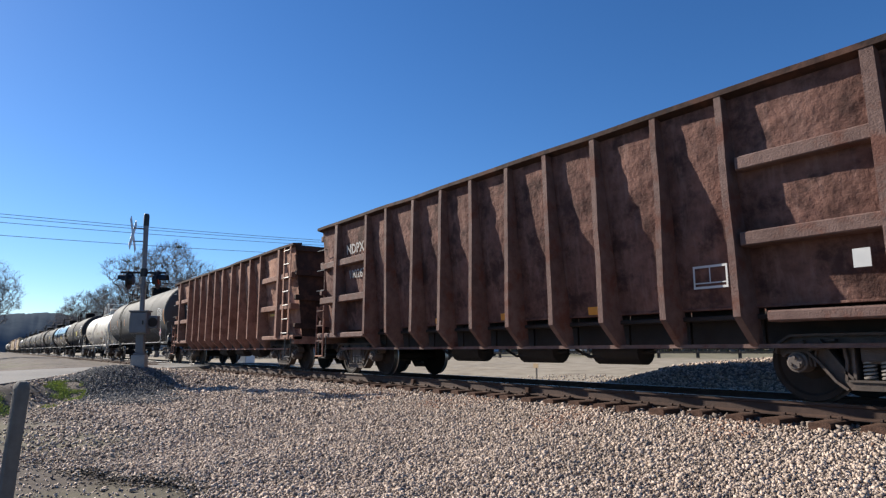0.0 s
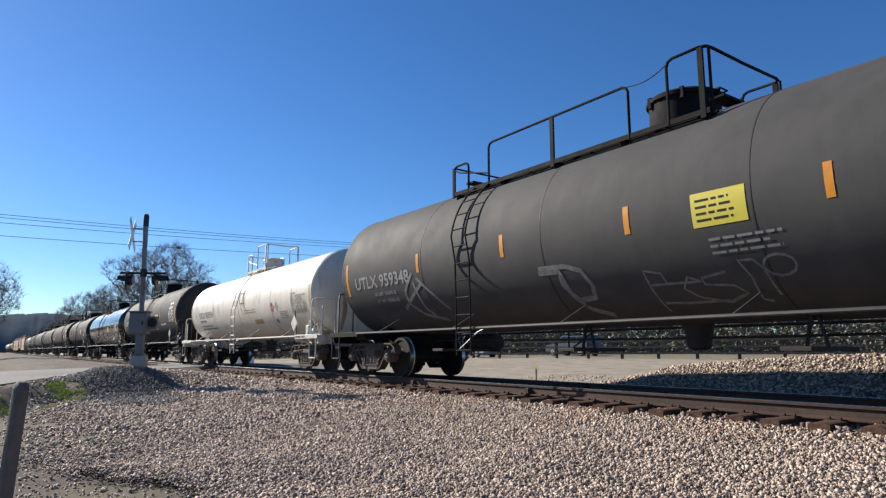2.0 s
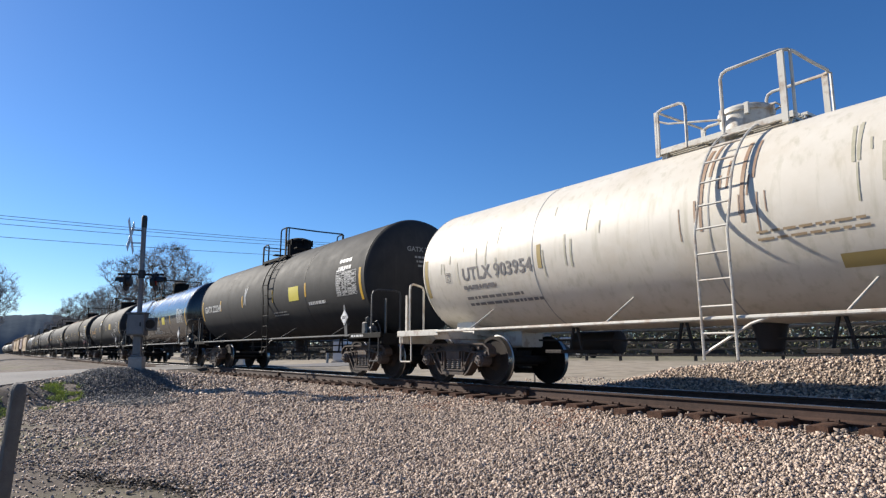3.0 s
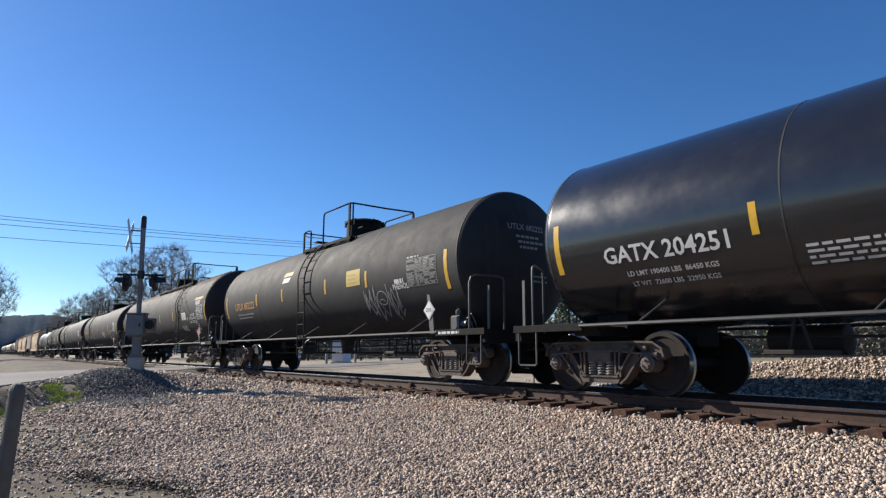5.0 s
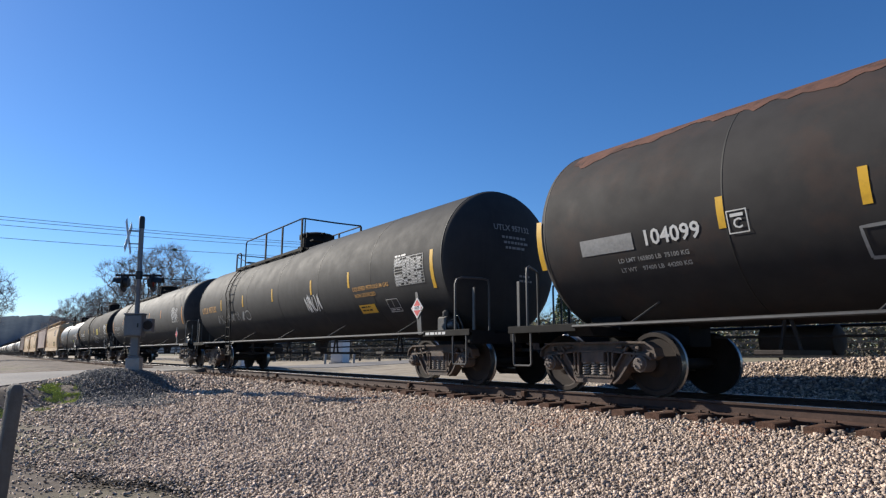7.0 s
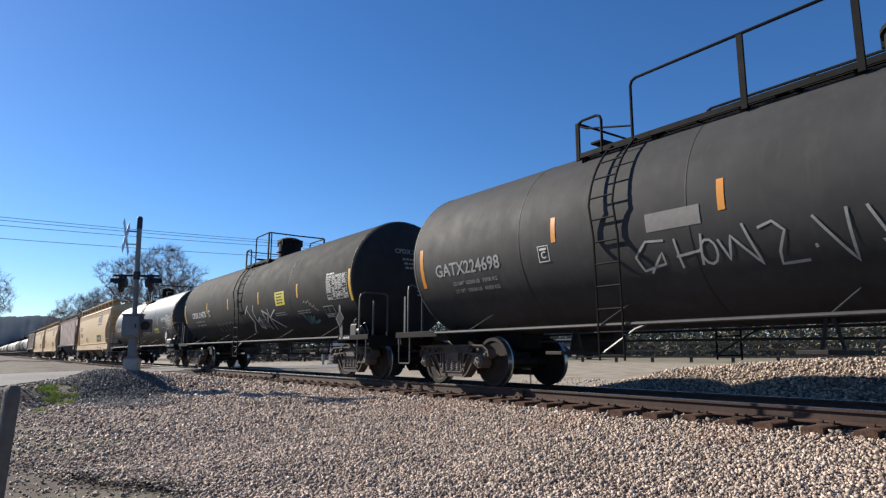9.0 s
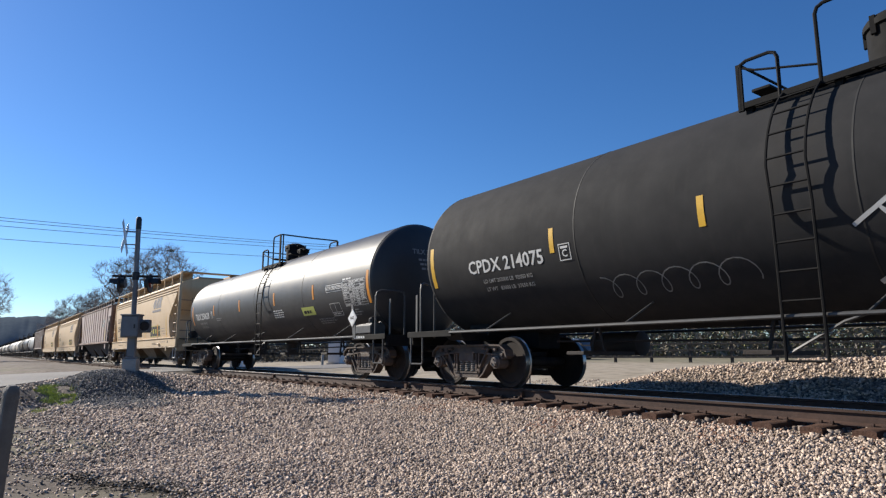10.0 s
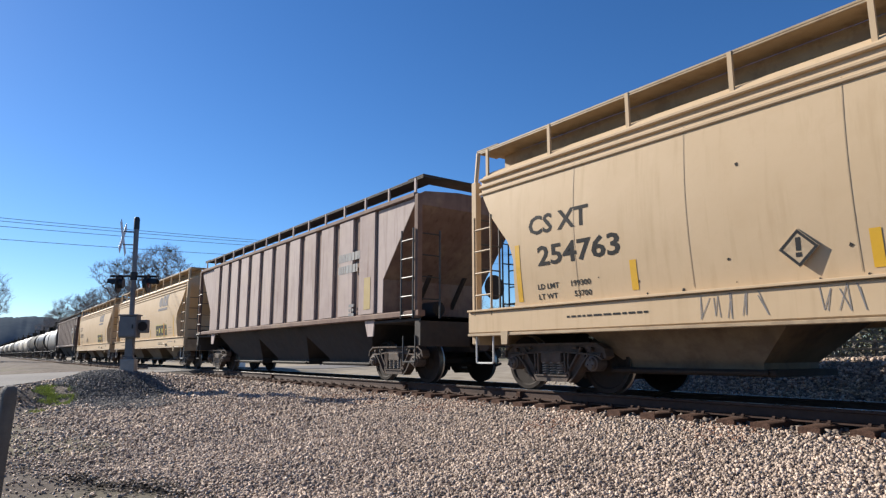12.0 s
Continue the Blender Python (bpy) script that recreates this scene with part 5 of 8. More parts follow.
# ---------------------------------------------------------------- tank cars
class Side:
    """The near flank of a tank: x along it, z up; gives points on the shell."""

    def __init__(self, R, zc, x_off=0.0):
        self.R, self.zc, self.x = R, zc, x_off

    def at(self, x, z, w=0.0, lift=0.005):
        a = math.asin(max(-0.99, min(0.99, (z - self.zc) / self.R))) + w / self.R
        r = self.R + lift
        return (x, -r * math.cos(a), self.zc + r * math.sin(a))

    def patch(self, x0, x1, z, h, lift=0.005, lean=0.0):
        return Shape().plate(lambda u, w: self.at(x0 + (x1 - x0) * u + lean * (w - 0.5), z, h * (w - 0.5), lift), (0, 1), spread(0, 1, 5))

    def text(self, body, x, z, size, lift=0.006, stretch=1.0):
        vs, fs = text_flat(body, size)
        return Shape().add([self.at(x + u * stretch, z, w, lift) for u, w in vs], fs)

    def bars(self, x0, x1, z, rows, h, pitch, seed, lift=0.007):
        """Rows of unreadable small print."""
        rng = random.Random(seed)
        s = Shape()
        for i in range(rows):
            x = x0
            end = x1 - rng.random() * (x1 - x0) * 0.25
            while x < end:
                w = min(rng.uniform(0.06, 0.2), end - x)
                p = self.patch(x, x + w, z, h, lift)
                s.add([self.at(q[0], z, (k % 5 / 4 - 0.5) * h - i * pitch, lift) for k, q in enumerate(p.v)], p.f)
                x += w + 0.035
        return s

    def ribbon(self, pts, width, lift=0.006):
        """A painted stroke through (x, z) points."""
        row = [pts[0]]
        for (x0, z0), (x1, z1) in zip(pts, pts[1:]):
            k = max(1, int(math.hypot(x1 - x0, z1 - z0) / 0.07))
            row += [(x0 + (x1 - x0) * m / k, z0 + (z1 - z0) * m / k) for m in range(1, k + 1)]
        vs = []
        for i, (x, z) in enumerate(row):
            (xa, za), (xb, zb) = row[max(0, i - 1)], row[min(len(row) - 1, i + 1)]
            q = math.hypot(xb - xa, zb - za) or 1
            nx, nz = -(zb - za) / q * width / 2, (xb - xa) / q * width / 2
            vs += [self.at(x + nx, z + nz, 0, lift), self.at(x - nx, z - nz, 0, lift)]
        return Shape().add(vs, [(2 * m, 2 * m + 1, 2 * m + 3, 2 * m + 2) for m in range(len(row) - 1)])

    def scrawl(self, x0, x1, z0, z1, n, seed, width=0.035):
        """A run of looping strokes, one shape each."""
        rng = random.Random(seed)
        out = []
        w = (x1 - x0) / n
        for i in range(n):
            cx = x0 + w * (i + 0.5)
            kind = rng.randrange(3)
            if kind == 0:
                pts = [(cx + w * rng.uniform(-0.55, 0.55), z0 + (z1 - z0) * (j % 2 * 0.85 + rng.uniform(0, 0.15))) for j in range(5)]
            elif kind == 1:
                a0 = rng.uniform(0, 6)
                pts = [(cx + 0.45 * w * math.cos(a0 + j * 0.45), (z0 + z1) / 2 + 0.42 * (z1 - z0) * math.sin(a0 + j * 0.45)) for j in range(rng.randrange(9, 15))]
            else:
                pts = [(cx - w * 0.4 + w * 0.8 * j / 6, z0 + (z1 - z0) * (0.5 + 0.45 * math.sin(j * 1.7 + seed))) for j in range(7)]
            out.append(self.ribbon(pts, width))
        return out


def scrawled(shell, strokes, mat, label):
    for s in strokes:
        part("graffiti", s, mat, shell, label)


def brushed(shell, sd, lines, width, mat, label):
    """Free-hand strokes through (x, z) points on the flank."""
    for pts in lines:
        part("graffiti", sd.ribbon(pts, width), mat, shell, label)


def diamond(car, x, y, z, mat, size=0.20, number="", border="white_ink"):
    """A hazard placard on its bracket."""
    s = Shape()
    s.prism([(x - size, z), (x, z - size), (x + size, z), (x, z + size)], y - 0.012, y)
    pl = part("placard", s, border, car, "diamond hazard placard on a bracket")
    q = size * 0.8
    part("placard_face", Shape().prism([(x - q, z), (x, z - q), (x + q, z), (x, z + q)], y - 0.016, y - 0.0125), mat, pl)
    if number:
        band = Shape().prism([(x - q * 0.8, z - 0.045), (x + q * 0.8, z - 0.045), (x + q * 0.8, z + 0.045), (x - q * 0.8, z + 0.045)], y - 0.019, y - 0.0165)
        part("number_band", band, "sign_white", pl)
        vs, fs = text_flat(number, 0.10)
        part("number", Shape().add([(x + u, y - 0.0215, z + w) for u, w in vs], fs), "dark_ink", pl)
    b = Shape()
    b.prism([(x + 0.02, 1.0), (x + 0.16, 1.0), (x + 0.10, z), (x - 0.02, z + size + 0.12), (x - 0.10, z + size + 0.12), (x - 0.06, z)], y + 0.002, y + 0.03)
    part("placard_bracket", b, "pipe", car)


def tank_car(label, L, R, zc, paint, trim="black_trim", pipe="pipe", head_in=0.85, seams=4, deck=(-1.4, 0.9), mid=-0.3, posts=(), gap=None, dome=(0.15,), dome_r=0.38, dome_h=0.7, rail_h=0.95,
             ladder_x=-0.6, stripes=(), stripe_mat="yellow", hw=1.0, low_rail=0.62, stripe_dz=0.0):
    car = thing("tank_car", label, "tank car", "cars of the freight train")
    top = zc + R
    xe = L / 2 - head_in
    # shell with dished ends
    s = Shape()
    hd = 0.30 * R
    head = [(math.sin(a), math.cos(a)) for a in spread(0, math.pi / 2 - 0.06, 10)]
    prof = [(-xe - hd * q, R * c) for q, c in reversed(head)] + [(x, R) for x in spread(-xe + 0.05, xe - 0.05, 8)] + [(xe + hd * q, R * c) for q, c in head]
    s.lathe(prof, 64, "x", (0, 0, zc))
    shell = part("tank_shell", s, paint, car)
    sd = Side(R, zc)
    for x in spread(-xe, xe, seams + 2):
        ring = Shape().lathe([(x - 0.009, R - 0.01), (x - 0.010, R + 0.004), (x + 0.010, R + 0.004), (x + 0.012, R - 0.01)], 64, "x", (0, 0, zc))
        part("weld_seam", ring, "seam" if paint != "tank_white" else "tank_pale", shell)
    # underframe
    for s_ in (-1, 1):
        x = s_ * L / 2
        truck(car, s_ * (L / 2 - 1.55))
        u = Shape()
        bot = zc - R
        u.box(min(x, x - s_ * 2.7), max(x, x - s_ * 2.7), -0.28, 0.28, 0.72, max(1.0, bot + 0.08), 0.03)
        xb = s_ * (L / 2 - 1.55)
        u.loft([[(xb - 0.25, -1.35, 0.88), (xb + 0.25, -1.35, 0.88), (xb + 0.25, 1.35, 0.88), (xb - 0.25, 1.35, 0.88)],
                [(xb - 0.25, -1.45, 1.02), (xb + 0.25, -1.45, 1.02), (xb + 0.25, 1.45, 1.02), (xb - 0.25, 1.45, 1.02)]])
        yy = 0.75
        zz = zc - math.sqrt(R * R - yy * yy)
        for yb in (-1, 1):
            u.add([(xb - 0.3, yb * 0.25, 0.9), (xb + 0.3, yb * 0.25, 0.9), (xb + 0.3, yb * 0.80, 0.98), (xb - 0.3, yb * 0.80, 0.98),
                   (xb - 0.3, yb * 0.25, bot + 0.1), (xb + 0.3, yb * 0.25, bot + 0.1), (xb + 0.3, yb * yy, zz + 0.02), (xb - 0.3, yb * yy, zz + 0.02)],
                  [(0, 1, 2, 3), (4, 5, 6, 7), (0, 1, 5, 4), (1, 2, 6, 5), (2, 3, 7, 6), (3, 0, 4, 7)])
        part("saddle", u, trim, car)
        e = Shape()
        e.box(min(x, x - s_ * 0.14), max(x, x - s_ * 0.14), -1.42, 1.42, 0.80, 1.0, 0.02)
        part("end_sill", e, trim, car)
        for yb in (-1, 1):
            d = Shape()
            d.box(min(x - s_ * 0.02, x - s_ * 1.55), max(x - s_ * 0.02, x - s_ * 1.55), min(yb * 0.85, yb * 1.46), max(yb * 0.85, yb * 1.46), 1.0, 1.05, 0.01)
            d.box(min(x - s_ * 0.02, x - s_ * 1.55), max(x - s_ * 0.02, x - s_ * 1.55), min(yb * 1.46, yb * 1.485), max(yb * 1.46, yb * 1.485), 0.95, 1.07, 0.008)
            part("end_deck", d, trim, car)
            stirrup(car, x - s_ * 0.34, yb * 1.46, pipe)
            h = Shape()
            xa, xb2 = x - s_ * 0.48, x - s_ * 0.16
            h.tube([(xa, yb * 1.46, 1.02), (xa, yb * 1.46, 1.94), (xa + s_ * 0.02, yb * 1.43, 2.04), (xa + s_ * 0.06, yb * 1.34, 2.08), (xb2 - s_ * 0.05, yb * 1.0, 2.06),
                    (xb2, yb * 0.90, 2.03), (xb2 + s_ * 0.01, yb * 0.88, 1.94), (xb2 + s_ * 0.01, yb * 0.88, 0.95)], 0.022, 7)
            part("handrail", h, pipe if trim == "white_trim" else "pipe", car)
            part("grab_iron", Shape().box(x - s_ * 0.10 - 0.03, x - s_ * 0.10 + 0.03, yb * 1.30 - 0.012, yb * 1.30 + 0.012, 0.98, 1.86, 0.004), pipe, car)
        coupler(car, x, s_)
    part("sill_print", flat_bars(L / 2 - 1.45, L / 2 - 0.75, 0.985, 1, 0.05, 0.07, -1.488, int(L * 10)), "white_ink" if trim != "white_trim" else "dark_ink", car)
    # brake valve and its pipes on the forward deck
    xv = L / 2 - 1.25
    v = Shape().box(xv - 0.14, xv + 0.14, -1.22, -1.0, 1.05, 1.36, 0.03)
    v.lathe([(1.30, 0.05), (1.34, 0.08), (1.46, 0.08), (1.50, 0.03)], 12, "z", (xv + 0.02, -1.12, 0))
    v.lathe([(-0.11, 0.05), (-0.08, 0.085), (0.08, 0.085), (0.11, 0.05)], 12, "x", (xv + 0.26, -1.14, 1.18))
    valve = part("brake_valve", v, pipe, car, "grey cast brake valve with pipes")
    for dy, dz in ((-0.04, 0.0), (0.06, 0.08)):
        part("valve_pipe", Shape().tube([(xv + 0.14, -1.12 + dy, 1.26 + dz), (xv + 0.34, -1.12 + dy, 1.30 + dz), (xv + 0.44, -1.10 + dy, 1.20), (xv + 0.46, -1.08 + dy, 1.04)], 0.014, 5), pipe, valve)
    # side pipes and their brackets
    for yb in (-1, 1):
        p = Shape()
        p.tube([(-L / 2 + 1.5, yb * 1.48, 1.03), (L / 2 - 1.5, yb * 1.48, 1.03)], 0.026, 7)
        rail = part("side_rail", p, pipe, car)
        k = max(3, int(L / 3.2))
        for x in spread(-L / 2 + 2.6, L / 2 - 2.6, k):
            yy = 0.98
            zz = zc - math.sqrt(R * R - yy * yy)
            b = Shape().tube([(x - 0.04, yb * 1.48, 1.03), (x + 0.12, yb * (yy + 0.01), zz)], 0.015, 5)
            part("bracket", b, pipe, rail)
    # gear under the belly
    bot = zc - R
    g = Shape()
    g.lathe([(0.62, 0.10), (0.66, 0.17), (0.86, 0.20), (bot + 0.05, 0.24)], 14, "z")
    part("outlet_valve", g, "rust_black", car)
    g = Shape()
    xq = -L / 2 + 3.9
    g.lathe([(-0.55, 0.10), (-0.50, 0.21), (0.50, 0.21), (0.55, 0.10)], 14, "x", (xq, 0.55, 0.80))
    part("air_tank", g, "rust_black", car)
    g = Shape()
    for yb, zz in ((-0.1, 0.80),):
        g.tube([(-L / 2 + 3.0, yb, zz + 0.05), (-1.0, yb, zz), (1.0, yb, zz), (L / 2 - 3.0, yb, zz + 0.05)], 0.02, 5)
    part("brake_rod", g, "rust_black", car)
    for x in spread(-L / 2 + 4.2, L / 2 - 4.2, 4):
        g = Shape()
        g.prism([(x - 0.16, 0.60), (x - 0.13, 0.60), (x - 0.02, bot + 0.05), (x - 0.06, bot + 0.05)], -0.40, -0.36)
        g.prism([(x + 0.16, 0.60), (x + 0.13, 0.60), (x + 0.02, bot + 0.05), (x + 0.06, bot + 0.05)], -0.40, -0.36)
        g.box(x - 0.18, x + 0.18, -0.95, 0.35, 0.60, 0.66, 0.01)
        part("rod_hanger", g, "rust_black", car)
    # platform round the dome: two gratings, bent pipe rails, closed at the forward end
    d0, d1 = deck
    zt = zc + math.sqrt(R * R - hw * hw) + 0.12
    s = Shape()
    for x in spread(d0 + 0.05, d1 - 0.05, 3):
        s.box(x - 0.03, x + 0.03, -hw, hw, zt - 0.055, zt - 0.022, 0.004)
    for yb in (-1, 1):
        s.box(d0, d1, yb * (hw - 0.30) - 0.02, yb * (hw - 0.30) + 0.02, zt - 0.06, zt - 0.021, 0.004)
    plat = part("platform", s, trim, car)
    for yb in (-1, 1):
        for y in spread(hw - 0.30, hw, 5):
            part("deck_strip", Shape().box(d0, d1, yb * y - 0.022, yb * y + 0.022, zt, zt + 0.035, 0.004), trim, plat)
        part("toe_board", Shape().box(d0, d1, min(yb * (hw + 0.026), yb * (hw + 0.05)), max(yb * (hw + 0.026), yb * (hw + 0.05)), zt - 0.05, zt + 0.035, 0.004), trim, plat)
        for x in spread(d0 + 0.05, d1 - 0.05, max(4, int((d1 - d0) / 0.6))):
            part("deck_bearer", Shape().box(x - 0.012, x + 0.012, min(yb * (hw - 0.32), yb * hw), max(yb * (hw - 0.32), yb * hw), zt - 0.02, zt - 0.001, 0.003), trim, plat)
        for x in spread(d0 + 0.08, d1 - 0.08, max(3, int((d1 - d0) / 1.1))):
            b = Shape().prism([(x - 0.05, zt - 0.02), (x + 0.05, zt - 0.02), (x + 0.03, zt - 0.22), (x - 0.03, zt - 0.22)], min(yb * hw, yb * (hw - 0.08)), max(yb * hw, yb * (hw - 0.08)))
            part("deck_bracket", b, trim, plat)
    for x in (d0 + 0.1, d1 - 0.1):
        part("cross_plank", Shape().box(x - 0.12, x + 0.12, -hw + 0.3, hw - 0.3, top + 0.03, top + 0.07, 0.005), trim, plat)
    rail = "white_trim" if trim == "white_trim" else "black_trim"
    for yb in (-1, 1):
        y = yb * (hw + 0.035)

        def bent(x0, x1, hgt, open_end=False):
            pts = [(x0, y, zt - 0.05), (x0, y, zt + hgt - 0.10), (x0 + 0.03, y, zt + hgt - 0.03), (x0 + 0.10, y, zt + hgt)]
            if open_end:
                pts += [(x1 - 0.12, y, zt + hgt), (x1 - 0.03, yb * (hw - 0.02), zt + hgt), (x1, yb * (hw - 0.12), zt + hgt - 0.01), (x1, 0, zt + hgt - 0.02)]
            else:
                pts += [(x1 - 0.10, y, zt + hgt), (x1 - 0.03, y, zt + hgt - 0.03), (x1, y, zt + hgt - 0.10), (x1, y, zt - 0.05)]
            part("railing", Shape().tube(pts, 0.024, 7), rail, plat)
        low = min(0.5, mid - d0 - 0.1)
        if low > 0.1:
            bent(d0, d0 + low, rail_h * low_rail)
            part("railing_post", Shape().box(d0 - 0.035, d0 + 0.035, y - 0.02, y + 0.02, zt - 0.08, zt + rail_h * (low_rail - 0.02), 0.006), rail, plat)
            part("knee_rail", Shape().tube([(d0, y, zt + rail_h * 0.56), (d0 + 0.2, y, zt + rail_h * 0.45), (mid, y, zt + rail_h * 0.22)], 0.016, 5), rail, plat)
        if gap:
            bent(mid, gap[0], rail_h * 0.86)
            bent(gap[1], d1, rail_h, True)
            part("chain", Shape().tube([(gap[0] + (gap[1] - gap[0]) * q, y, zt + rail_h * (0.84 + 0.1 * q) - 0.28 * q * (1 - q)) for q in spread(0, 1, 7)], 0.008, 4), rail, plat)
        else:
            bent(mid, d1, rail_h, True)
        for x in tuple(posts) + (d1 - 0.1,):
            hh = rail_h * (0.86 if gap and x < gap[0] else 1.0)
            part("railing_post", Shape().box(x - 0.04, x + 0.04, y - 0.02, y + 0.02, zt - 0.10, zt + hh - 0.01, 0.006), rail, plat)
        part("end_post", Shape().tube([(d1, yb * (hw - 0.02), zt - 0.05), (d1, yb * (hw - 0.02), zt + rail_h - 0.02)], 0.022, 6), rail, plat)
    part("end_railing", Shape().tube([(d0, -hw, zt + rail_h * (low_rail - 0.02)), (d0, hw, zt + rail_h * (low_rail - 0.02))], 0.02, 5), rail, plat)
    # dome and lid
    for i, x in enumerate(dome):
        r = dome_r if i == 0 else dome_r * 0.5
        hgt = dome_h if i == 0 else dome_h * 0.6
        s = Shape()
        s.lathe([(top - 0.12, r), (top + hgt * 0.7, r), (top + hgt * 0.72, r * 1.08), (top + hgt * 0.82, r * 1.08), (top + hgt * 0.9, r * 0.98), (top + hgt, r * 0.55)], 28, "z", (x, 0, 0))
        dm = part("dome", s, trim if trim != "white_trim" else "white_trim", car)
        for a in range(6):
            q = a * math.pi / 3
            b = Shape().box(-0.03, 0.03, -0.025, 0.025, 0, hgt * 0.35, 0.008, Matrix.Translation((x + math.cos(q) * r * 1.05, math.sin(q) * r * 1.05, top + hgt * 0.55)))
            part("lid_bolt", b, trim, dm)
        part("lid_handle", Shape().tube([(x + r, -0.1, top + hgt * 0.75), (x + r + 0.12, -0.1, top + hgt * 0.8), (x + r + 0.12, 0.1, top + hgt * 0.8), (x + r, 0.1, top + hgt * 0.75)], 0.018, 5), trim, dm)
    # curved ladder on either flank
    for yb in (-1, 1):
        pts = []
        for a in spread(math.acos(hw / (R + 0.11)), math.radians(8), 9):
            pts.append((yb * (R + 0.11) * math.cos(a), zc + (R + 0.11) * math.sin(a)))
        pts += [(yb * 1.56, zc - 0.25), (yb * 1.53, 1.03), (yb * 1.52, 0.52)]
        ladder(car, ladder_x, pts, 0.44, 0.33, pipe if trim == "white_trim" else "black_trim")
        b = Shape().tube([(ladder_x - 0.22, yb * 1.5, 0.60), (ladder_x + 0.40, yb * 1.5, 0.95), (ladder_x + 0.62, yb * 1.45, 1.03)], 0.018, 5)
        part("ladder_brace", b, pipe, car)
    # reflective stripes
    for x in stripes:
        zz, hh, ww = (zc - 0.12 + stripe_dz, 0.40, 0.095)
        if abs(x) > xe - 0.6:
            zz, hh, ww = zc - 0.22, 0.80, 0.11
        part("reflective_stripe", sd.patch(x - ww / 2, x + ww / 2, zz, hh), stripe_mat, shell, "upright reflective stripe")
    return car, shell, sd


def data_panel(sd, shell, x, z, w=1.05, h=0.62, seed=1, mat="faded_ink"):
    """The table of test dates: a ruled grid, and in it rows of small print."""
    rows = 10
    cols = (0.0, 0.30, 0.44, 0.58, 0.79, 1.0)

    def strip(x0, x1, w0, w1):
        return [sd.at(x0, z, w0, 0.010), sd.at(x1, z, w0, 0.010), sd.at(x1, z, w1, 0.010), sd.at(x0, z, w1, 0.010)]
    grid = Shape()
    for i in range(rows + 1):
        q = h * (i / rows - 0.5)
        grid.add(strip(x - w / 2, x + w / 2, q - 0.004, q + 0.004), [(0, 1, 2, 3)])
    for c in cols:
        for i in range(rows):
            xx = x + w * (c - 0.5)
            grid.add(strip(xx - 0.004, xx + 0.004, h * (i / rows - 0.5), h * ((i + 1) / rows - 0.5)), [(0, 1, 2, 3)])
    panel = part("data_panel", grid, mat, shell, "ruled white table of small print")
    rng = random.Random(seed)
    print_ = Shape()
    for i in range(rows):
        for c0, c1 in zip(cols, cols[1:]):
            if rng.random() < 0.18:
                continue
            xx, end = x + w * (c0 - 0.5) + 0.02, x + w * (c0 + (c1 - c0) * rng.uniform(0.5, 0.92) - 0.5)
            q = h * ((i + 0.5) / rows - 0.5)
            while xx < end:
                k = rng.uniform(0.012, 0.030)
                print_.add(strip(xx, xx + k, q - h / rows * 0.26, q + h / rows * 0.26), [(0, 1, 2, 3)])
                xx += k + 0.009
    tagged(part("small_print", print_, mat, panel), kind="stuff")
    part("panel_heading", sd.bars(x - w / 2, x - w / 2 + 0.5, z + h / 2 + 0.05, 1, 0.04, 0.08, seed), mat, shell)


def outline_box(sd, shell, x, z, w, h, mat="faded_ink"):
    """A stencilled frame: the small ones hold a letter, the larger ones ruled lines."""
    t = 0.014
    s = Shape()
    ring = [sd.at(x + q * (w / 2 - k), z + r * (h / 2 - k), 0, 0.010) for k in (0, t) for q, r in ((-1, -1), (1, -1), (1, 1), (-1, 1))]
    s.add(ring, [(i, (i + 1) % 4, (i + 1) % 4 + 4, i + 4) for i in range(4)])
    frame_ = part("stencil_box", s, mat, shell, "white outlined stencil box")
    if w < 0.3:
        part("lettering", sd.text("C", x, z - h * 0.1, h * 0.62, 0.010), mat, frame_)
        part("box_heading", sd.patch(x - w * 0.32, x + w * 0.32, z + h * 0.28, h * 0.14, 0.010), mat, frame_)
    else:
        part("ruled_line", sd.patch(x - 0.006, x + 0.006, z + h * 0.12, h * 0.62, 0.010), mat, frame_)
        part("ruled_line", sd.patch(x - w / 2 + t, x + w / 2 - t, z - h * 0.22, t, 0.010), mat, frame_)
        part("small_print", sd.bars(x - w * 0.40, x + w * 0.45, z - h * 0.34, 1, h * 0.09, 0.05, 5, 0.010), mat, frame_)


def mark(sd, shell, body, x, z, size, mat="white_ink", stretch=1.0):
    part("lettering", sd.text(body, x, z, size, 0.006, stretch), mat, shell, "stencilled lettering")


def small_print(sd, shell, x0, x1, z, rows, mat="faded_ink", h=0.035, pitch=0.075, seed=3):
    part("small_print", sd.bars(x0, x1, z, rows, h, pitch, seed), mat, shell)


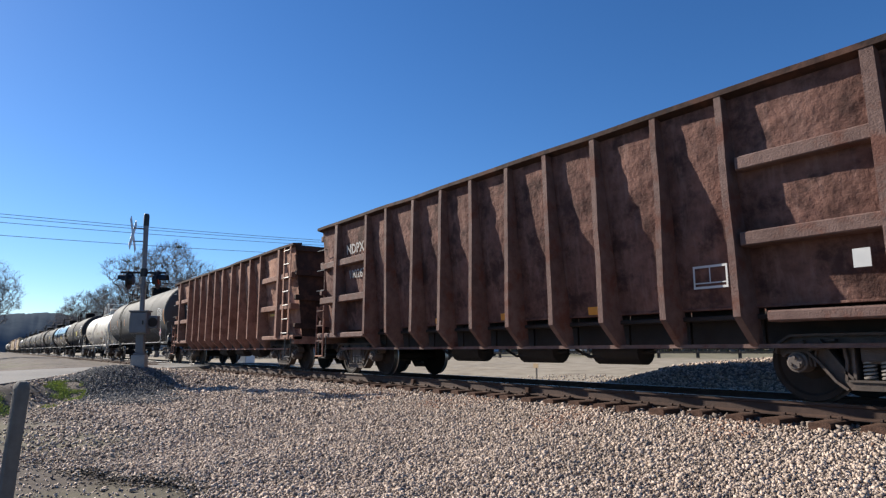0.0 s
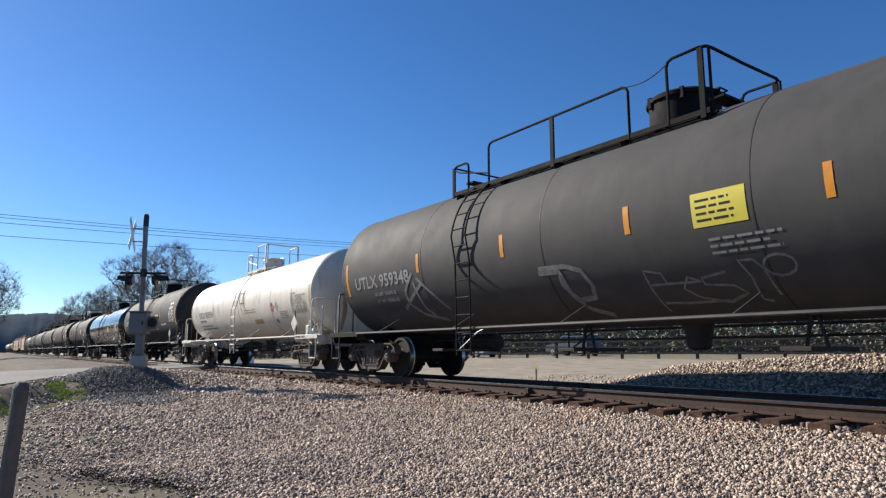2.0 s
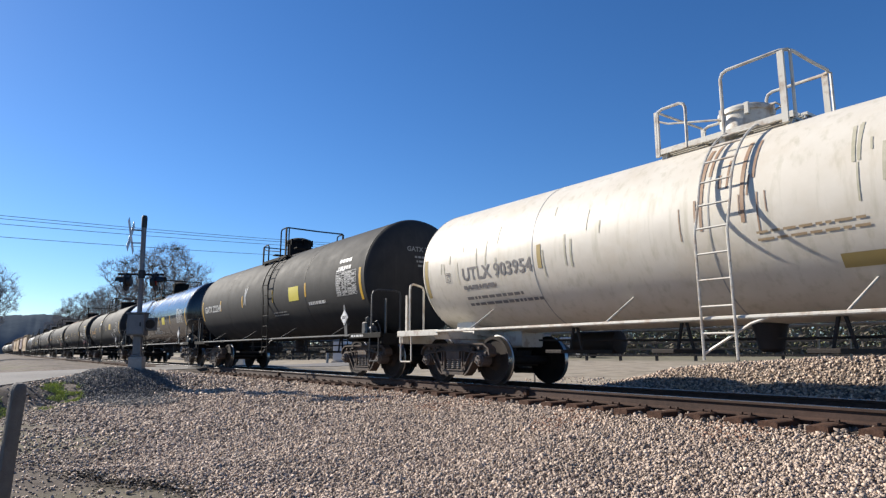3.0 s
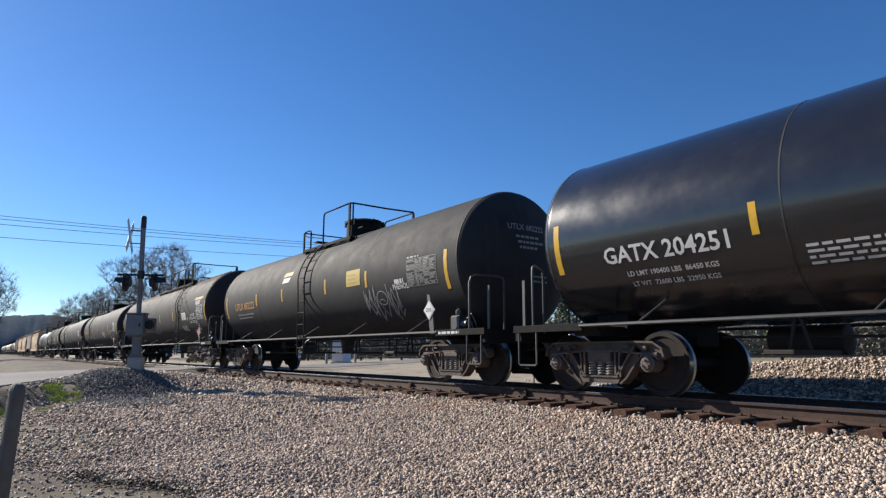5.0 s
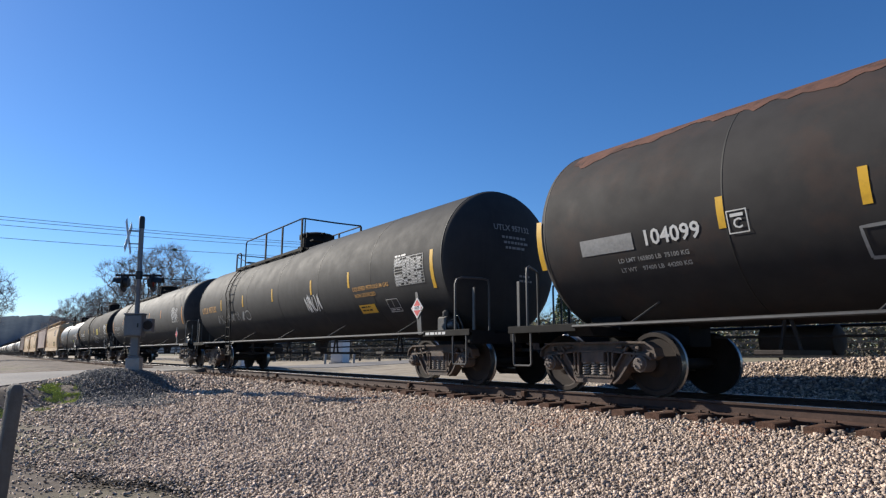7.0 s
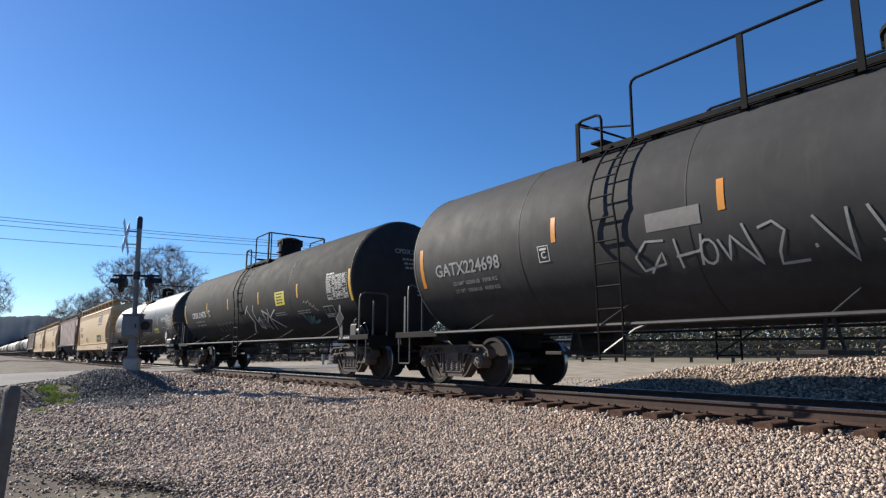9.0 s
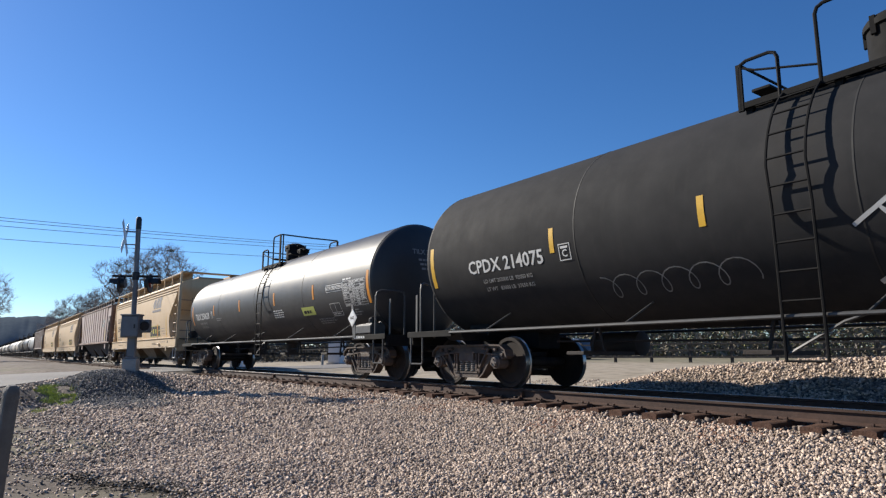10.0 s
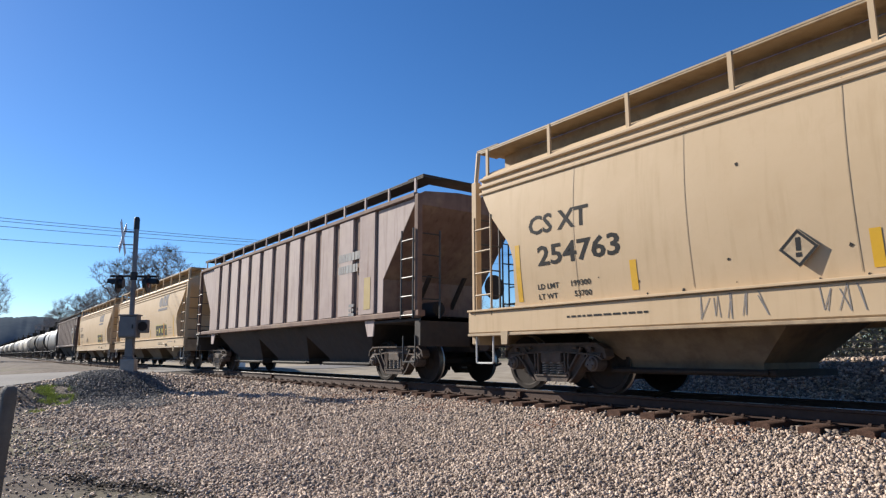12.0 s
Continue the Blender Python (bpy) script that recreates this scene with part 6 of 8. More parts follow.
def head_print(car, L, R, zc, seed, mat="faded_ink", words=""):
    """Stencilled words and rows of small print on the forward dished end."""
    rng = random.Random(seed)
    hd = 0.30 * R
    xe = L / 2 - 0.85

    def at(y, z):
        q = min(0.99, math.hypot(y, z - zc) / R)
        return (xe + hd * math.sqrt(1 - q * q) + 0.012, y, z)
    rows = [(zc + 0.44, -0.30, 0.30, 0.05), (zc + 0.33, -0.26, 0.34, 0.05), (zc + 0.22, -0.22, 0.22, 0.05), (zc - 0.35, 0.15, 0.45, 0.04), (zc - 0.45, 0.15, 0.5, 0.04)]
    if words:
        vs, fs = text_flat(words, 0.17)
        part("end_lettering", Shape().add([at(u, zc + 0.66 + w) for u, w in vs], fs), mat, car, "stencilled end lettering")
    else:
        rows.append((zc + 0.60, -0.45, 0.35, 0.11))
    for z, y0, y1, h in rows:
        s = Shape()
        y = y0
        while y < y1:
            w = rng.uniform(0.05, 0.12)
            s.add([at(y, z), at(y + w, z), at(y + w, z + h), at(y, z + h)], [(0, 1, 2, 3)])
            y += w + 0.025
        part("end_print", s, mat, car)


def head_stain(car, L, R, zc, y0, z0, z1, width, mat):
    """A run of rust down the forward dished end."""
    hd, xe = 0.30 * R, L / 2 - 0.85

    def at(u, w):
        z = z0 + (z1 - z0) * w
        y = y0 + width * (u - 0.5) * (0.5 + 0.5 * math.sin(math.pi * w) + 0.2 * math.sin(w * 9 + u * 3))
        q = min(0.99, math.hypot(y, z - zc) / R)
        return (xe + hd * math.sqrt(1 - q * q) + 0.008, y, z)
    part("rust_run", Shape().plate(at, spread(0, 1, 5), spread(0, 1, 16)), mat, car, "brown rust run")


def rust_top(sd, shell, L, seed, mat):
    """Rust bloom along the crown with a ragged lower edge."""
    for x0 in range(int(-L / 2 + 1), int(L / 2 - 1), 2):
        s = Shape()
        s.plate(lambda u, w: sd.at(x0 + 2 * u, sd.zc + sd.R * 0.985, (-0.95 - 0.35 * noise.noise(((x0 + 2 * u) * 1.1, seed, 0)) - 0.15 * noise.noise(((x0 + 2 * u) * 5, seed, 0))) * w + 0.1, 0.006), spread(0, 1, 25), spread(0, 1, 6))
        part("rust_patch", s, mat, shell, "brown rust bloom")


# ---------------------------------------------------------------- high-sided gondolas
def flat_bars(x0, x1, z, rows, h, pitch, y, seed):
    rng = random.Random(seed)
    s = Shape()
    for i in range(rows):
        x, end = x0, x1 - rng.random() * (x1 - x0) * 0.3
        while x < end:
            w = min(rng.uniform(0.05, 0.16), end - x)
            zz = z - i * pitch
            s.add([(x, y, zz), (x + w, y, zz), (x + w, y, zz + h), (x, y, zz + h)], [(0, 1, 2, 3)])
            x += w + 0.03
    return s


def gondola(label, L, ribs, wall, rib_mat, seed, marks, sag=0.0):
    """Scrap gondola: walls that lean in towards the floor, deep tapered ribs, rusty dented panels, braced end bays."""
    car = thing("gondola_car", label, "gondola", "cars of the freight train")
    rng = random.Random(seed)
    zb, zt = 0.68, 3.96 if sag else 3.81
    xe = L / 2 - 0.12

    def crown(x):
        return zt - sag * (x + L / 2) / L

    def wall_y(z):
        return 1.475 - 0.35 * (1 - (z - zb) / (zt - zb))
    xs = [-L / 2 + 1.15] + spread(-4.72, 4.58, ribs) + [L / 2 - 1.25]
    edges = [-xe] + xs + [xe]
    for side in (-1, 1):
        for i, (a, b) in enumerate(zip(edges, edges[1:])):
            end_bay = i in (0, len(edges) - 2)
            z0 = 1.02 if end_bay else 1.15
            ph = rng.uniform(0, 20)

            def skin(u, w, off=0.0):
                x = a + (b - a) * u
                z = z0 + (crown(x) - 0.1 - z0) * w
                q = noise.noise((x * 1.1 + ph, z * 0.9, seed)) * 0.045 + noise.noise((x * 3.2 + ph, z * 3.2, seed)) * 0.022 + noise.noise((x * 8 + ph, z * 8, seed)) * 0.010
                q *= 0.25 if i == 1 else 1.0
                q *= math.sin(math.pi * u) ** 0.4 * math.sin(math.pi * min(1, max(0, w))) ** 0.4
                bulge = (0.01 if i == 1 else 0.035) * math.sin(math.pi * u) * math.sin(math.pi * w)
                return (x, side * (wall_y(z) + q + bulge - off), z)
            s = Shape()
            us, ws = spread(0, 1, 13), spread(0, 1, 37)
            s.plate(lambda u, w: skin(u, w), us, ws)
            s.plate(lambda u, w: skin(u, w, 0.03), us, ws)
            part("side_panel", s, wall, car)
            if not end_bay:
                # Dark sheet stands in for the shade of the open recess.
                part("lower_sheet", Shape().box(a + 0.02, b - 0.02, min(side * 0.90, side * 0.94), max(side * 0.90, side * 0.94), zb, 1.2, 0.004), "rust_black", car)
                part("panel_lip", Shape().box(a + 0.03, b - 0.03, min(side * 0.92, side * (wall_y(1.15) + 0.02)), max(side * 0.92, side * (wall_y(1.15) + 0.02)), 1.115, 1.147, 0.006), wall, car)
        # ribs, deepest at the foot
        for i, x in enumerate(xs):
            s = Shape()
            w = 0.046
            lean = rng.uniform(-0.025, 0.025)
            rings = []
            end_rib = i in (0, len(xs) - 1)
            zf = 1.0 if end_rib else zb - 0.02
            for z in spread(crown(x) - 0.04, 1.0, 7) + ([] if end_rib else [zf]):
                yo = side * (1.58 if z >= 0.99 else wall_y(z) + 0.13)
                yi = side * (wall_y(max(z, zb)) - 0.02)
                ww = w * (1.5 if end_rib else 1.0)
                q = lean * (z - 1.0) + noise.noise((x, z * 2, seed)) * 0.02
                rings.append([(x - ww + q, yi, z), (x - ww + q, yo, z), (x + ww + q, yo, z), (x + ww + q, yi, z)])
            s.loft(rings)
            part("rib", s, rib_mat, car, "rusty tapered steel rib")
        # braces in the second bay at either end, and in the end bay
        for (a, b) in ((edges[0], edges[1]), (edges[1], edges[2]), (edges[-3], edges[-2]), (edges[-2], edges[-1])):
            for z in (1.84, 2.78):
                s = Shape().box(a + 0.08, b - 0.08, min(side * wall_y(z), side * 1.53), max(side * wall_y(z), side * 1.53), z, z + 0.17, 0.015)
                part("brace", s, rib_mat, car)
        # top chord and side sill
        s = Shape()
        pts = []
        for x in spread(-xe - 0.1, xe + 0.1, 40):
            q = noise.noise((x * 0.6, seed, side)) * 0.03
            pts.append([(x, side * 1.30, crown(x) - 0.12 + q), (x, side * 1.59, crown(x) - 0.06 + q), (x, side * 1.59, crown(x) + 0.01 + q), (x, side * 1.30, crown(x) + 0.04 + q)])
        s.loft(pts)
        part("top_chord", s, "rust_dark", car, "bent rusty top chord")
        s = Shape()
        s.prism([(-L / 2 + 1.0, zb), (L / 2 - 1.0, zb), (L / 2 - 1.0, zb - 0.05), (-L / 2 + 1.0, zb - 0.05)], side * 1.18 - 0.06, side * 1.18 + 0.06)
        s.box(-L / 2, -L / 2 + 2.6, min(side * 1.2, side * 1.5), max(side * 1.2, side * 1.5), 0.93, 1.06, 0.02)
        s.box(L / 2 - 2.6, L / 2, min(side * 1.2, side * 1.5), max(side * 1.2, side * 1.5), 0.93, 1.06, 0.02)
        part("side_sill", s, rib_mat, car)
        # yellow marks along the foot
        for i in range(2, len(xs) - 2, 2):
            x = xs[i] - 0.27
            s = Shape().add([(x - 0.22, side * (wall_y(1.18) + 0.11), 1.14), (x + 0.22, side * (wall_y(1.18) + 0.11), 1.14), (x + 0.22, side * (wall_y(1.27) + 0.115), 1.26), (x - 0.22, side * (wall_y(1.27) + 0.115), 1.26)], [(0, 1, 2, 3)])
            part("reflective_mark", s, "orange", car)
    for e in (-1, 1):
        x = e * xe
        s = Shape()

        def endskin(u, w, off=0.0):
            z = 1.02 + (zt - 1.05) * w
            y = (u * 2 - 1) * wall_y(z)
            return (x - e * (off + 0.05 * noise.noise((y * 1.3, z * 1.3, seed + e))), y, z)
        s.plate(lambda u, w: endskin(u, w), spread(0, 1, 14), spread(0, 1, 14))
        s.plate(lambda u, w: endskin(u, w, 0.04), spread(0, 1, 14), spread(0, 1, 14))
        # Forward end gets the darker rust: its shaded side is put into the colour.
        part("end_wall", s, "rust_dark" if e > 0 else wall, car)
        for z in (1.25, 2.1, 2.85, 3.6):
            part("end_beam", Shape().box(min(x, x + e * 0.12), max(x, x + e * 0.12), -1.45, 1.45, z, z + 0.16, 0.02), "rust_dark" if e > 0 else rib_mat, car)
        part("end_sill", Shape().box(min(e * L / 2, e * (L / 2 - 0.2)), max(e * L / 2, e * (L / 2 - 0.2)), -1.45, 1.45, 0.80, 1.02, 0.02), rib_mat, car)
        truck(car, e * (L / 2 - 1.6))
        coupler(car, e * L / 2, e)
        for yb in (-1, 1):
            stirrup(car, e * (L / 2 - 0.36), yb * 1.5, "pipe", 0.44, 0.42, 1.0)
        for yb in (-e,):
            lad = part("ladder", Shape().box(e * (L / 2 - 0.60) - 0.045, e * (L / 2 - 0.60) + 0.045, yb * 1.61 - 0.012, yb * 1.61 + 0.012, 1.0, zt - 0.1, 0.004)
                       .box(e * (L / 2 - 0.12) - 0.045, e * (L / 2 - 0.12) + 0.045, yb * 1.61 - 0.012, yb * 1.61 + 0.012, 1.0, zt - 0.1, 0.004), "rust_orange", car, "flat rusty ladder stiles")
            for z in spread(1.12, zt - 0.2, 7):
                part("rung", Shape().tube([(e * (L / 2 - 0.58), yb * 1.63, z), (e * (L / 2 - 0.14), yb * 1.63, z)], 0.014, 5), "pipe", lad)
        steps = part("corner_step", Shape().tube([(e * (L / 2 - 0.55), e * 1.56, 1.78), (e * (L / 2 - 0.55), e * 1.58, 0.46), (e * (L / 2 - 0.12), e * 1.58, 0.46), (e * (L / 2 - 0.12), e * 1.56, 1.78)], 0.022, 6), "rust_orange", car, "short rusty corner step")
        for z in (0.86, 1.26, 1.66):
            part("rung", Shape().tube([(e * (L / 2 - 0.55), e * 1.575, z), (e * (L / 2 - 0.12), e * 1.575, z)], 0.016, 5), rib_mat, steps)
        for z in (2.2, 2.75, 3.3):
            part("grab_iron", Shape().tube([(e * (L / 2 - 0.58), e * 1.52, z), (e * (L / 2 - 0.58), e * 1.60, z), (e * (L / 2 - 0.14), e * 1.60, z), (e * (L / 2 - 0.14), e * 1.52, z)], 0.014, 5), "pipe", car)
        ladder(car, e * (L / 2 + 0.02), [(1.3 * e, zt - 0.8), (1.3 * e, 1.0)], 0.05, 0.40, rib_mat, 0.018)
        part("hand_brake", Shape().lathe([(0, 0.05), (e * 0.02, 0.26), (e * 0.05, 0.26), (e * 0.06, 0.05)], 20, "x", (x + e * 0.15, -0.5, 1.75)), rib_mat, car)
    s = Shape()
    s.box(-L / 2 + 0.2, L / 2 - 0.2, -0.26, 0.26, 0.66, 0.98, 0.02)
    s.box(-L / 2 + 0.1, L / 2 - 0.1, -1.2, 1.2, 0.98, 1.04, 0.01)
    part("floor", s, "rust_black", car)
    for x in (-1.9, 0.2, 2.0):
        g = Shape()
        g.lathe([(-0.5, 0.1), (-0.45, 0.22), (0.45, 0.22), (0.5, 0.1)], 14, "x", (x, -0.5, 0.60))
        g.tube([(x - 0.9, -0.6, 0.62), (x - 0.5, -0.7, 0.5), (x + 0.7, -0.6, 0.58)], 0.025, 5)
        part("brake_gear", g, "rust_black", car)
    if not sag:
        sign = Shape().plate(lambda u, w: (-6.18 + 1.36 * u, -(wall_y(2.06 + 0.70 * w) + 0.035), 2.06 + 0.70 * w), (0, 1), (0, 1))
        part("letter_panel", sign, "dark_ink", car, "black painted panel behind the lettering")
        sign = Shape().plate(lambda u, w: (-6.18 + 1.36 * u, -(wall_y(1.24 + 0.56 * w) + 0.035), 1.24 + 0.56 * w), (0, 1), (0, 1))
        part("letter_panel", sign, "dark_ink", car, "black painted panel behind the lettering")
        part("notice", Shape().box(-5.95, -5.2, -(wall_y(1.7) + 0.055), -(wall_y(1.7) + 0.045), 1.66, 1.76, 0.002), "yellow", car, "yellow bar")
    for body, x, z, size, mat in marks:
        vs, fs = text_flat(body, size)
        part("lettering", Shape().add([(x + u, -(wall_y(z + w) + 0.038), z + w) for u, w in vs], fs), mat, car, "worn white stencilled lettering")
    y = -wall_y(1.6) - 0.085
    if sag:
        part("notice", Shape().box(L / 2 - 1.67, L / 2 - 1.50, y - 0.15, y - 0.14, 1.46, 1.66, 0.002), "white_ink", car, "white notice plate")
        fr = Shape()
        for x0, x1, z0, z1 in ((3.86, 4.34, 1.66, 1.69), (3.86, 4.34, 1.39, 1.42), (3.86, 3.885, 1.42, 1.66), (4.315, 4.34, 1.42, 1.66), (4.09, 4.105, 1.45, 1.66), (3.885, 4.315, 1.455, 1.47)):
            fr.add([(x0, y, z0), (x1, y, z0), (x1, y, z1), (x0, y, z1)], [(0, 1, 2, 3)])
        part("stencil_box", fr, "white_ink", car, "white outlined stencil box")
        part("notice", Shape().box(-L / 2 + 0.62, -L / 2 + 0.98, y - 0.03, y - 0.02, 1.55, 1.80, 0.002), "orange", car, "worn orange paint patch")
    else:
        part("notice", Shape().box(L / 2 - 2.35, L / 2 - 1.65, y - 0.03, y - 0.02, 1.70, 1.78, 0.002), "yellow", car, "yellow notice bar")
        part("notice", Shape().box(-L / 2 + 0.4, -L / 2 + 0.95, y - 0.03, y - 0.02, 1.45, 1.70, 0.002), "white_ink", car, "pale painted patch")
    return car


# ---------------------------------------------------------------- covered hoppers
def roof_walk(car, L, z, y, mat, post_mat, posts, zr):
    for yb in (-1, 1):
        s = Shape()
        s.box(-L / 2 + 0.1, L / 2 - 0.1, min(yb * (y - 0.5), yb * y), max(yb * (y - 0.5), yb * y), z, z + 0.035, 0.006)
        s.box(-L / 2 + 0.1, L / 2 - 0.1, min(yb * (y - 0.03), yb * y), max(yb * (y - 0.03), yb * y), z - 0.03, z - 0.002, 0.006)
        walkway = part("roof_walkway", s, mat, car)
        for x in spread(-L / 2 + 0.4, L / 2 - 0.4, posts):
            part("walkway_post", Shape().box(x - 0.03, x + 0.03, min(yb * (y - 0.03), yb * (y + 0.01)), max(yb * (y - 0.03), yb * (y + 0.01)), zr, z + 0.03, 0.006), post_mat, walkway)
    for e in (-1, 1):
        part("end_walkway", Shape().box(min(e * (L / 2 - 0.1), e * (L / 2 - 0.7)), max(e * (L / 2 - 0.1), e * (L / 2 - 0.7)), -y, y, z + 0.038, z + 0.06, 0.006), mat, car)


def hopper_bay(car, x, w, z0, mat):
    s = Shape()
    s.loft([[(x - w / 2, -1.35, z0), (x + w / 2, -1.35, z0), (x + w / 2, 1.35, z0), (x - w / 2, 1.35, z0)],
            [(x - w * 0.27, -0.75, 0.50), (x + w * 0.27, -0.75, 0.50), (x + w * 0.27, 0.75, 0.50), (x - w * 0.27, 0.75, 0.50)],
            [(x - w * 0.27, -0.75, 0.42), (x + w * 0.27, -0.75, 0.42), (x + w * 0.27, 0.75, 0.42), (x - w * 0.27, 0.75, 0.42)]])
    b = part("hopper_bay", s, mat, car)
    g = Shape()
    g.box(x - w * 0.32, x + w * 0.32, -0.85, 0.85, 0.33, 0.42, 0.02)
    g.tube([(x - w * 0.30, -0.88, 0.38), (x + w * 0.30, -0.88, 0.38)], 0.03, 6)
    part("gate", g, "rust_black", b)


def hopper_ends(car, L, mat, trim, z_eave, z_deck, y_out):
    for e in (-1, 1):
        x = e * L / 2
        truck(car, e * (L / 2 - 1.6))
        coupler(car, x, e)
        part("end_sill", Shape().box(min(x, x - e * 0.2), max(x, x - e * 0.2), -1.48, 1.48, 0.78, z_deck, 0.02), trim, car)
        part("end_deck", Shape().box(min(x, x - e * 2.0), max(x, x - e * 2.0), -1.46, 1.46, z_deck - 0.06, z_deck, 0.01), trim, car)
        for yb in (-1, 1):
            p = Shape()
            p.box(min(x - e * 0.06, x - e * 0.18), max(x - e * 0.06, x - e * 0.18), min(yb * 1.40, yb * 1.52), max(yb * 1.40, yb * 1.52), z_deck, z_eave, 0.015)
            part("corner_post", p, mat, car)
            stirrup(car, x - e * 0.38, yb * 1.5, "white_ink" if mat == "tan" else "pipe", 0.46, 0.46, 1.0)
            ladder(car, x - e * 0.40, [(yb * 1.55, z_deck + (z_eave - z_deck) * 0.72), (yb * 1.55, z_deck)], 0.46, 0.40, "pipe" if mat != "tan" else "tan_dirty", 0.02)
            g = Shape().tube([(x - e * 0.12, yb * 0.9, z_deck), (x - e * 0.12, yb * 0.9, z_deck + 1.9)], 0.02, 6)
            g.tube([(x - e * 0.12, yb * 1.4, z_deck), (x - e * 0.12, yb * 1.4, z_deck + 1.0)], 0.018, 6)
            for z in spread(z_deck + 0.4, z_deck + 1.8, 4):
                g.tube([(x - e * 0.12, yb * 0.9, z), (x - e * 0.12, yb * 1.42, z)], 0.016, 5)
            part("end_ladder", g, "pipe", car)
            for xx in ((x - e * 1.9,) if mat != "tan" else ()):
                q = Shape()
                q.prism([(xx, z_deck), (xx + e * 0.10, z_deck), (xx + e * 0.9, z_deck + 1.05), (xx + e * 0.8, z_deck + 1.05)], yb * 0.5 - 0.04, yb * 0.5 + 0.04)
                part("end_strut", q, trim, car)
        part("hand_brake", Shape().lathe([(0, 0.05), (e * 0.02, 0.28), (e * 0.05, 0.28), (e * 0.06, 0.05)], 22, "x", (x - e * 0.05, 0.55, z_deck + 0.75)), trim, car)
        part("brake_cylinder", Shape().lathe([(-0.3, 0.08), (-0.26, 0.17), (0.26, 0.17), (0.3, 0.08)], 14, "x", (x - e * 0.9, -0.55, z_deck + 0.25)), "rust_black", car)


def round_hopper(label, L, detail, seed):
    """Curved-side covered hopper in tan paint."""
    car = thing("covered_hopper", label, "hopper car", "cars of the freight train")
    zs, ze, zr = 1.38, 3.78, 4.16

    def half(z):
        if z <= ze:
            q = (z - zs) / (ze - zs)
            return 1.46 + 0.11 * math.sin(math.pi * min(1, q * 0.92 + 0.04))
        q = (z - ze) / (zr - ze)
        return 1.47 * math.sqrt(max(0.0, 1 - q * q * 0.80))

    def reach(z, e):
        if e > 0:
            return L / 2 - chain([(1.3, 1.25), (1.45, 1.45), (2.2, 1.52), (2.45, 1.42), (3.03, 0.75), (3.5, 0.40), (3.7, 0.30), (9, 0.30)], z)
        return L / 2 - chain([(1.3, 1.10), (1.5, 1.18), (2.2, 1.22), (2.5, 1.12), (3.03, 0.66), (3.5, 0.36), (3.7, 0.30), (9, 0.30)], z)
    rings = []
    for z in spread(zs, 1.62, 3) + spread(1.7, ze, 18) + spread(ze + 0.03, zr, 7):
        h = half(z)
        xs = spread(-reach(z, -1), reach(z, 1), 20)
        rings.append([(x, -h, z) for x in xs] + [(x, h, z) for x in reversed(xs)])
    body = part("hopper_body", Shape().loft(rings), "tan", car, "smooth bulging tan side sheets")
    for z, lift in ((3.50, 0.03), (3.63, 0.04), (3.77, 0.05)):
        for yb in (-1, 1):
            part("roof_moulding", Shape().box(-L / 2 + 0.3, L / 2 - 0.3, min(yb * (half(z) - 0.02), yb * (half(z) + lift)), max(yb * (half(z) - 0.02), yb * (half(z) + lift)), z, z + 0.055, 0.012), "tan", body)
    for x in spread(-L / 2 + 2.6, L / 2 - 2.6, 7):
        for yb in (-1, 1):
            s = Shape().add([(x + dx, yb * (half(z) + 0.004), z) for z in spread(1.45, 3.58, 12) for dx in (-0.006, 0.006)],
                            [(2 * i, 2 * i + 1, 2 * i + 3, 2 * i + 2) for i in range(11)])
            part("panel_seam", s, "tan_dirty", body)
    part("side_sill", Shape().box(-L / 2, L / 2, -1.56, -1.40, 0.98, 1.36, 0.02), "tan", car)
    part("side_sill", Shape().box(-L / 2, L / 2, 1.40, 1.56, 0.98, 1.36, 0.02), "tan", car)
    part("sill_flange", Shape().box(-L / 2, L / 2, -1.60, -1.38, 1.364, 1.40, 0.006), "tan", car)
    part("sill_flange", Shape().box(-L / 2, L / 2, -1.585, -1.40, 0.93, 0.976, 0.006), "tan_dirty", car)
    trough = Shape().box(-L / 2 + 0.5, L / 2 - 0.5, -0.6, 0.6, zr - 0.05, zr + 0.10, 0.03)
    part("hatch_trough", trough, "tan_dirty", car)
    roof_walk(car, L, 4.38, 1.42, "tan_dirty", "tan", 11, 3.84)
    for yb in (-1, 1):
        part("roof_skirt", Shape().box(-L / 2 + 0.35, L / 2 - 0.35, min(yb * 0.90, yb * 0.93), max(yb * 0.90, yb * 0.93), 3.88, 4.379, 0.006), "tan_dirty", car)
    for e in (-1, 1):
        part("roof_brace", Shape().tube([(e * (L / 2 - 0.12), -1.46, 3.78), (e * (L / 2 - 0.15), -1.42, 4.38)], 0.04, 6), "tan", car)
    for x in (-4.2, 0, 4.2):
        hopper_bay(car, x * L / 15.7, 3.7 * L / 15.7, 1.36, "tan_shaded")
    hopper_ends(car, L, "tan", "tan_dirty", 3.80, 1.30, 1.5)
    if detail:
        y = lambda z: -(half(z) + 0.005)
        for body_, x, z, size, wide in (("CS XT", -6.10, 2.68, 0.43, 1.08), ("254763", -5.72, 2.16, 0.44, 1.27), ("LD LMT      199300", -6.05, 1.68, 0.12, 1.15), ("LT WT         53700", -6.05, 1.52, 0.12, 1.15)):
            vs, fs = text_flat(body_, size)
            part("lettering", Shape().add([(x + u * wide, y(z + w), z + w) for u, w in vs], fs), "dark_ink", body, "dark stencilled lettering")
        # railway emblem as a plain shape with a bar under it
        ring = [(3.56 + 0.33 * math.cos(q), 3.17 + 0.25 * math.sin(q)) for q in spread(0.4, 5.9, 18)]
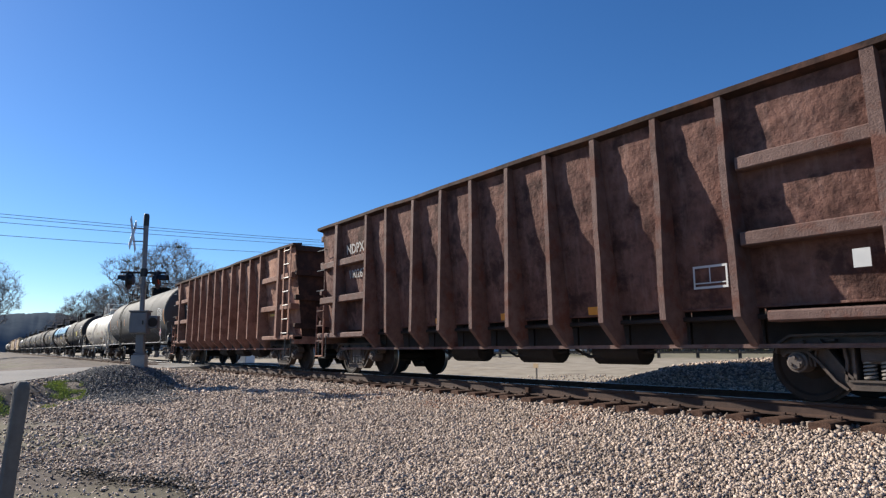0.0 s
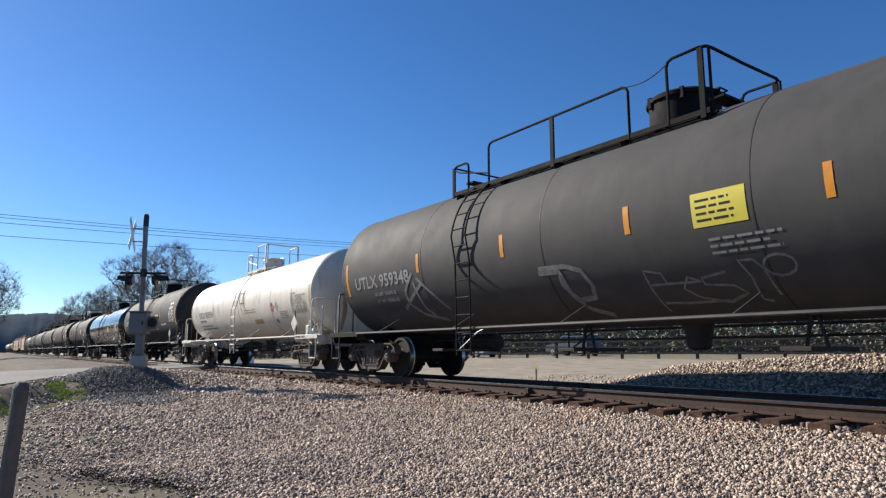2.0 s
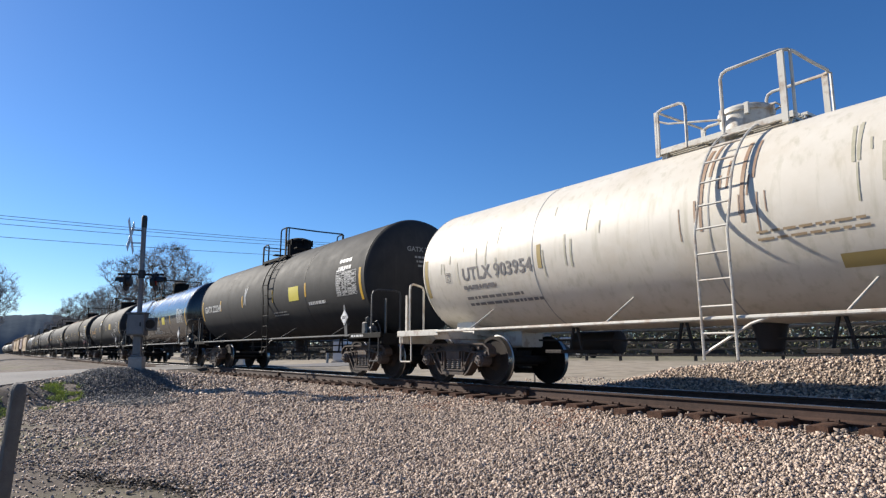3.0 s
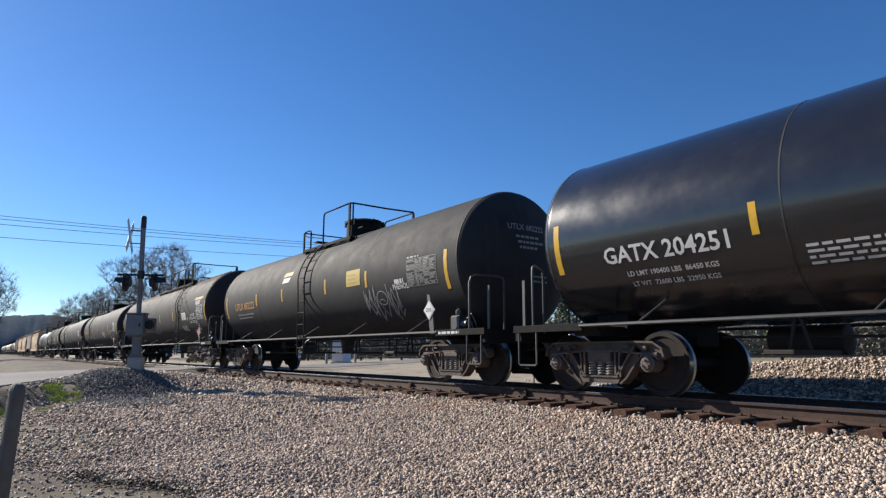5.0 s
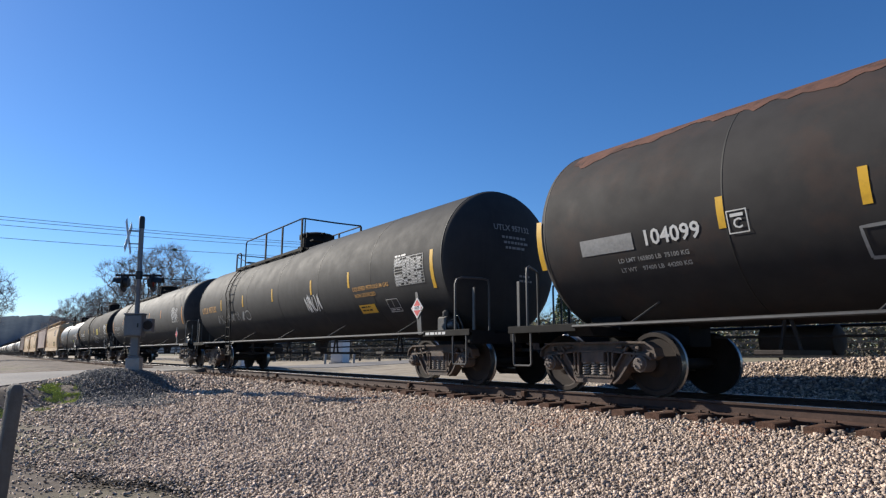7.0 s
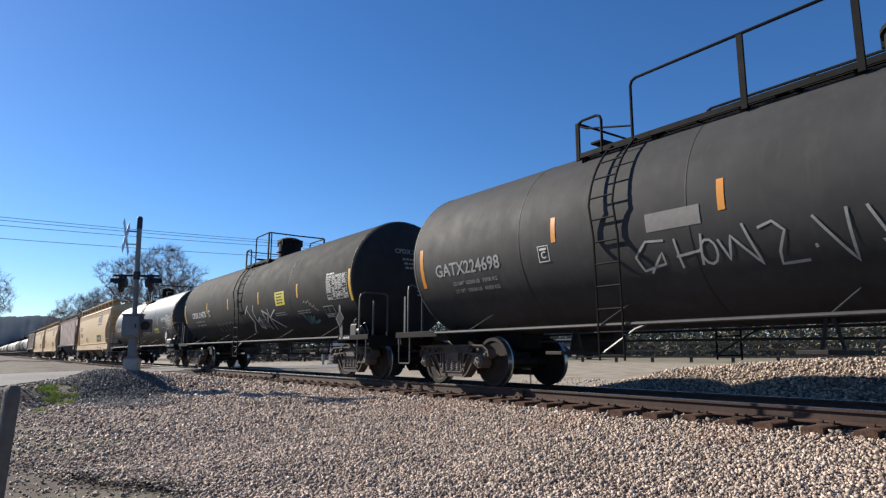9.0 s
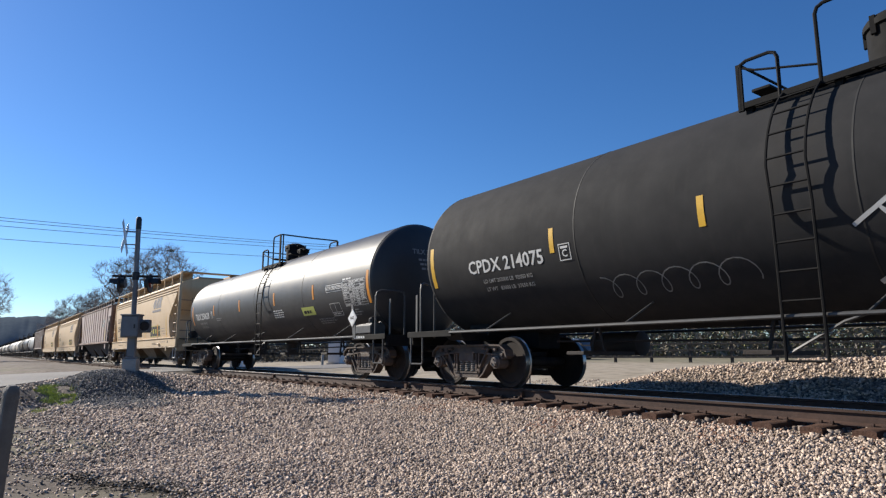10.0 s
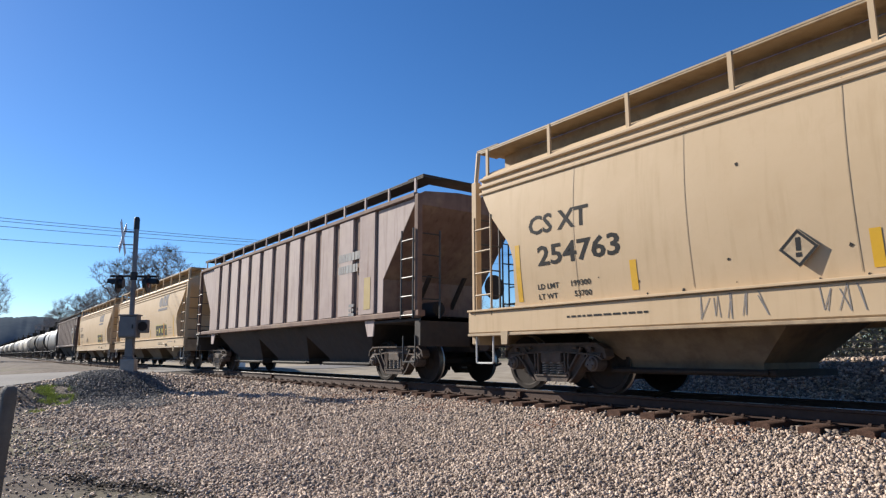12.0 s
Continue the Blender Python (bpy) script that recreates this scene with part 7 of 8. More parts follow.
        forms = [ring,
                 [(3.90, 3.00), (4.02, 2.93), (4.34, 2.93), (4.42, 3.02), (4.38, 3.18), (4.46, 3.36), (4.34, 3.44), (4.04, 3.44), (3.96, 3.34), (4.00, 3.18)],
                 [(4.40, 2.93), (5.06, 2.93), (4.95, 3.20), (5.10, 3.46), (4.46, 3.46), (4.56, 3.20)],
                 [(3.2, 2.74), (5.04, 2.74), (5.04, 2.86), (3.2, 2.86)]]
        for form in forms:
            part("emblem", Shape().add([(u, y(w) - 0.003, w) for u, w in form], [tuple(range(len(form)))]), "emblem_grey", body, "faded dark railway emblem")
        def pane(x0, x1, z0, z1, lift):
            return Shape().add([(x0, y(z0) - lift, z0), (x1, y(z0) - lift, z0), (x1, y(z1) - lift, z1), (x0, y(z1) - lift, z1)], [(0, 1, 2, 3)])
        spray = random.Random(31)
        rim = [(u, 1.50 + spray.uniform(-0.025, 0.02)) for u in spread(2.77, 5.04, 16)] + [(u, 2.06 + spray.uniform(-0.02, 0.03)) for u in spread(5.02, 2.77, 16)]
        part("graffiti", Shape().add([(u, y(w) - 0.002, w) for u, w in rim], [tuple(range(32))]), "olive", body, "yellow-green sprayed ground")
        for i, (x0, x1) in enumerate(((2.82, 3.30), (3.34, 3.86), (3.89, 4.40), (4.60, 5.0))):
            part("graffiti", pane(x0, x1, 1.53, 2.02, 0.004), "dark_ink", body, "black sprayed block letter")
            if i in (1, 2):
                xm = (x0 + x1) / 2
                oval = [(xm + 0.10 * math.cos(a), y(1.77 + 0.13 * math.sin(a)) - 0.008, 1.77 + 0.13 * math.sin(a)) for a in spread(0, 5.9, 14)]
                part("graffiti", Shape().add(oval, [tuple(range(14))]), "lemon", body, "yellow heart of a letter")
            else:
                part("graffiti", pane(x0 + 0.16, x1, 1.76, 1.83, 0.008), "olive", body, "yellow-green slit")
                part("graffiti", pane(x0 + 0.16, x0 + 0.22, 1.64, 1.755, 0.008), "olive", body, "yellow-green slit")
        part("reflective_stripe", pane(4.43, 4.56, 1.50, 2.12, 0.010), "orange", body, "upright reflective stripe")
        for x, z, h in ((-7.02, 1.95, 0.95), (-4.72, 1.70, 0.42), (-1.75, 1.68, 0.40), (6.30, 1.92, 0.98), (1.50, 1.68, 0.4)):
            part("reflective_stripe", Shape().plate(lambda u, w: (x + 0.11 * (u - 0.5), y(z + h * (w - 0.5)), z + h * (w - 0.5)), (0, 1), spread(0, 1, 5)), "yellow", body, "upright reflective stripe")
        x, z = -2.50, 1.77
        hold = part("placard_holder", Shape().prism([(x - 0.22, z), (x, z - 0.22), (x + 0.22, z), (x, z + 0.22)], y(z) - 0.03, y(z) - 0.02), "tan_dirty", body, "diamond placard holder with dark border")
        ln_ = Shape()
        for k0, k1 in ((0.21, 0.17),):
            c4 = [(1, 0), (0, 1), (-1, 0), (0, -1)]
            for (a0, b0), (a1, b1) in zip(c4, c4[1:] + c4[:1]):
                ln_.add([(x + a0 * k0, y(z) - 0.033, z + b0 * k0), (x + a1 * k0, y(z) - 0.033, z + b1 * k0), (x + a1 * k1, y(z) - 0.033, z + b1 * k1), (x + a0 * k1, y(z) - 0.033, z + b0 * k1)], [(0, 1, 2, 3)])
        ln_.box(x - 0.025, x + 0.025, y(z) - 0.034, y(z) - 0.031, z - 0.03, z + 0.12, 0.001)
        ln_.box(x - 0.03, x + 0.03, y(z) - 0.034, y(z) - 0.031, z - 0.10, z - 0.05, 0.001)
        part("placard_print", ln_, "dark_ink", hold)
        rg = random.Random(8)
        for x0, x1, n in ((-3.75, -2.85, 5), (-2.36, -1.8, 3)):
            w = (x1 - x0) / n
            for k in range(n):
                pts = [(x0 + w * (k + rg.uniform(0.1, 0.9)), 1.02 + 0.26 * (m % 2) + rg.uniform(0, 0.06)) for m in range(4)]
                st = Shape()
                for (xa, za), (xb, zb) in zip(pts, pts[1:]):
                    q = math.hypot(xb - xa, zb - za)
                    nx, nz = -(zb - za) / q * 0.005, (xb - xa) / q * 0.005
                    st.add([(xa + nx, -1.564, za + nz), (xa - nx, -1.564, za - nz), (xb - nx, -1.564, zb - nz), (xb + nx, -1.564, zb + nz)], [(0, 1, 2, 3)])
                part("graffiti", st, "faded_dark", car, "thin grey scrawl on the sill")
        part("small_print", flat_bars(-L / 2 + 2.4, -L / 2 + 4.0, 1.16, 1, 0.03, 0.07, -1.565, 4), "dark_ink", car)
        part("small_print", flat_bars(3.6, 4.6, 1.16, 2, 0.03, 0.07, -1.565, 5), "dark_ink", car)
        for k, (z, ws) in enumerate(((1.86, (0.2, 0.12, 0.2)), (1.73, (0.1, 0.22, 0.14)), (1.60, (0.14, 0.1, 0.24)))):
            u = 5.32
            for w in ws:
                part("small_print", pane(u, u + w, z, z + 0.028, 0.0), "faded_dark", body)
                u += w + 0.06
        part("small_print", flat_bars(5.45, 6.7, 1.20, 1, 0.025, 0.07, -1.565, 6), "faded_dark", car)
        part("sill_step", Shape().box(4.95, 5.35, -1.64, -1.56, 1.10, 1.14, 0.01), "tan_dirty", car)
        part("sill_opening", Shape().lathe([(0.0, 0.001), (0.002, 0.062), (0.006, 0.062), (0.008, 0.001)], 14, "y", (6.85, -1.569, 1.20)), "dark_ink", car, "dark round lifting hole")
        for kx in range(34):
            u, w, q = spray.uniform(-6.9, 6.2), 1.42 + 2.0 * spray.random() ** 2.2, spray.uniform(0.008, 0.03)
            fleck = [(u + q * spray.uniform(0.6, 1.3) * math.cos(g), w + q * spray.uniform(0.6, 1.5) * math.sin(g)) for g in spread(0, 5.4, 7)]
            part("rust_fleck", Shape().add([(p, y(v) + 0.001, v) for p, v in fleck], [tuple(range(7))]), "rust_black", body)
        for x in (-L / 2 + 1.0, L / 2 - 1.6):
            part("lift_bracket", Shape().prism([(x - 0.09, 1.0), (x + 0.09, 1.0), (x + 0.07, 0.78), (x - 0.07, 0.78)], -1.60, -1.565), "tan_dirty", car)
    return car


def rib_hopper(label, L, seed, posts=14, paint="maroon", ribs="maroon_rib"):
    """Flat-sided covered hopper with outside posts and sloping ends."""
    car = thing("covered_hopper", label, "hopper car", "cars of the freight train")
    zs, ze, zr = 1.52, 4.0, 4.22

    def reach(z):
        if z < 2.3:
            return L / 2 - 1.55 + 0.0
        q = min(1, (z - 2.3) / (3.82 - 2.3))
        return L / 2 - 1.55 + 1.3 * q
    rings = []
    for z in (zs, 1.9, 2.3, 2.65, 3.0, 3.4, 3.82, ze):
        r = reach(z)
        rings.append([(-r, -1.44, z), (r, -1.44, z), (r, 1.44, z), (-r, 1.44, z)])
    rings += [[(-L / 2 + 0.25, -1.2, 4.13), (L / 2 - 0.25, -1.2, 4.13), (L / 2 - 0.25, 1.2, 4.13), (-L / 2 + 0.25, 1.2, 4.13)],
              [(-L / 2 + 0.25, -0.3, zr), (L / 2 - 0.25, -0.3, zr), (L / 2 - 0.25, 0.3, zr), (-L / 2 + 0.25, 0.3, zr)]]
    body = part("hopper_body", Shape().loft(rings), paint, car)
    for yb in (-1, 1):
        for e in (-1, 1):
            sheet = [(e * (L / 2 - 1.80), zs + 0.02), (e * (L / 2 - 1.56), zs + 0.02), (e * (L / 2 - 1.55), 2.3), (e * (L / 2 - 0.27), 3.82), (e * (L / 2 - 0.27), ze - 0.07), (e * (L / 2 - 1.80), ze - 0.07)]
            part("end_sheet", Shape().prism(sheet, min(yb * 1.441, yb * 1.456), max(yb * 1.441, yb * 1.456)), ribs, body, "flaking pale end sheet")
        for x in spread(-L / 2 + 2.25, L / 2 - 2.25, posts):
            s = Shape()
            s.prism([(x - 0.36, zs + 0.02), (x + 0.36, zs + 0.02), (x + 0.36, ze - 0.07), (x - 0.36, ze - 0.07)], min(yb * 1.43, yb * 1.50), max(yb * 1.43, yb * 1.50))
            part("side_panel", s, ribs, body)
        part("side_sill", Shape().box(-L / 2, L / 2, min(yb * 1.36, yb * 1.54), max(yb * 1.36, yb * 1.54), zs - 0.13, zs, 0.02), paint, car)
        part("top_chord", Shape().box(-L / 2 + 0.2, L / 2 - 0.2, min(yb * 1.40, yb * 1.53), max(yb * 1.40, yb * 1.53), ze - 0.06, ze + 0.05, 0.02), paint, car)
    roof_walk(car, L, 4.40, 1.36, "hopper_dark", ribs, 15, 4.0)
    for x in (-3.6, 0.0, 3.6):
        hopper_bay(car, x * L / 15.6, 4.2 * L / 15.6, zs - 0.1, "hopper_dark")
    hopper_ends(car, L, paint, "hopper_dark", 4.0, 1.36, 1.5)
    for yb in (-1, 1):
        for e in (-1, 1):
            part("gusset", Shape().prism([(e * (L / 2 - 1.9), 1.40), (e * (L / 2 - 2.35), 1.40), (e * (L / 2 - 2.2), 1.02), (e * (L / 2 - 1.95), 1.02)], min(yb * 1.44, yb * 1.47), max(yb * 1.44, yb * 1.47)), ribs, car)
    x = L / 2 - 2.2
    part("small_print", flat_bars(x - 0.9, x - 0.6, 1.75, 4, 0.07, 0.11, -1.505, seed), "faded_ink", body)
    part("notice", Shape().add([(x - 0.15, -1.506, 1.65), (x + 0.15, -1.506, 1.65), (x + 0.15, -1.506, 2.4), (x - 0.15, -1.506, 2.4)], [(0, 1, 2, 3)]), "faded_yellow", body, "faded yellow paint patch")
    part("small_print", flat_bars(x - 1.5, x - 0.3, 2.9, 2, 0.2, 0.3, -1.505, seed + 1), "faded_ink", body)
    return car




# ---------------------------------------------------------------- the train, front to back: each car with the place of its middle at the start
CARS = []


def put(made, middle):
    car = made[0] if isinstance(made, tuple) else made
    CARS.append((car, middle))
    return made


def hazard(sd, shell, x, z, mat, q=0.17):
    part("hazard_label", Shape().add([sd.at(x - q, z), sd.at(x, z, -q), sd.at(x + q, z), sd.at(x, z, q)], [(0, 1, 2, 3)]), mat, shell, "diamond hazard label")


def consist():
    # two rusty gondolas
    L = 15.0
    put(gondola("rust-brown high-sided gondola car with dented ribbed walls", L, 10, "rust", "rust_rib", 11,
                [("NDPX", -5.5, 3.16, 0.34, "worn_ink"), ("100267", -5.5, 2.52, 0.30, "worn_ink")], 0.16), -8.7)
    L = 14.9
    put(gondola("orange-brown rusted gondola car with tall ribs", L, 10, "rust_orange", "rust_rib2", 23,
                [("ZVBX", -5.45, 2.56, 0.30, "white_ink"), ("52258", -5.45, 2.22, 0.29, "white_ink"), ("LD LMT 203700", -5.45, 1.55, 0.13, "white_ink"), ("LT WT   59800", -5.45, 1.36, 0.13, "white_ink")]), -25.35)
    # grey pressure tank
    L, R = 19.56, 1.56
    c, sh, sd = put(tank_car("dusty grey pressure tank car with long roof platform", L, R, 1.0 + R, "tank_grey", deck=(-4.85, 1.05), mid=-3.7, posts=(-1.95,), gap=(-0.3, 0.40), dome=(0.0,),
                    dome_r=0.55, dome_h=0.55, ladder_x=-3.9, stripes=(-8.7, -5.48, -2.76, -0.04, 2.66, 5.5, 8.73), stripe_mat="orange", seams=4), -43.84)
    mark(sd, sh, "LIQUEFIED PETROLEUM GAS", 5.95, 2.02, 0.165)
    mark(sd, sh, "NON ODORIZED", 5.9, 1.82, 0.15, "faded_ink")
    mark(sd, sh, "UTLX 959348", -7.08, 2.20, 0.40, "faded_ink", 1.06)
    mark(sd, sh, "LD LMT 162600 LB", -7.0, 1.92, 0.12, "faded_ink")
    mark(sd, sh, "LT  WT 100400 LB", -7.0, 1.76, 0.12, "faded_ink")
    data_panel(sd, sh, 7.9, 2.45, 1.15, 0.62, 1, "white_ink")
    part("notice", sd.patch(0.99, 1.72, 2.38, 0.44), "lemon", sh, "yellow notice panel")
    small_print(sd, sh, 1.05, 1.65, 2.50, 4, "dark_ink", 0.03, 0.085, 2)
    brushed(sh, sd, [[(-5.74, 2.25), (-6.15, 1.9), (-6.19, 1.65), (-5.85, 1.39), (-5.24, 1.27)], [(-5.6, 2.14), (-5.16, 1.77), (-4.87, 1.46)], [(-5.75, 2.06), (-5.68, 1.5), (-5.53, 1.37)], [(-6.45, 1.54), (-5.42, 2.03)]],
            0.07, "haze_spray", "soft grey sprayed strokes")
    brushed(sh, sd, [[(-1.96, 1.95), (-1.39, 1.94), (-1.07, 1.84), (-0.97, 1.61), (-1.05, 1.44), (-1.38, 1.42), (-1.56, 1.66), (-1.52, 1.89), (-1.46, 1.47), (-1.3, 1.28), (-0.97, 1.17)], [(-1.99, 1.88), (-1.56, 1.87)]],
            0.075, "haze_spray", "soft grey sprayed letter")
    brushed(sh, sd, [[(0.05, 1.17), (0.03, 1.49), (0.03, 1.73), (0.29, 1.67), (0.32, 1.53), (0.06, 1.53)],
                     [(0.32, 1.53), (0.84, 1.52), (0.66, 1.59), (0.53, 1.45), (0.69, 1.33), (1.05, 1.25), (1.36, 1.34), (1.24, 1.44), (0.86, 1.48), (0.86, 1.56), (1.22, 1.61)], [(0.09, 1.29), (0.51, 1.27), (1.06, 1.27)],
                     [(1.6, 1.23), (1.49, 1.26), (1.52, 1.52), (1.43, 1.72), (1.62, 1.71), (1.71, 1.6), (1.74, 1.29)], [(1.91 + 0.19 * math.cos(a), 1.62 + 0.12 * math.sin(a)) for a in spread(0, 6.6, 14)]], 0.03, "haze_spray", "thin grey sprayed letters")
    brushed(sh, sd, [[(5.35, 1.72), (5.7, 1.45), (6.1, 1.34)], [(6.0, 1.75), (6.3, 1.5), (6.7, 1.42)]], 0.09, "haze_spray", "soft grey sprayed smear")
    small_print(sd, sh, 1.15, 2.1, 2.0, 3, "faded_ink", 0.035, 0.09, 14)
    diamond(c, 8.1, -1.50, 1.55, "red", 0.22, "1075")
    head_print(c, L, R, 1.0 + R, 1, "faded_ink", "UTLX 959348")
    # cream-white tank
    L, R = 14.86, 1.34
    c, sh, sd = put(tank_car("dirty cream-white tank car with yellow streaks", L, R, 1.0 + R, "tank_white", trim="white_trim", pipe="white_trim", deck=(-1.18, 0.85), mid=-0.1, dome=(-0.1,), hw=0.6, low_rail=0.74,
                    dome_r=0.36, dome_h=0.50, ladder_x=0.15, stripes=(-6.5, -3.13, 6.44), stripe_mat="faded_yellow", seams=3, rail_h=0.9), -61.82)
    mark(sd, sh, "UTLX 903954", -4.3, 2.10, 0.34, "faded_dark")
    for x, z0, z1, w in ((-0.12, 3.35, 2.55, 0.06), (-0.02, 3.4, 2.9, 0.04), (0.45, 3.3, 2.2, 0.05), (0.58, 3.3, 2.75, 0.035), (-0.2, 2.6, 2.3, 0.03), (2.2, 3.0, 2.6, 0.04)):
        part("rust_run", sd.ribbon([(x, z0), (x + 0.01, z1)], w), "rust_wash", sh, "yellow-brown run of rust")
    runs = random.Random(44)
    for x0, x1, n, mat, label in ((-6.0, -4.2, 9, "mould_wash", "grey-green mould run"), (-3.4, -1.8, 6, "mould_wash", "grey-green mould run"), (-0.55, 1.0, 9, "rust_wash", "yellow-brown run of rust"),
                                  (1.6, 2.9, 9, "mould_wash", "grey-green mould run"), (4.9, 6.2, 8, "mould_wash", "grey-green mould run")):
        for _ in range(n):
            x, z = runs.uniform(x0, x1), runs.uniform(2.3, 3.2)
            part("stain_run", sd.ribbon([(x, z), (x + runs.uniform(-0.02, 0.02), z - runs.uniform(0.15, 0.6))], runs.uniform(0.012, 0.045), 0.004), mat, sh, label)
    small_print(sd, sh, -5.3, -4.2, 1.86, 1, "faded_dark", 0.08, 0.1, 9)
    small_print(sd, sh, -5.3, -3.2, 1.66, 2, "faded_dark", 0.06, 0.14, 2)
    outline_box(sd, sh, -5.75, 2.1, 0.16, 0.18, "faded_dark")
    data_panel(sd, sh, 5.6, 2.02, 1.15, 0.56, 2, "faded_dark")
    part("notice", sd.patch(1.45, 2.24, 1.62, 0.18), "faded_yellow", sh, "faded yellow notice panel")
    small_print(sd, sh, 0.6, 1.9, 2.05, 2, "tan_dirty", 0.03, 0.09, 3)
    small_print(sd, sh, 4.0, 4.7, 1.85, 4, "faded_dark", 0.03, 0.07, 4)
    hazard(sd, sh, 3.41, 2.02, "red", 0.19)
    part("number_band", sd.patch(3.27, 3.55, 2.02, 0.09, 0.008), "sign_white", sh)
    part("lettering", sd.text("2985", 3.41, 2.02, 0.10, 0.010), "dark_ink", sh, "dark placard number")
    hazard(sd, sh, 3.82, 2.02, "tank_pale")
    hazard(sd, sh, 3.55, 1.58, "faded_dark", 0.12)
    diamond(c, 5.75, -1.46, 1.42, "white_trim", 0.24)
    head_print(c, L, R, 1.0 + R, 2, "faded_dark")
    head_stain(c, L, R, 1.0 + R, -0.42, 2.45, 1.2, 0.13, "rust_wash")
    # black tank with a small dome
    L, R = 15.9, 1.50
    c, sh, sd = put(tank_car("matt black tank car with yellow panel", L, R, 1.0 + R, "tank_black", deck=(-1.2, 0.95), mid=0.4, dome=(-0.5,), dome_r=0.42, dome_h=0.62, ladder_x=0.65,
                    stripes=(-6.9, -4.42, -1.89, 1.06, 3.61, 6.9), seams=3), -77.9)
    mark(sd, sh, "GATX 222249", -5.45, 2.30, 0.36)
    data_panel(sd, sh, 6.15, 2.35, 1.1, 0.60, 3, "white_ink")
    part("notice", sd.patch(2.38, 3.12, 2.33, 0.42), "lemon", sh, "yellow notice panel")
    small_print(sd, sh, 5.7, 6.4, 2.95, 2, "white_ink", 0.1, 0.2, 3)
    small_print(sd, sh, 3.74, 4.9, 1.98, 1, "white_ink", 0.09, 0.1, 4)
    small_print(sd, sh, 0.9, 2.2, 1.85, 2, "faded_ink", 0.04, 0.09, 5)
    scrawled(sh, sd.scrawl(-1.7, -1.1, 2.2, 2.95, 1, 8, 0.06), "tank_pale", "pale paint runs")
    diamond(c, 6.16, -1.50, 1.48, "sign_white", 0.2, "3257")
    head_print(c, L, R, 1.0 + R, 3, "faded_ink", "GATX 222249")
    # glossy black tank
    L, R = 16.8, 1.46
    c, sh, sd = put(tank_car("glossy black tank car with bright sky reflections", L, R, 1.0 + R, "tank_gloss", stripe_dz=-0.12, deck=(-1.5, 0.35), mid=-0.6, dome=(-0.1,), dome_r=0.40, dome_h=0.62, ladder_x=-0.85,
                    stripes=(-7.35, -4.12, -1.96, 1.9, 4.3, 7.3), seams=3), -95.25)
    mark(sd, sh, "GATX 204251", -5.43, 2.02, 0.34)
    mark(sd, sh, "LD LMT 190400 LBS  86450 KGS", -5.4, 1.75, 0.105, "white_ink")
    mark(sd, sh, "LT WT  72600 LBS  32950 KGS", -5.4, 1.61, 0.105, "white_ink")
    small_print(sd, sh, -3.6, -2.1, 1.83, 4, "white_ink", 0.035, 0.075, 3)
    small_print(sd, sh, 0.5, 2.0, 1.88, 4, "white_ink", 0.05, 0.10, 5)
    data_panel(sd, sh, 6.3, 2.3, 1.15, 0.6, 6, "white_ink")
    part("notice", sd.patch(2.6, 3.2, 2.2, 0.36), "lemon", sh, "yellow notice panel")
    diamond(c, 6.6, -1.50, 1.48, "sign_white", 0.2)
    head_print(c, L, R, 1.0 + R, 4, "faded_ink", "GATX 204251")
    # black tank with grey scrawl
    L, R = 16.4, 1.49
    c, sh, sd = put(tank_car("brown-black tank car with grey sprayed scrawl", L, R, 1.0 + R, "tank_black", deck=(-1.1, 2.0), mid=0.27, dome=(0.85,), dome_r=0.52, dome_h=0.52, ladder_x=0.05,
                    stripes=(-7.07, -3.88, -1.61, 1.45, 3.71, 6.98), seams=3), -112.6)
    mark(sd, sh, "UTLX 682222", -5.1, 2.22, 0.34, "amber")
    small_print(sd, sh, -5.9, -4.2, 1.95, 2, "faded_ink", 0.05, 0.12, 3)
    part("notice", sd.patch(2.7, 3.42, 2.46, 0.40), "amber_panel", sh, "yellow notice panel")
    small_print(sd, sh, 2.78, 3.3, 2.54, 3, "faded_yellow", 0.04, 0.10, 2)
    part("label_strip", sd.patch(-1.6, -0.95, 2.98, 0.13, lean=0.1), "faded_yellow", sh, "pale label strip")
    part("label_strip", sd.patch(-1.6, -1.1, 2.80, 0.15, lean=0.1), "white_ink", sh, "pale label strip")
    brushed(sh, sd, [[(3.53, 2.11), (3.49, 1.59), (3.6, 2.04), (3.71, 1.51), (3.82, 2.14), (3.85, 1.47), (4.02, 2.19), (3.99, 1.43), (4.07, 1.93), (4.3, 1.47), (4.54, 1.76)],
                     [(4.32 + 0.22 * math.cos(a), 1.885 + 0.155 * math.sin(a)) for a in spread(0, 6.5, 16)], [(4.2, 1.84), (4.32, 1.86), (4.4, 1.81)], [(3.6, 1.95), (3.55, 1.66), (3.78, 1.98), (3.9, 1.6), (3.72, 1.55), (4.05, 1.75), (3.95, 1.38), (4.2, 1.60)],
                     [(4.66, 2.0), (4.75, 1.7), (4.7, 1.5), (4.9, 1.75), (4.85, 1.45), (5.06, 1.6)], [(4.58, 2.18), (4.69, 1.39)],
                     [(4.59, 1.93), (4.61, 1.45), (4.8, 2.09), (4.93, 1.61), (5.03, 2.06), (5.0, 1.63)]], 0.022, "spray", "thin pale scrawled strokes")
    mark(sd, sh, "PHENOL", 5.22, 2.07, 0.17)
    small_print(sd, sh, 5.0, 5.4, 2.19, 1, "white_ink", 0.10, 0.1, 8)
    data_panel(sd, sh, 6.1, 2.32, 1.1, 0.58, 7, "faded_ink")
    diamond(c, 6.46, -1.50, 1.48, "sign_white", 0.2, "2312")
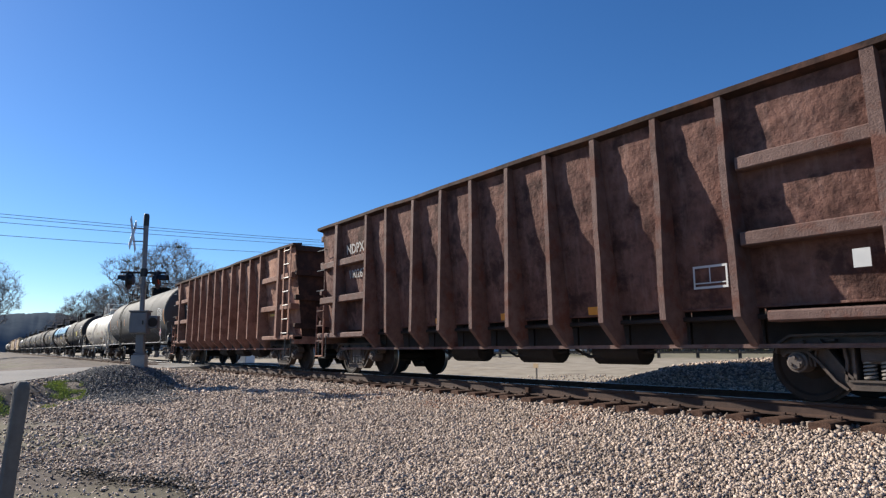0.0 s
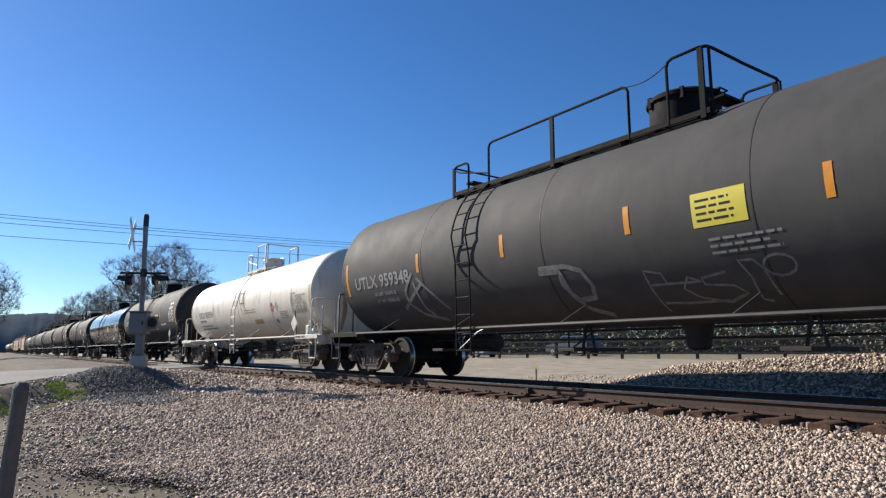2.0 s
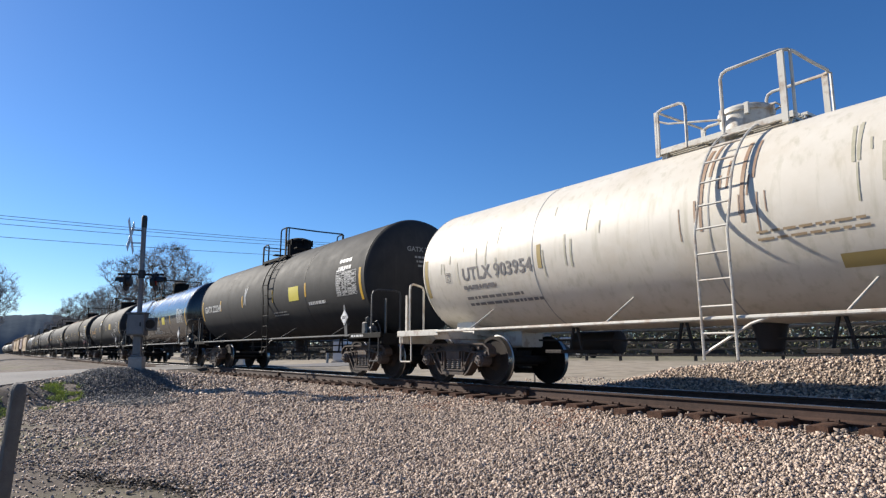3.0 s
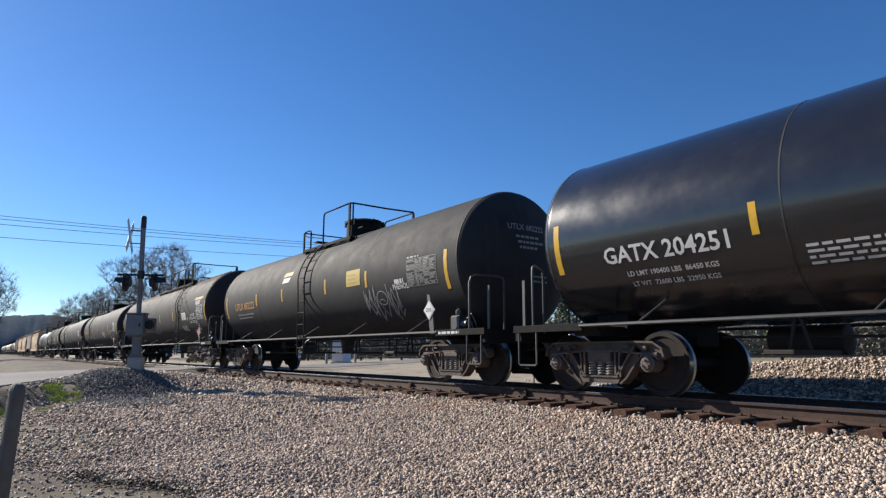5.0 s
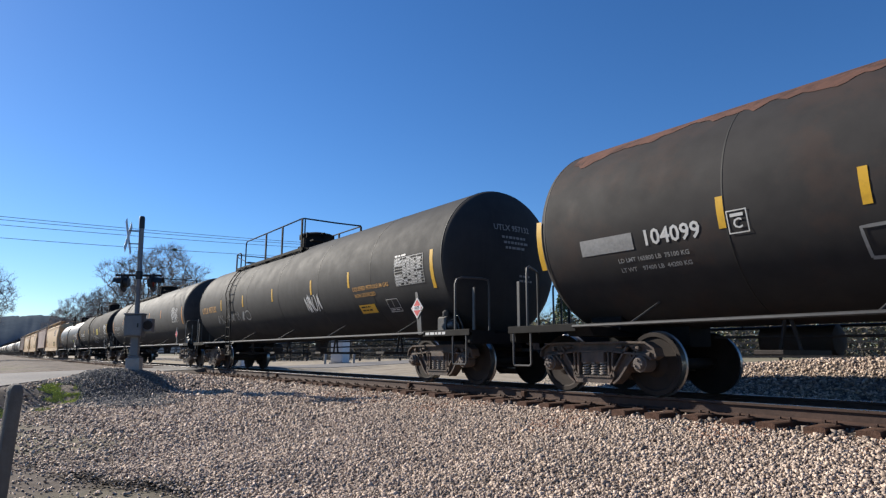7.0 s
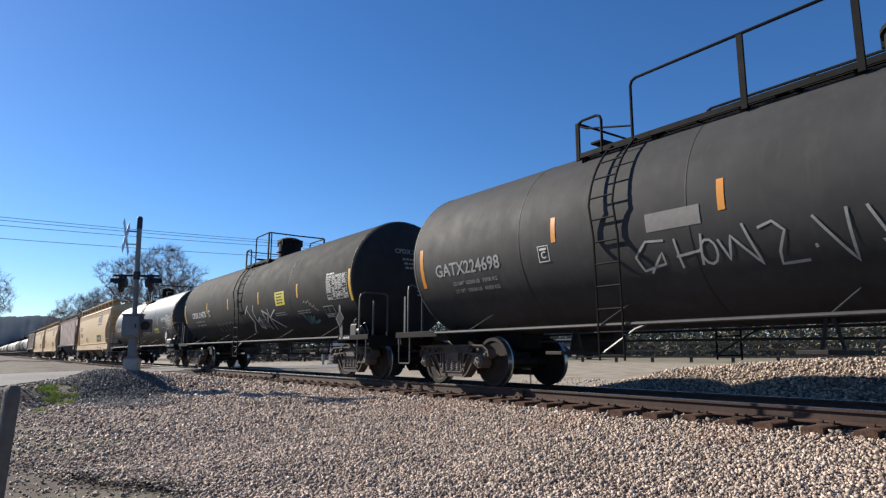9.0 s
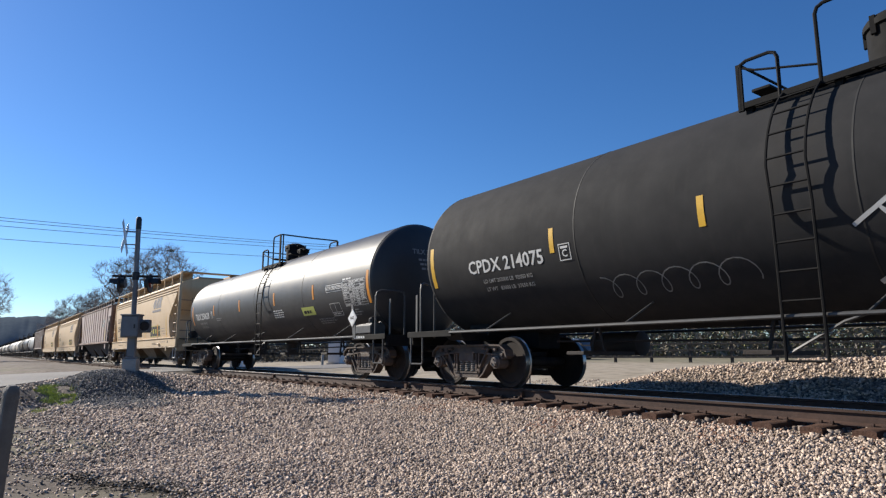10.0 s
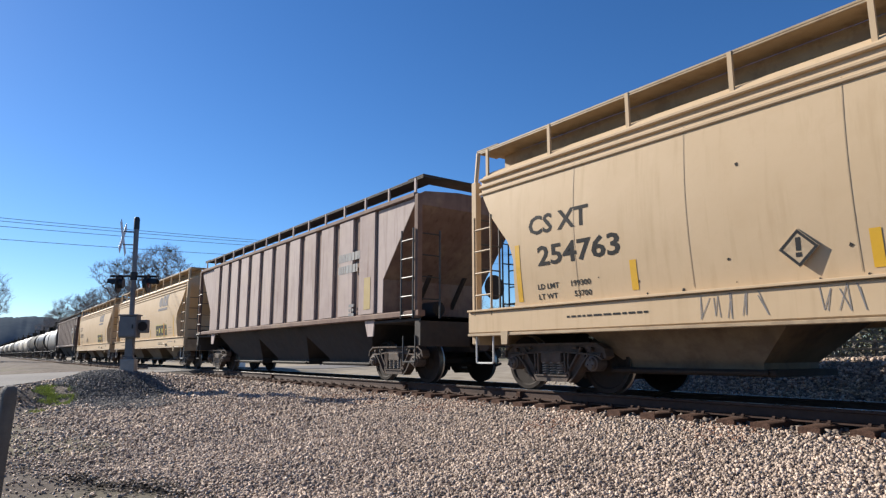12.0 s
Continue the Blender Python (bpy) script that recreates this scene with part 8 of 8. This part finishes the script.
    head_print(c, L, R, 1.0 + R, 5, "faded_ink", "UTLX 682222")
    # long pressure tank with a rusty top
    L, R = 20.5, 1.56
    c, sh, sd = put(tank_car("long black pressure tank car with rusty top", L, R, 1.0 + R, "tank_rusty", head_in=1.02, deck=(-2.0, 5.15), mid=-2.0, stripe_dz=-0.1, posts=(0.66, 2.22, 3.54), gap=(4.2, 4.85), dome=(-0.26,),
                    dome_r=0.50, dome_h=0.52, ladder_x=4.8, stripes=(-9.35, -6.2, -4.6, -1.91, 1.02, 3.8, 9.2), seams=5), -131.7)
    rust_top(sd, sh, L, 3, "rust_crown")
    mark(sd, sh, "104099", -6.95, 2.18, 0.30)
    part("label_strip", sd.patch(-8.5, -7.55, 2.18, 0.24), "faded_ink", sh, "painted-over pale patch")
    mark(sd, sh, "LD LMT 165800 LB  75100 KG", -7.3, 1.93, 0.09, "faded_ink")
    mark(sd, sh, "LT WT    97400 LB  44200 KG", -7.3, 1.80, 0.09, "faded_ink")
    outline_box(sd, sh, -6.0, 2.2, 0.26, 0.28, "white_ink")
    part("graffiti", sd.ribbon([(-4.7, 1.62), (-4.15, 1.60), (-4.1, 1.95), (-4.72, 1.93), (-4.7, 1.62)], 0.035), "faded_ink", sh, "pale sprayed loop")
    scrawled(sh, sd.scrawl(-1.0, 0.7, 1.60, 1.76, 8, 25, 0.016), "faded_ink", "thin pale scrawl")
    scrawled(sh, sd.scrawl(5.1, 6.05, 1.6, 1.9, 4, 26, 0.04), "white_ink", "white scrawled paint")
    data_panel(sd, sh, 8.45, 2.32, 1.0, 0.60, 8, "white_ink")
    part("label_strip", sd.patch(7.6, 8.8, 2.92, 0.12, lean=0.2), "faded_yellow", sh, "pale label strip")
    part("label_strip", sd.patch(7.75, 8.5, 2.75, 0.16), "faded_ink", sh, "worn pale label")
    part("notice", sd.patch(5.44, 6.17, 2.25, 0.34), "sign_white", sh, "white notice panel")
    small_print(sd, sh, 5.5, 6.1, 2.33, 4, "tan_dirty", 0.03, 0.075, 12)
    part("notice", sd.patch(6.37, 6.46, 2.12, 0.16), "yellow", sh, "short yellow stripe")
    mark(sd, sh, "LIQUEFIED", 7.3, 2.26, 0.15)
    mark(sd, sh, "PETROLEUM GAS", 7.3, 2.11, 0.15)
    mark(sd, sh, "NON-ODORIZED", 7.3, 1.96, 0.15)
    part("notice", sd.patch(6.87, 7.55, 1.55, 0.24), "faded_red", sh, "faded red notice panel")
    outline_box(sd, sh, 7.78, 1.75, 0.5, 0.28, "white_ink")
    diamond(c, 8.46, -1.50, 1.5, "red", 0.22, "1075")
    head_print(c, L, R, 1.0 + R, 6, "faded_ink", "104099")
    # pressure tank with yellow lettering
    L, R = 19.0, 1.54
    c, sh, sd = put(tank_car("black pressure tank car with yellow lettering", L, R, 1.0 + R, "tank_black", deck=(-5.7, 0.6), mid=-4.7, posts=(-2.6, -1.1), dome=(-0.66,), dome_r=0.52, dome_h=0.52,
                    ladder_x=-4.7, stripes=(-5.75, -3.28, -0.49, 2.43, 4.67, 8.31), seams=5), -152.5)
    mark(sd, sh, "LIQUEFIED PETROLEUM GAS", 5.7, 2.16, 0.135, "amber")
    mark(sd, sh, "NON ODORIZED", 5.4, 2.0, 0.13, "amber")
    part("notice", sd.patch(4.92, 5.68, 1.68, 0.24), "yellow", sh, "yellow notice panel")
    small_print(sd, sh, 5.0, 5.6, 1.73, 2, "dark_ink", 0.04, 0.09, 2)
    mark(sd, sh, "UTLX 957132", -7.3, 2.30, 0.32, "amber")
    data_panel(sd, sh, 7.45, 2.38, 1.12, 0.60, 9, "white_ink")
    outline_box(sd, sh, 6.5, 1.70, 0.48, 0.28, "white_ink")
    scrawled(sh, sd.scrawl(1.9, 2.9, 1.75, 2.25, 4, 31, 0.04), "white_ink", "white scrawled paint")
    scrawled(sh, sd.scrawl(-6.4, -2.7, 1.75, 2.1, 7, 32, 0.03), "spray", "grey scrawled paint")
    diamond(c, 7.77, -1.50, 1.55, "red", 0.22, "1075")
    head_print(c, L, R, 1.0 + R, 7, "faded_ink", "UTLX 957132")
    # long black tank with grey letters
    L, R = 20.8, 1.55
    c, sh, sd = put(tank_car("long matt black tank car with grey sprayed letters", L, R, 1.0 + R, "tank_dusty", deck=(-5.42, 1.55), mid=-4.33, posts=(-2.57, -1.2, -0.18), dome=(-0.76,), dome_r=0.50,
                    dome_h=0.52, ladder_x=-4.5, stripe_dz=0.14, stripes=(-9.3, -5.56, -2.7, -0.43, 2.27, 5.0, 9.2), stripe_mat="orange", seams=5), -173.35)
    mark(sd, sh, "GATX224698", -7.87, 2.22, 0.34, "faded_ink")
    mark(sd, sh, "LD LMT 162500 LB   73700 KG", -7.7, 1.95, 0.10, "faded_ink")
    mark(sd, sh, "LT WT  100500 LB   45500 KG", -7.7, 1.81, 0.10, "faded_ink")
    outline_box(sd, sh, -5.81, 2.22, 0.24, 0.26, "white_ink")
    brushed(sh, sd, [[(-3.59, 2.12), (-3.87, 2.14), (-4.08, 1.95), (-4.0, 1.76), (-3.64, 1.82), (-3.65, 1.97), (-3.9, 1.72)], [(-3.43, 2.12), (-3.4, 1.74)], [(-3.04, 2.13), (-3.11, 1.75)], [(-3.45, 1.89), (-3.07, 1.93)],
                     [(-2.98 + 0.11 * math.cos(a), 1.9 + 0.15 * math.sin(a)) for a in spread(0, 6.5, 12)], [(-2.83, 2.03), (-2.73, 1.77), (-2.66, 2.05), (-2.35, 1.68), (-2.49, 2.17)],
                     [(-2.31, 2.09), (-2.13, 2.14), (-2.01, 2.02), (-2.12, 1.8), (-2.14, 1.66), (-1.83, 1.67)], [(-1.72, 1.83), (-1.71, 1.79)], [(-1.69, 2.13), (-1.35, 1.61), (-1.34, 2.16)],
                     [(-1.14, 2.15), (-0.91, 1.59), (-1.07, 1.79), (-0.56, 1.77), (-0.85, 2.15)],
                     [(-0.65, 2.19), (-0.5, 1.64), (-0.54, 1.97), (-0.43, 2.04), (-0.18, 1.71), (-0.07, 1.9), (0.04, 1.93), (0.1, 1.78), (0.44, 1.76)], [(0.15, 1.89), (0.45, 1.75), (0.22, 1.68)]], 0.032, "spray", "grey sprayed letters")
    part("notice", sd.patch(-3.82, -3.0, 2.38, 0.25), "faded_dark", sh, "grey painted patch")
    part("notice", sd.patch(0.15, 0.6, 2.35, 0.3), "seam", sh, "dark painted patch")
    small_print(sd, sh, -0.5, -0.1, 3.3, 3, "faded_ink", 0.04, 0.08, 4)
    data_panel(sd, sh, 7.9, 2.38, 1.15, 0.62, 10, "white_ink")
    diamond(c, 8.4, -1.50, 1.5, "red", 0.2)
    head_print(c, L, R, 1.0 + R, 8)
    # black tank with scrawls on its flank
    L, R = 17.4, 1.53
    c, sh, sd = put(tank_car("matt black tank car with pale scrawls and yellow panel", L, R, 1.0 + R, "tank_matt", deck=(-1.4, 0.9), mid=-0.42, dome=(0.16,), dome_r=0.40, dome_h=0.70, ladder_x=-0.65,
                    stripes=(-7.72, -4.41, -1.78, 1.38, 4.54, 7.76), seams=3), -193.65)
    mark(sd, sh, "CPDX 214075", -5.6, 2.18, 0.33)
    mark(sd, sh, "LD LMT 203000 LB  92050 KG", -5.6, 1.92, 0.10, "faded_ink")
    mark(sd, sh, "LT WT   83000 LB  37650 KG", -5.6, 1.78, 0.10, "faded_ink")
    outline_box(sd, sh, -4.15, 2.2, 0.24, 0.26, "white_ink")
    part("notice", sd.patch(2.83, 3.57, 2.28, 0.42), "lemon", sh, "yellow notice panel")
    small_print(sd, sh, 2.95, 3.45, 2.42, 4, "dark_ink", 0.04, 0.09, 3)
    data_panel(sd, sh, 7.05, 2.32, 1.15, 0.62, 11, "white_ink")
    outline_box(sd, sh, 6.33, 1.74, 0.58, 0.28, "white_ink")
    part("graffiti", sd.ribbon([(-3.62 + 2.3 * q + 0.15 * math.sin(q * 34), 1.60 + 0.05 * q + 0.15 * math.cos(q * 34)) for q in spread(0, 1, 80)], 0.016), "haze_spray", sh, "thin looping grey scrawl")
    brushed(sh, sd, [[(-0.1, 1.96), (0.33, 2.23), (0.16, 2.13), (0.53, 1.66), (-0.04, 1.38)], [(0.87, 2.22), (0.73, 2.02), (0.83, 1.55), (1.12, 1.45), (1.14, 1.82), (0.9, 1.68)], [(1.53, 2.04), (1.69, 1.42)],
                     [(1.52, 2.01), (1.97, 1.86), (1.65, 1.62)], [(2.04, 2.05), (2.03, 1.39)], [(2.63, 1.98), (2.04, 1.76), (2.83, 1.44)]], 0.045, "pale_spray", "pale grey sprayed letter")
    brushed(sh, sd, [[(4.56, 1.75), (4.77, 1.47)], [(4.82, 1.7), (4.87, 1.48), (5.03, 1.68), (5.04, 1.46)], [(5.24, 1.66), (5.07, 1.6), (5.15, 1.49), (5.45, 1.55)]], 0.06, "teal", "teal sprayed letters")
    brushed(sh, sd, [[(4.85, 2.04), (4.94, 2.1), (5.04, 2.03), (5.21, 2.09), (5.23, 1.94), (5.33, 2.02), (5.35, 1.89), (5.5, 1.95), (5.51, 1.85), (5.68, 1.79)]], 0.022, "spray", "thin grey scrawl")
    small_print(sd, sh, 4.3, 5.4, 1.84, 2, "faded_ink", 0.03, 0.07, 6)
    small_print(sd, sh, 2.6, 3.5, 1.86, 2, "faded_ink", 0.03, 0.07, 7)
    small_print(sd, sh, 0.8, 1.6, 1.72, 5, "faded_ink", 0.03, 0.07, 8)
    diamond(c, 7.28, -1.50, 1.5, "black_trim", 0.22, "", "pipe")
    head_print(c, L, R, 1.0 + R, 9, "faded_ink", "CPDX 214075")
    # satin black tank
    L, R = 17.4, 1.43
    c, sh, sd = put(tank_car("satin black tank car with orange stripes", L, R, 1.0 + R, "tank_semi", deck=(-0.4, 1.25), mid=0.55, dome=(-0.05, 0.64), dome_r=0.32, dome_h=0.62, ladder_x=0.85,
                    stripes=(-7.5, -4.52, -1.51, 1.78, 4.66, 7.73), stripe_mat="orange", seams=3), -211.95)
    mark(sd, sh, "TILX 250628", -6.1, 2.13, 0.35)
    outline_box(sd, sh, -4.8, 2.16, 0.22, 0.26, "white_ink")
    mark(sd, sh, "LD LMT 195050 LBS", -6.1, 1.86, 0.11, "faded_ink")
    mark(sd, sh, "LT WT 67950 LBS", -6.1, 1.71, 0.11, "faded_ink")
    part("name_frame", sd.patch(5.50, 6.47, 2.32, 0.19), "white_ink", sh, "white framed name panel")
    part("name_panel", sd.patch(5.52, 6.45, 2.32, 0.16, 0.010), "tank_semi", sh)
    part("lettering", sd.text("NITROBENZENE", 5.985, 2.32, 0.135, 0.014), "white_ink", sh, "white lettering NITROBENZENE")
    data_panel(sd, sh, 7.03, 2.12, 1.15, 0.64, 12, "white_ink")
    small_print(sd, sh, 6.6, 7.2, 1.72, 3, "faded_ink", 0.03, 0.07, 22)
    part("notice", sd.patch(3.74, 4.57, 1.82, 0.25), "lime", sh, "lime notice panel")
    small_print(sd, sh, 3.85, 4.5, 1.80, 1, "dark_ink", 0.09, 0.1, 6)
    outline_box(sd, sh, 5.86, 1.78, 0.58, 0.32, "white_ink")
    small_print(sd, sh, 1.6, 2.5, 1.95, 4, "white_ink", 0.035, 0.07, 6)
    small_print(sd, sh, 4.6, 5.6, 1.58, 3, "faded_ink", 0.035, 0.07, 7)
    small_print(sd, sh, -4.3, -3.6, 1.98, 2, "faded_ink", 0.03, 0.07, 9)
    diamond(c, 7.19, -1.50, 1.48, "sign_white", 0.22, "1662")
    part("tool_box", Shape().box(7.35, 8.05, -1.50, -1.1, 1.06, 1.32, 0.05), "pipe", c)
    head_print(c, L, R, 1.0 + R, 10, "faded_ink", "TILX 250628")
    # covered hoppers
    h13 = put(round_hopper("tan curved-side covered hopper with dark lettering", 16.7, True, 1), -229.95)
    put(rib_hopper("faded brown ribbed covered hopper with pinkish side panels", 16.3, 3, 12), -248.15)
    put(copy_thing(h13, Matrix()), -266.4)
    put(copy_thing(h13, Matrix()), -285.2)
    put(rib_hopper("dark brown ribbed covered hopper", 17.0, 5, 12, "maroon_dark", "maroon_dark"), -304.0)
    # cars far behind
    spec = [("white tank car far down the line", "tank_white", 14.0), ("pale grey tank car far down the line", "tank_pale", 15.0), ("black tank car far down the line", "tank_black", 15.4),
            ("cream tank car far down the line", "tank_white", 16.0), ("dark tank car far down the line", "tank_semi", 14.6)]
    back = -313.9
    protos = {}
    for k in (1, 4, 2, 0, 3, 1, 2, 0, 4, 3, 2, 1, 0, 2, 4):
        lab, paint, L = spec[k]
        if k not in protos:
            protos[k] = put(tank_car(lab, L, 1.44, 2.46, paint, stripes=(-L / 2 + 1.2, 0.5, L / 2 - 1.2), seams=2), back - L / 2)[0]
        else:
            put(copy_thing(protos[k], Matrix()), back - L / 2)
        back -= L + 1.3




# ---------------------------------------------------------------- build
build_ground()
build_road()
build_signal(-20.6, 3.69)
build_stake()
build_grass()
build_litter()
build_hills()
build_trees()
build_wires()
build_lot()
consist()
build_track()
build_stones()


def motions():
    for car, x0 in CARS:
        walk(car, [(t, pose(x0 + V * t, TRACK_Y, 0)) for t in (0, 3, 6, 9, 12)])
    step = 360.0 * V / (2 * math.pi * WHEEL_R) / FPS
    rows = [(i / FPS, (i * step) % 360) for i in range(12 * FPS + 1)]
    for wheelset, sx in WHEELSETS[:56]:
        walk(wheelset, [(t, pose(sx, 0, WHEEL_R, 0, a, 0)) for t, a in rows])


motions()
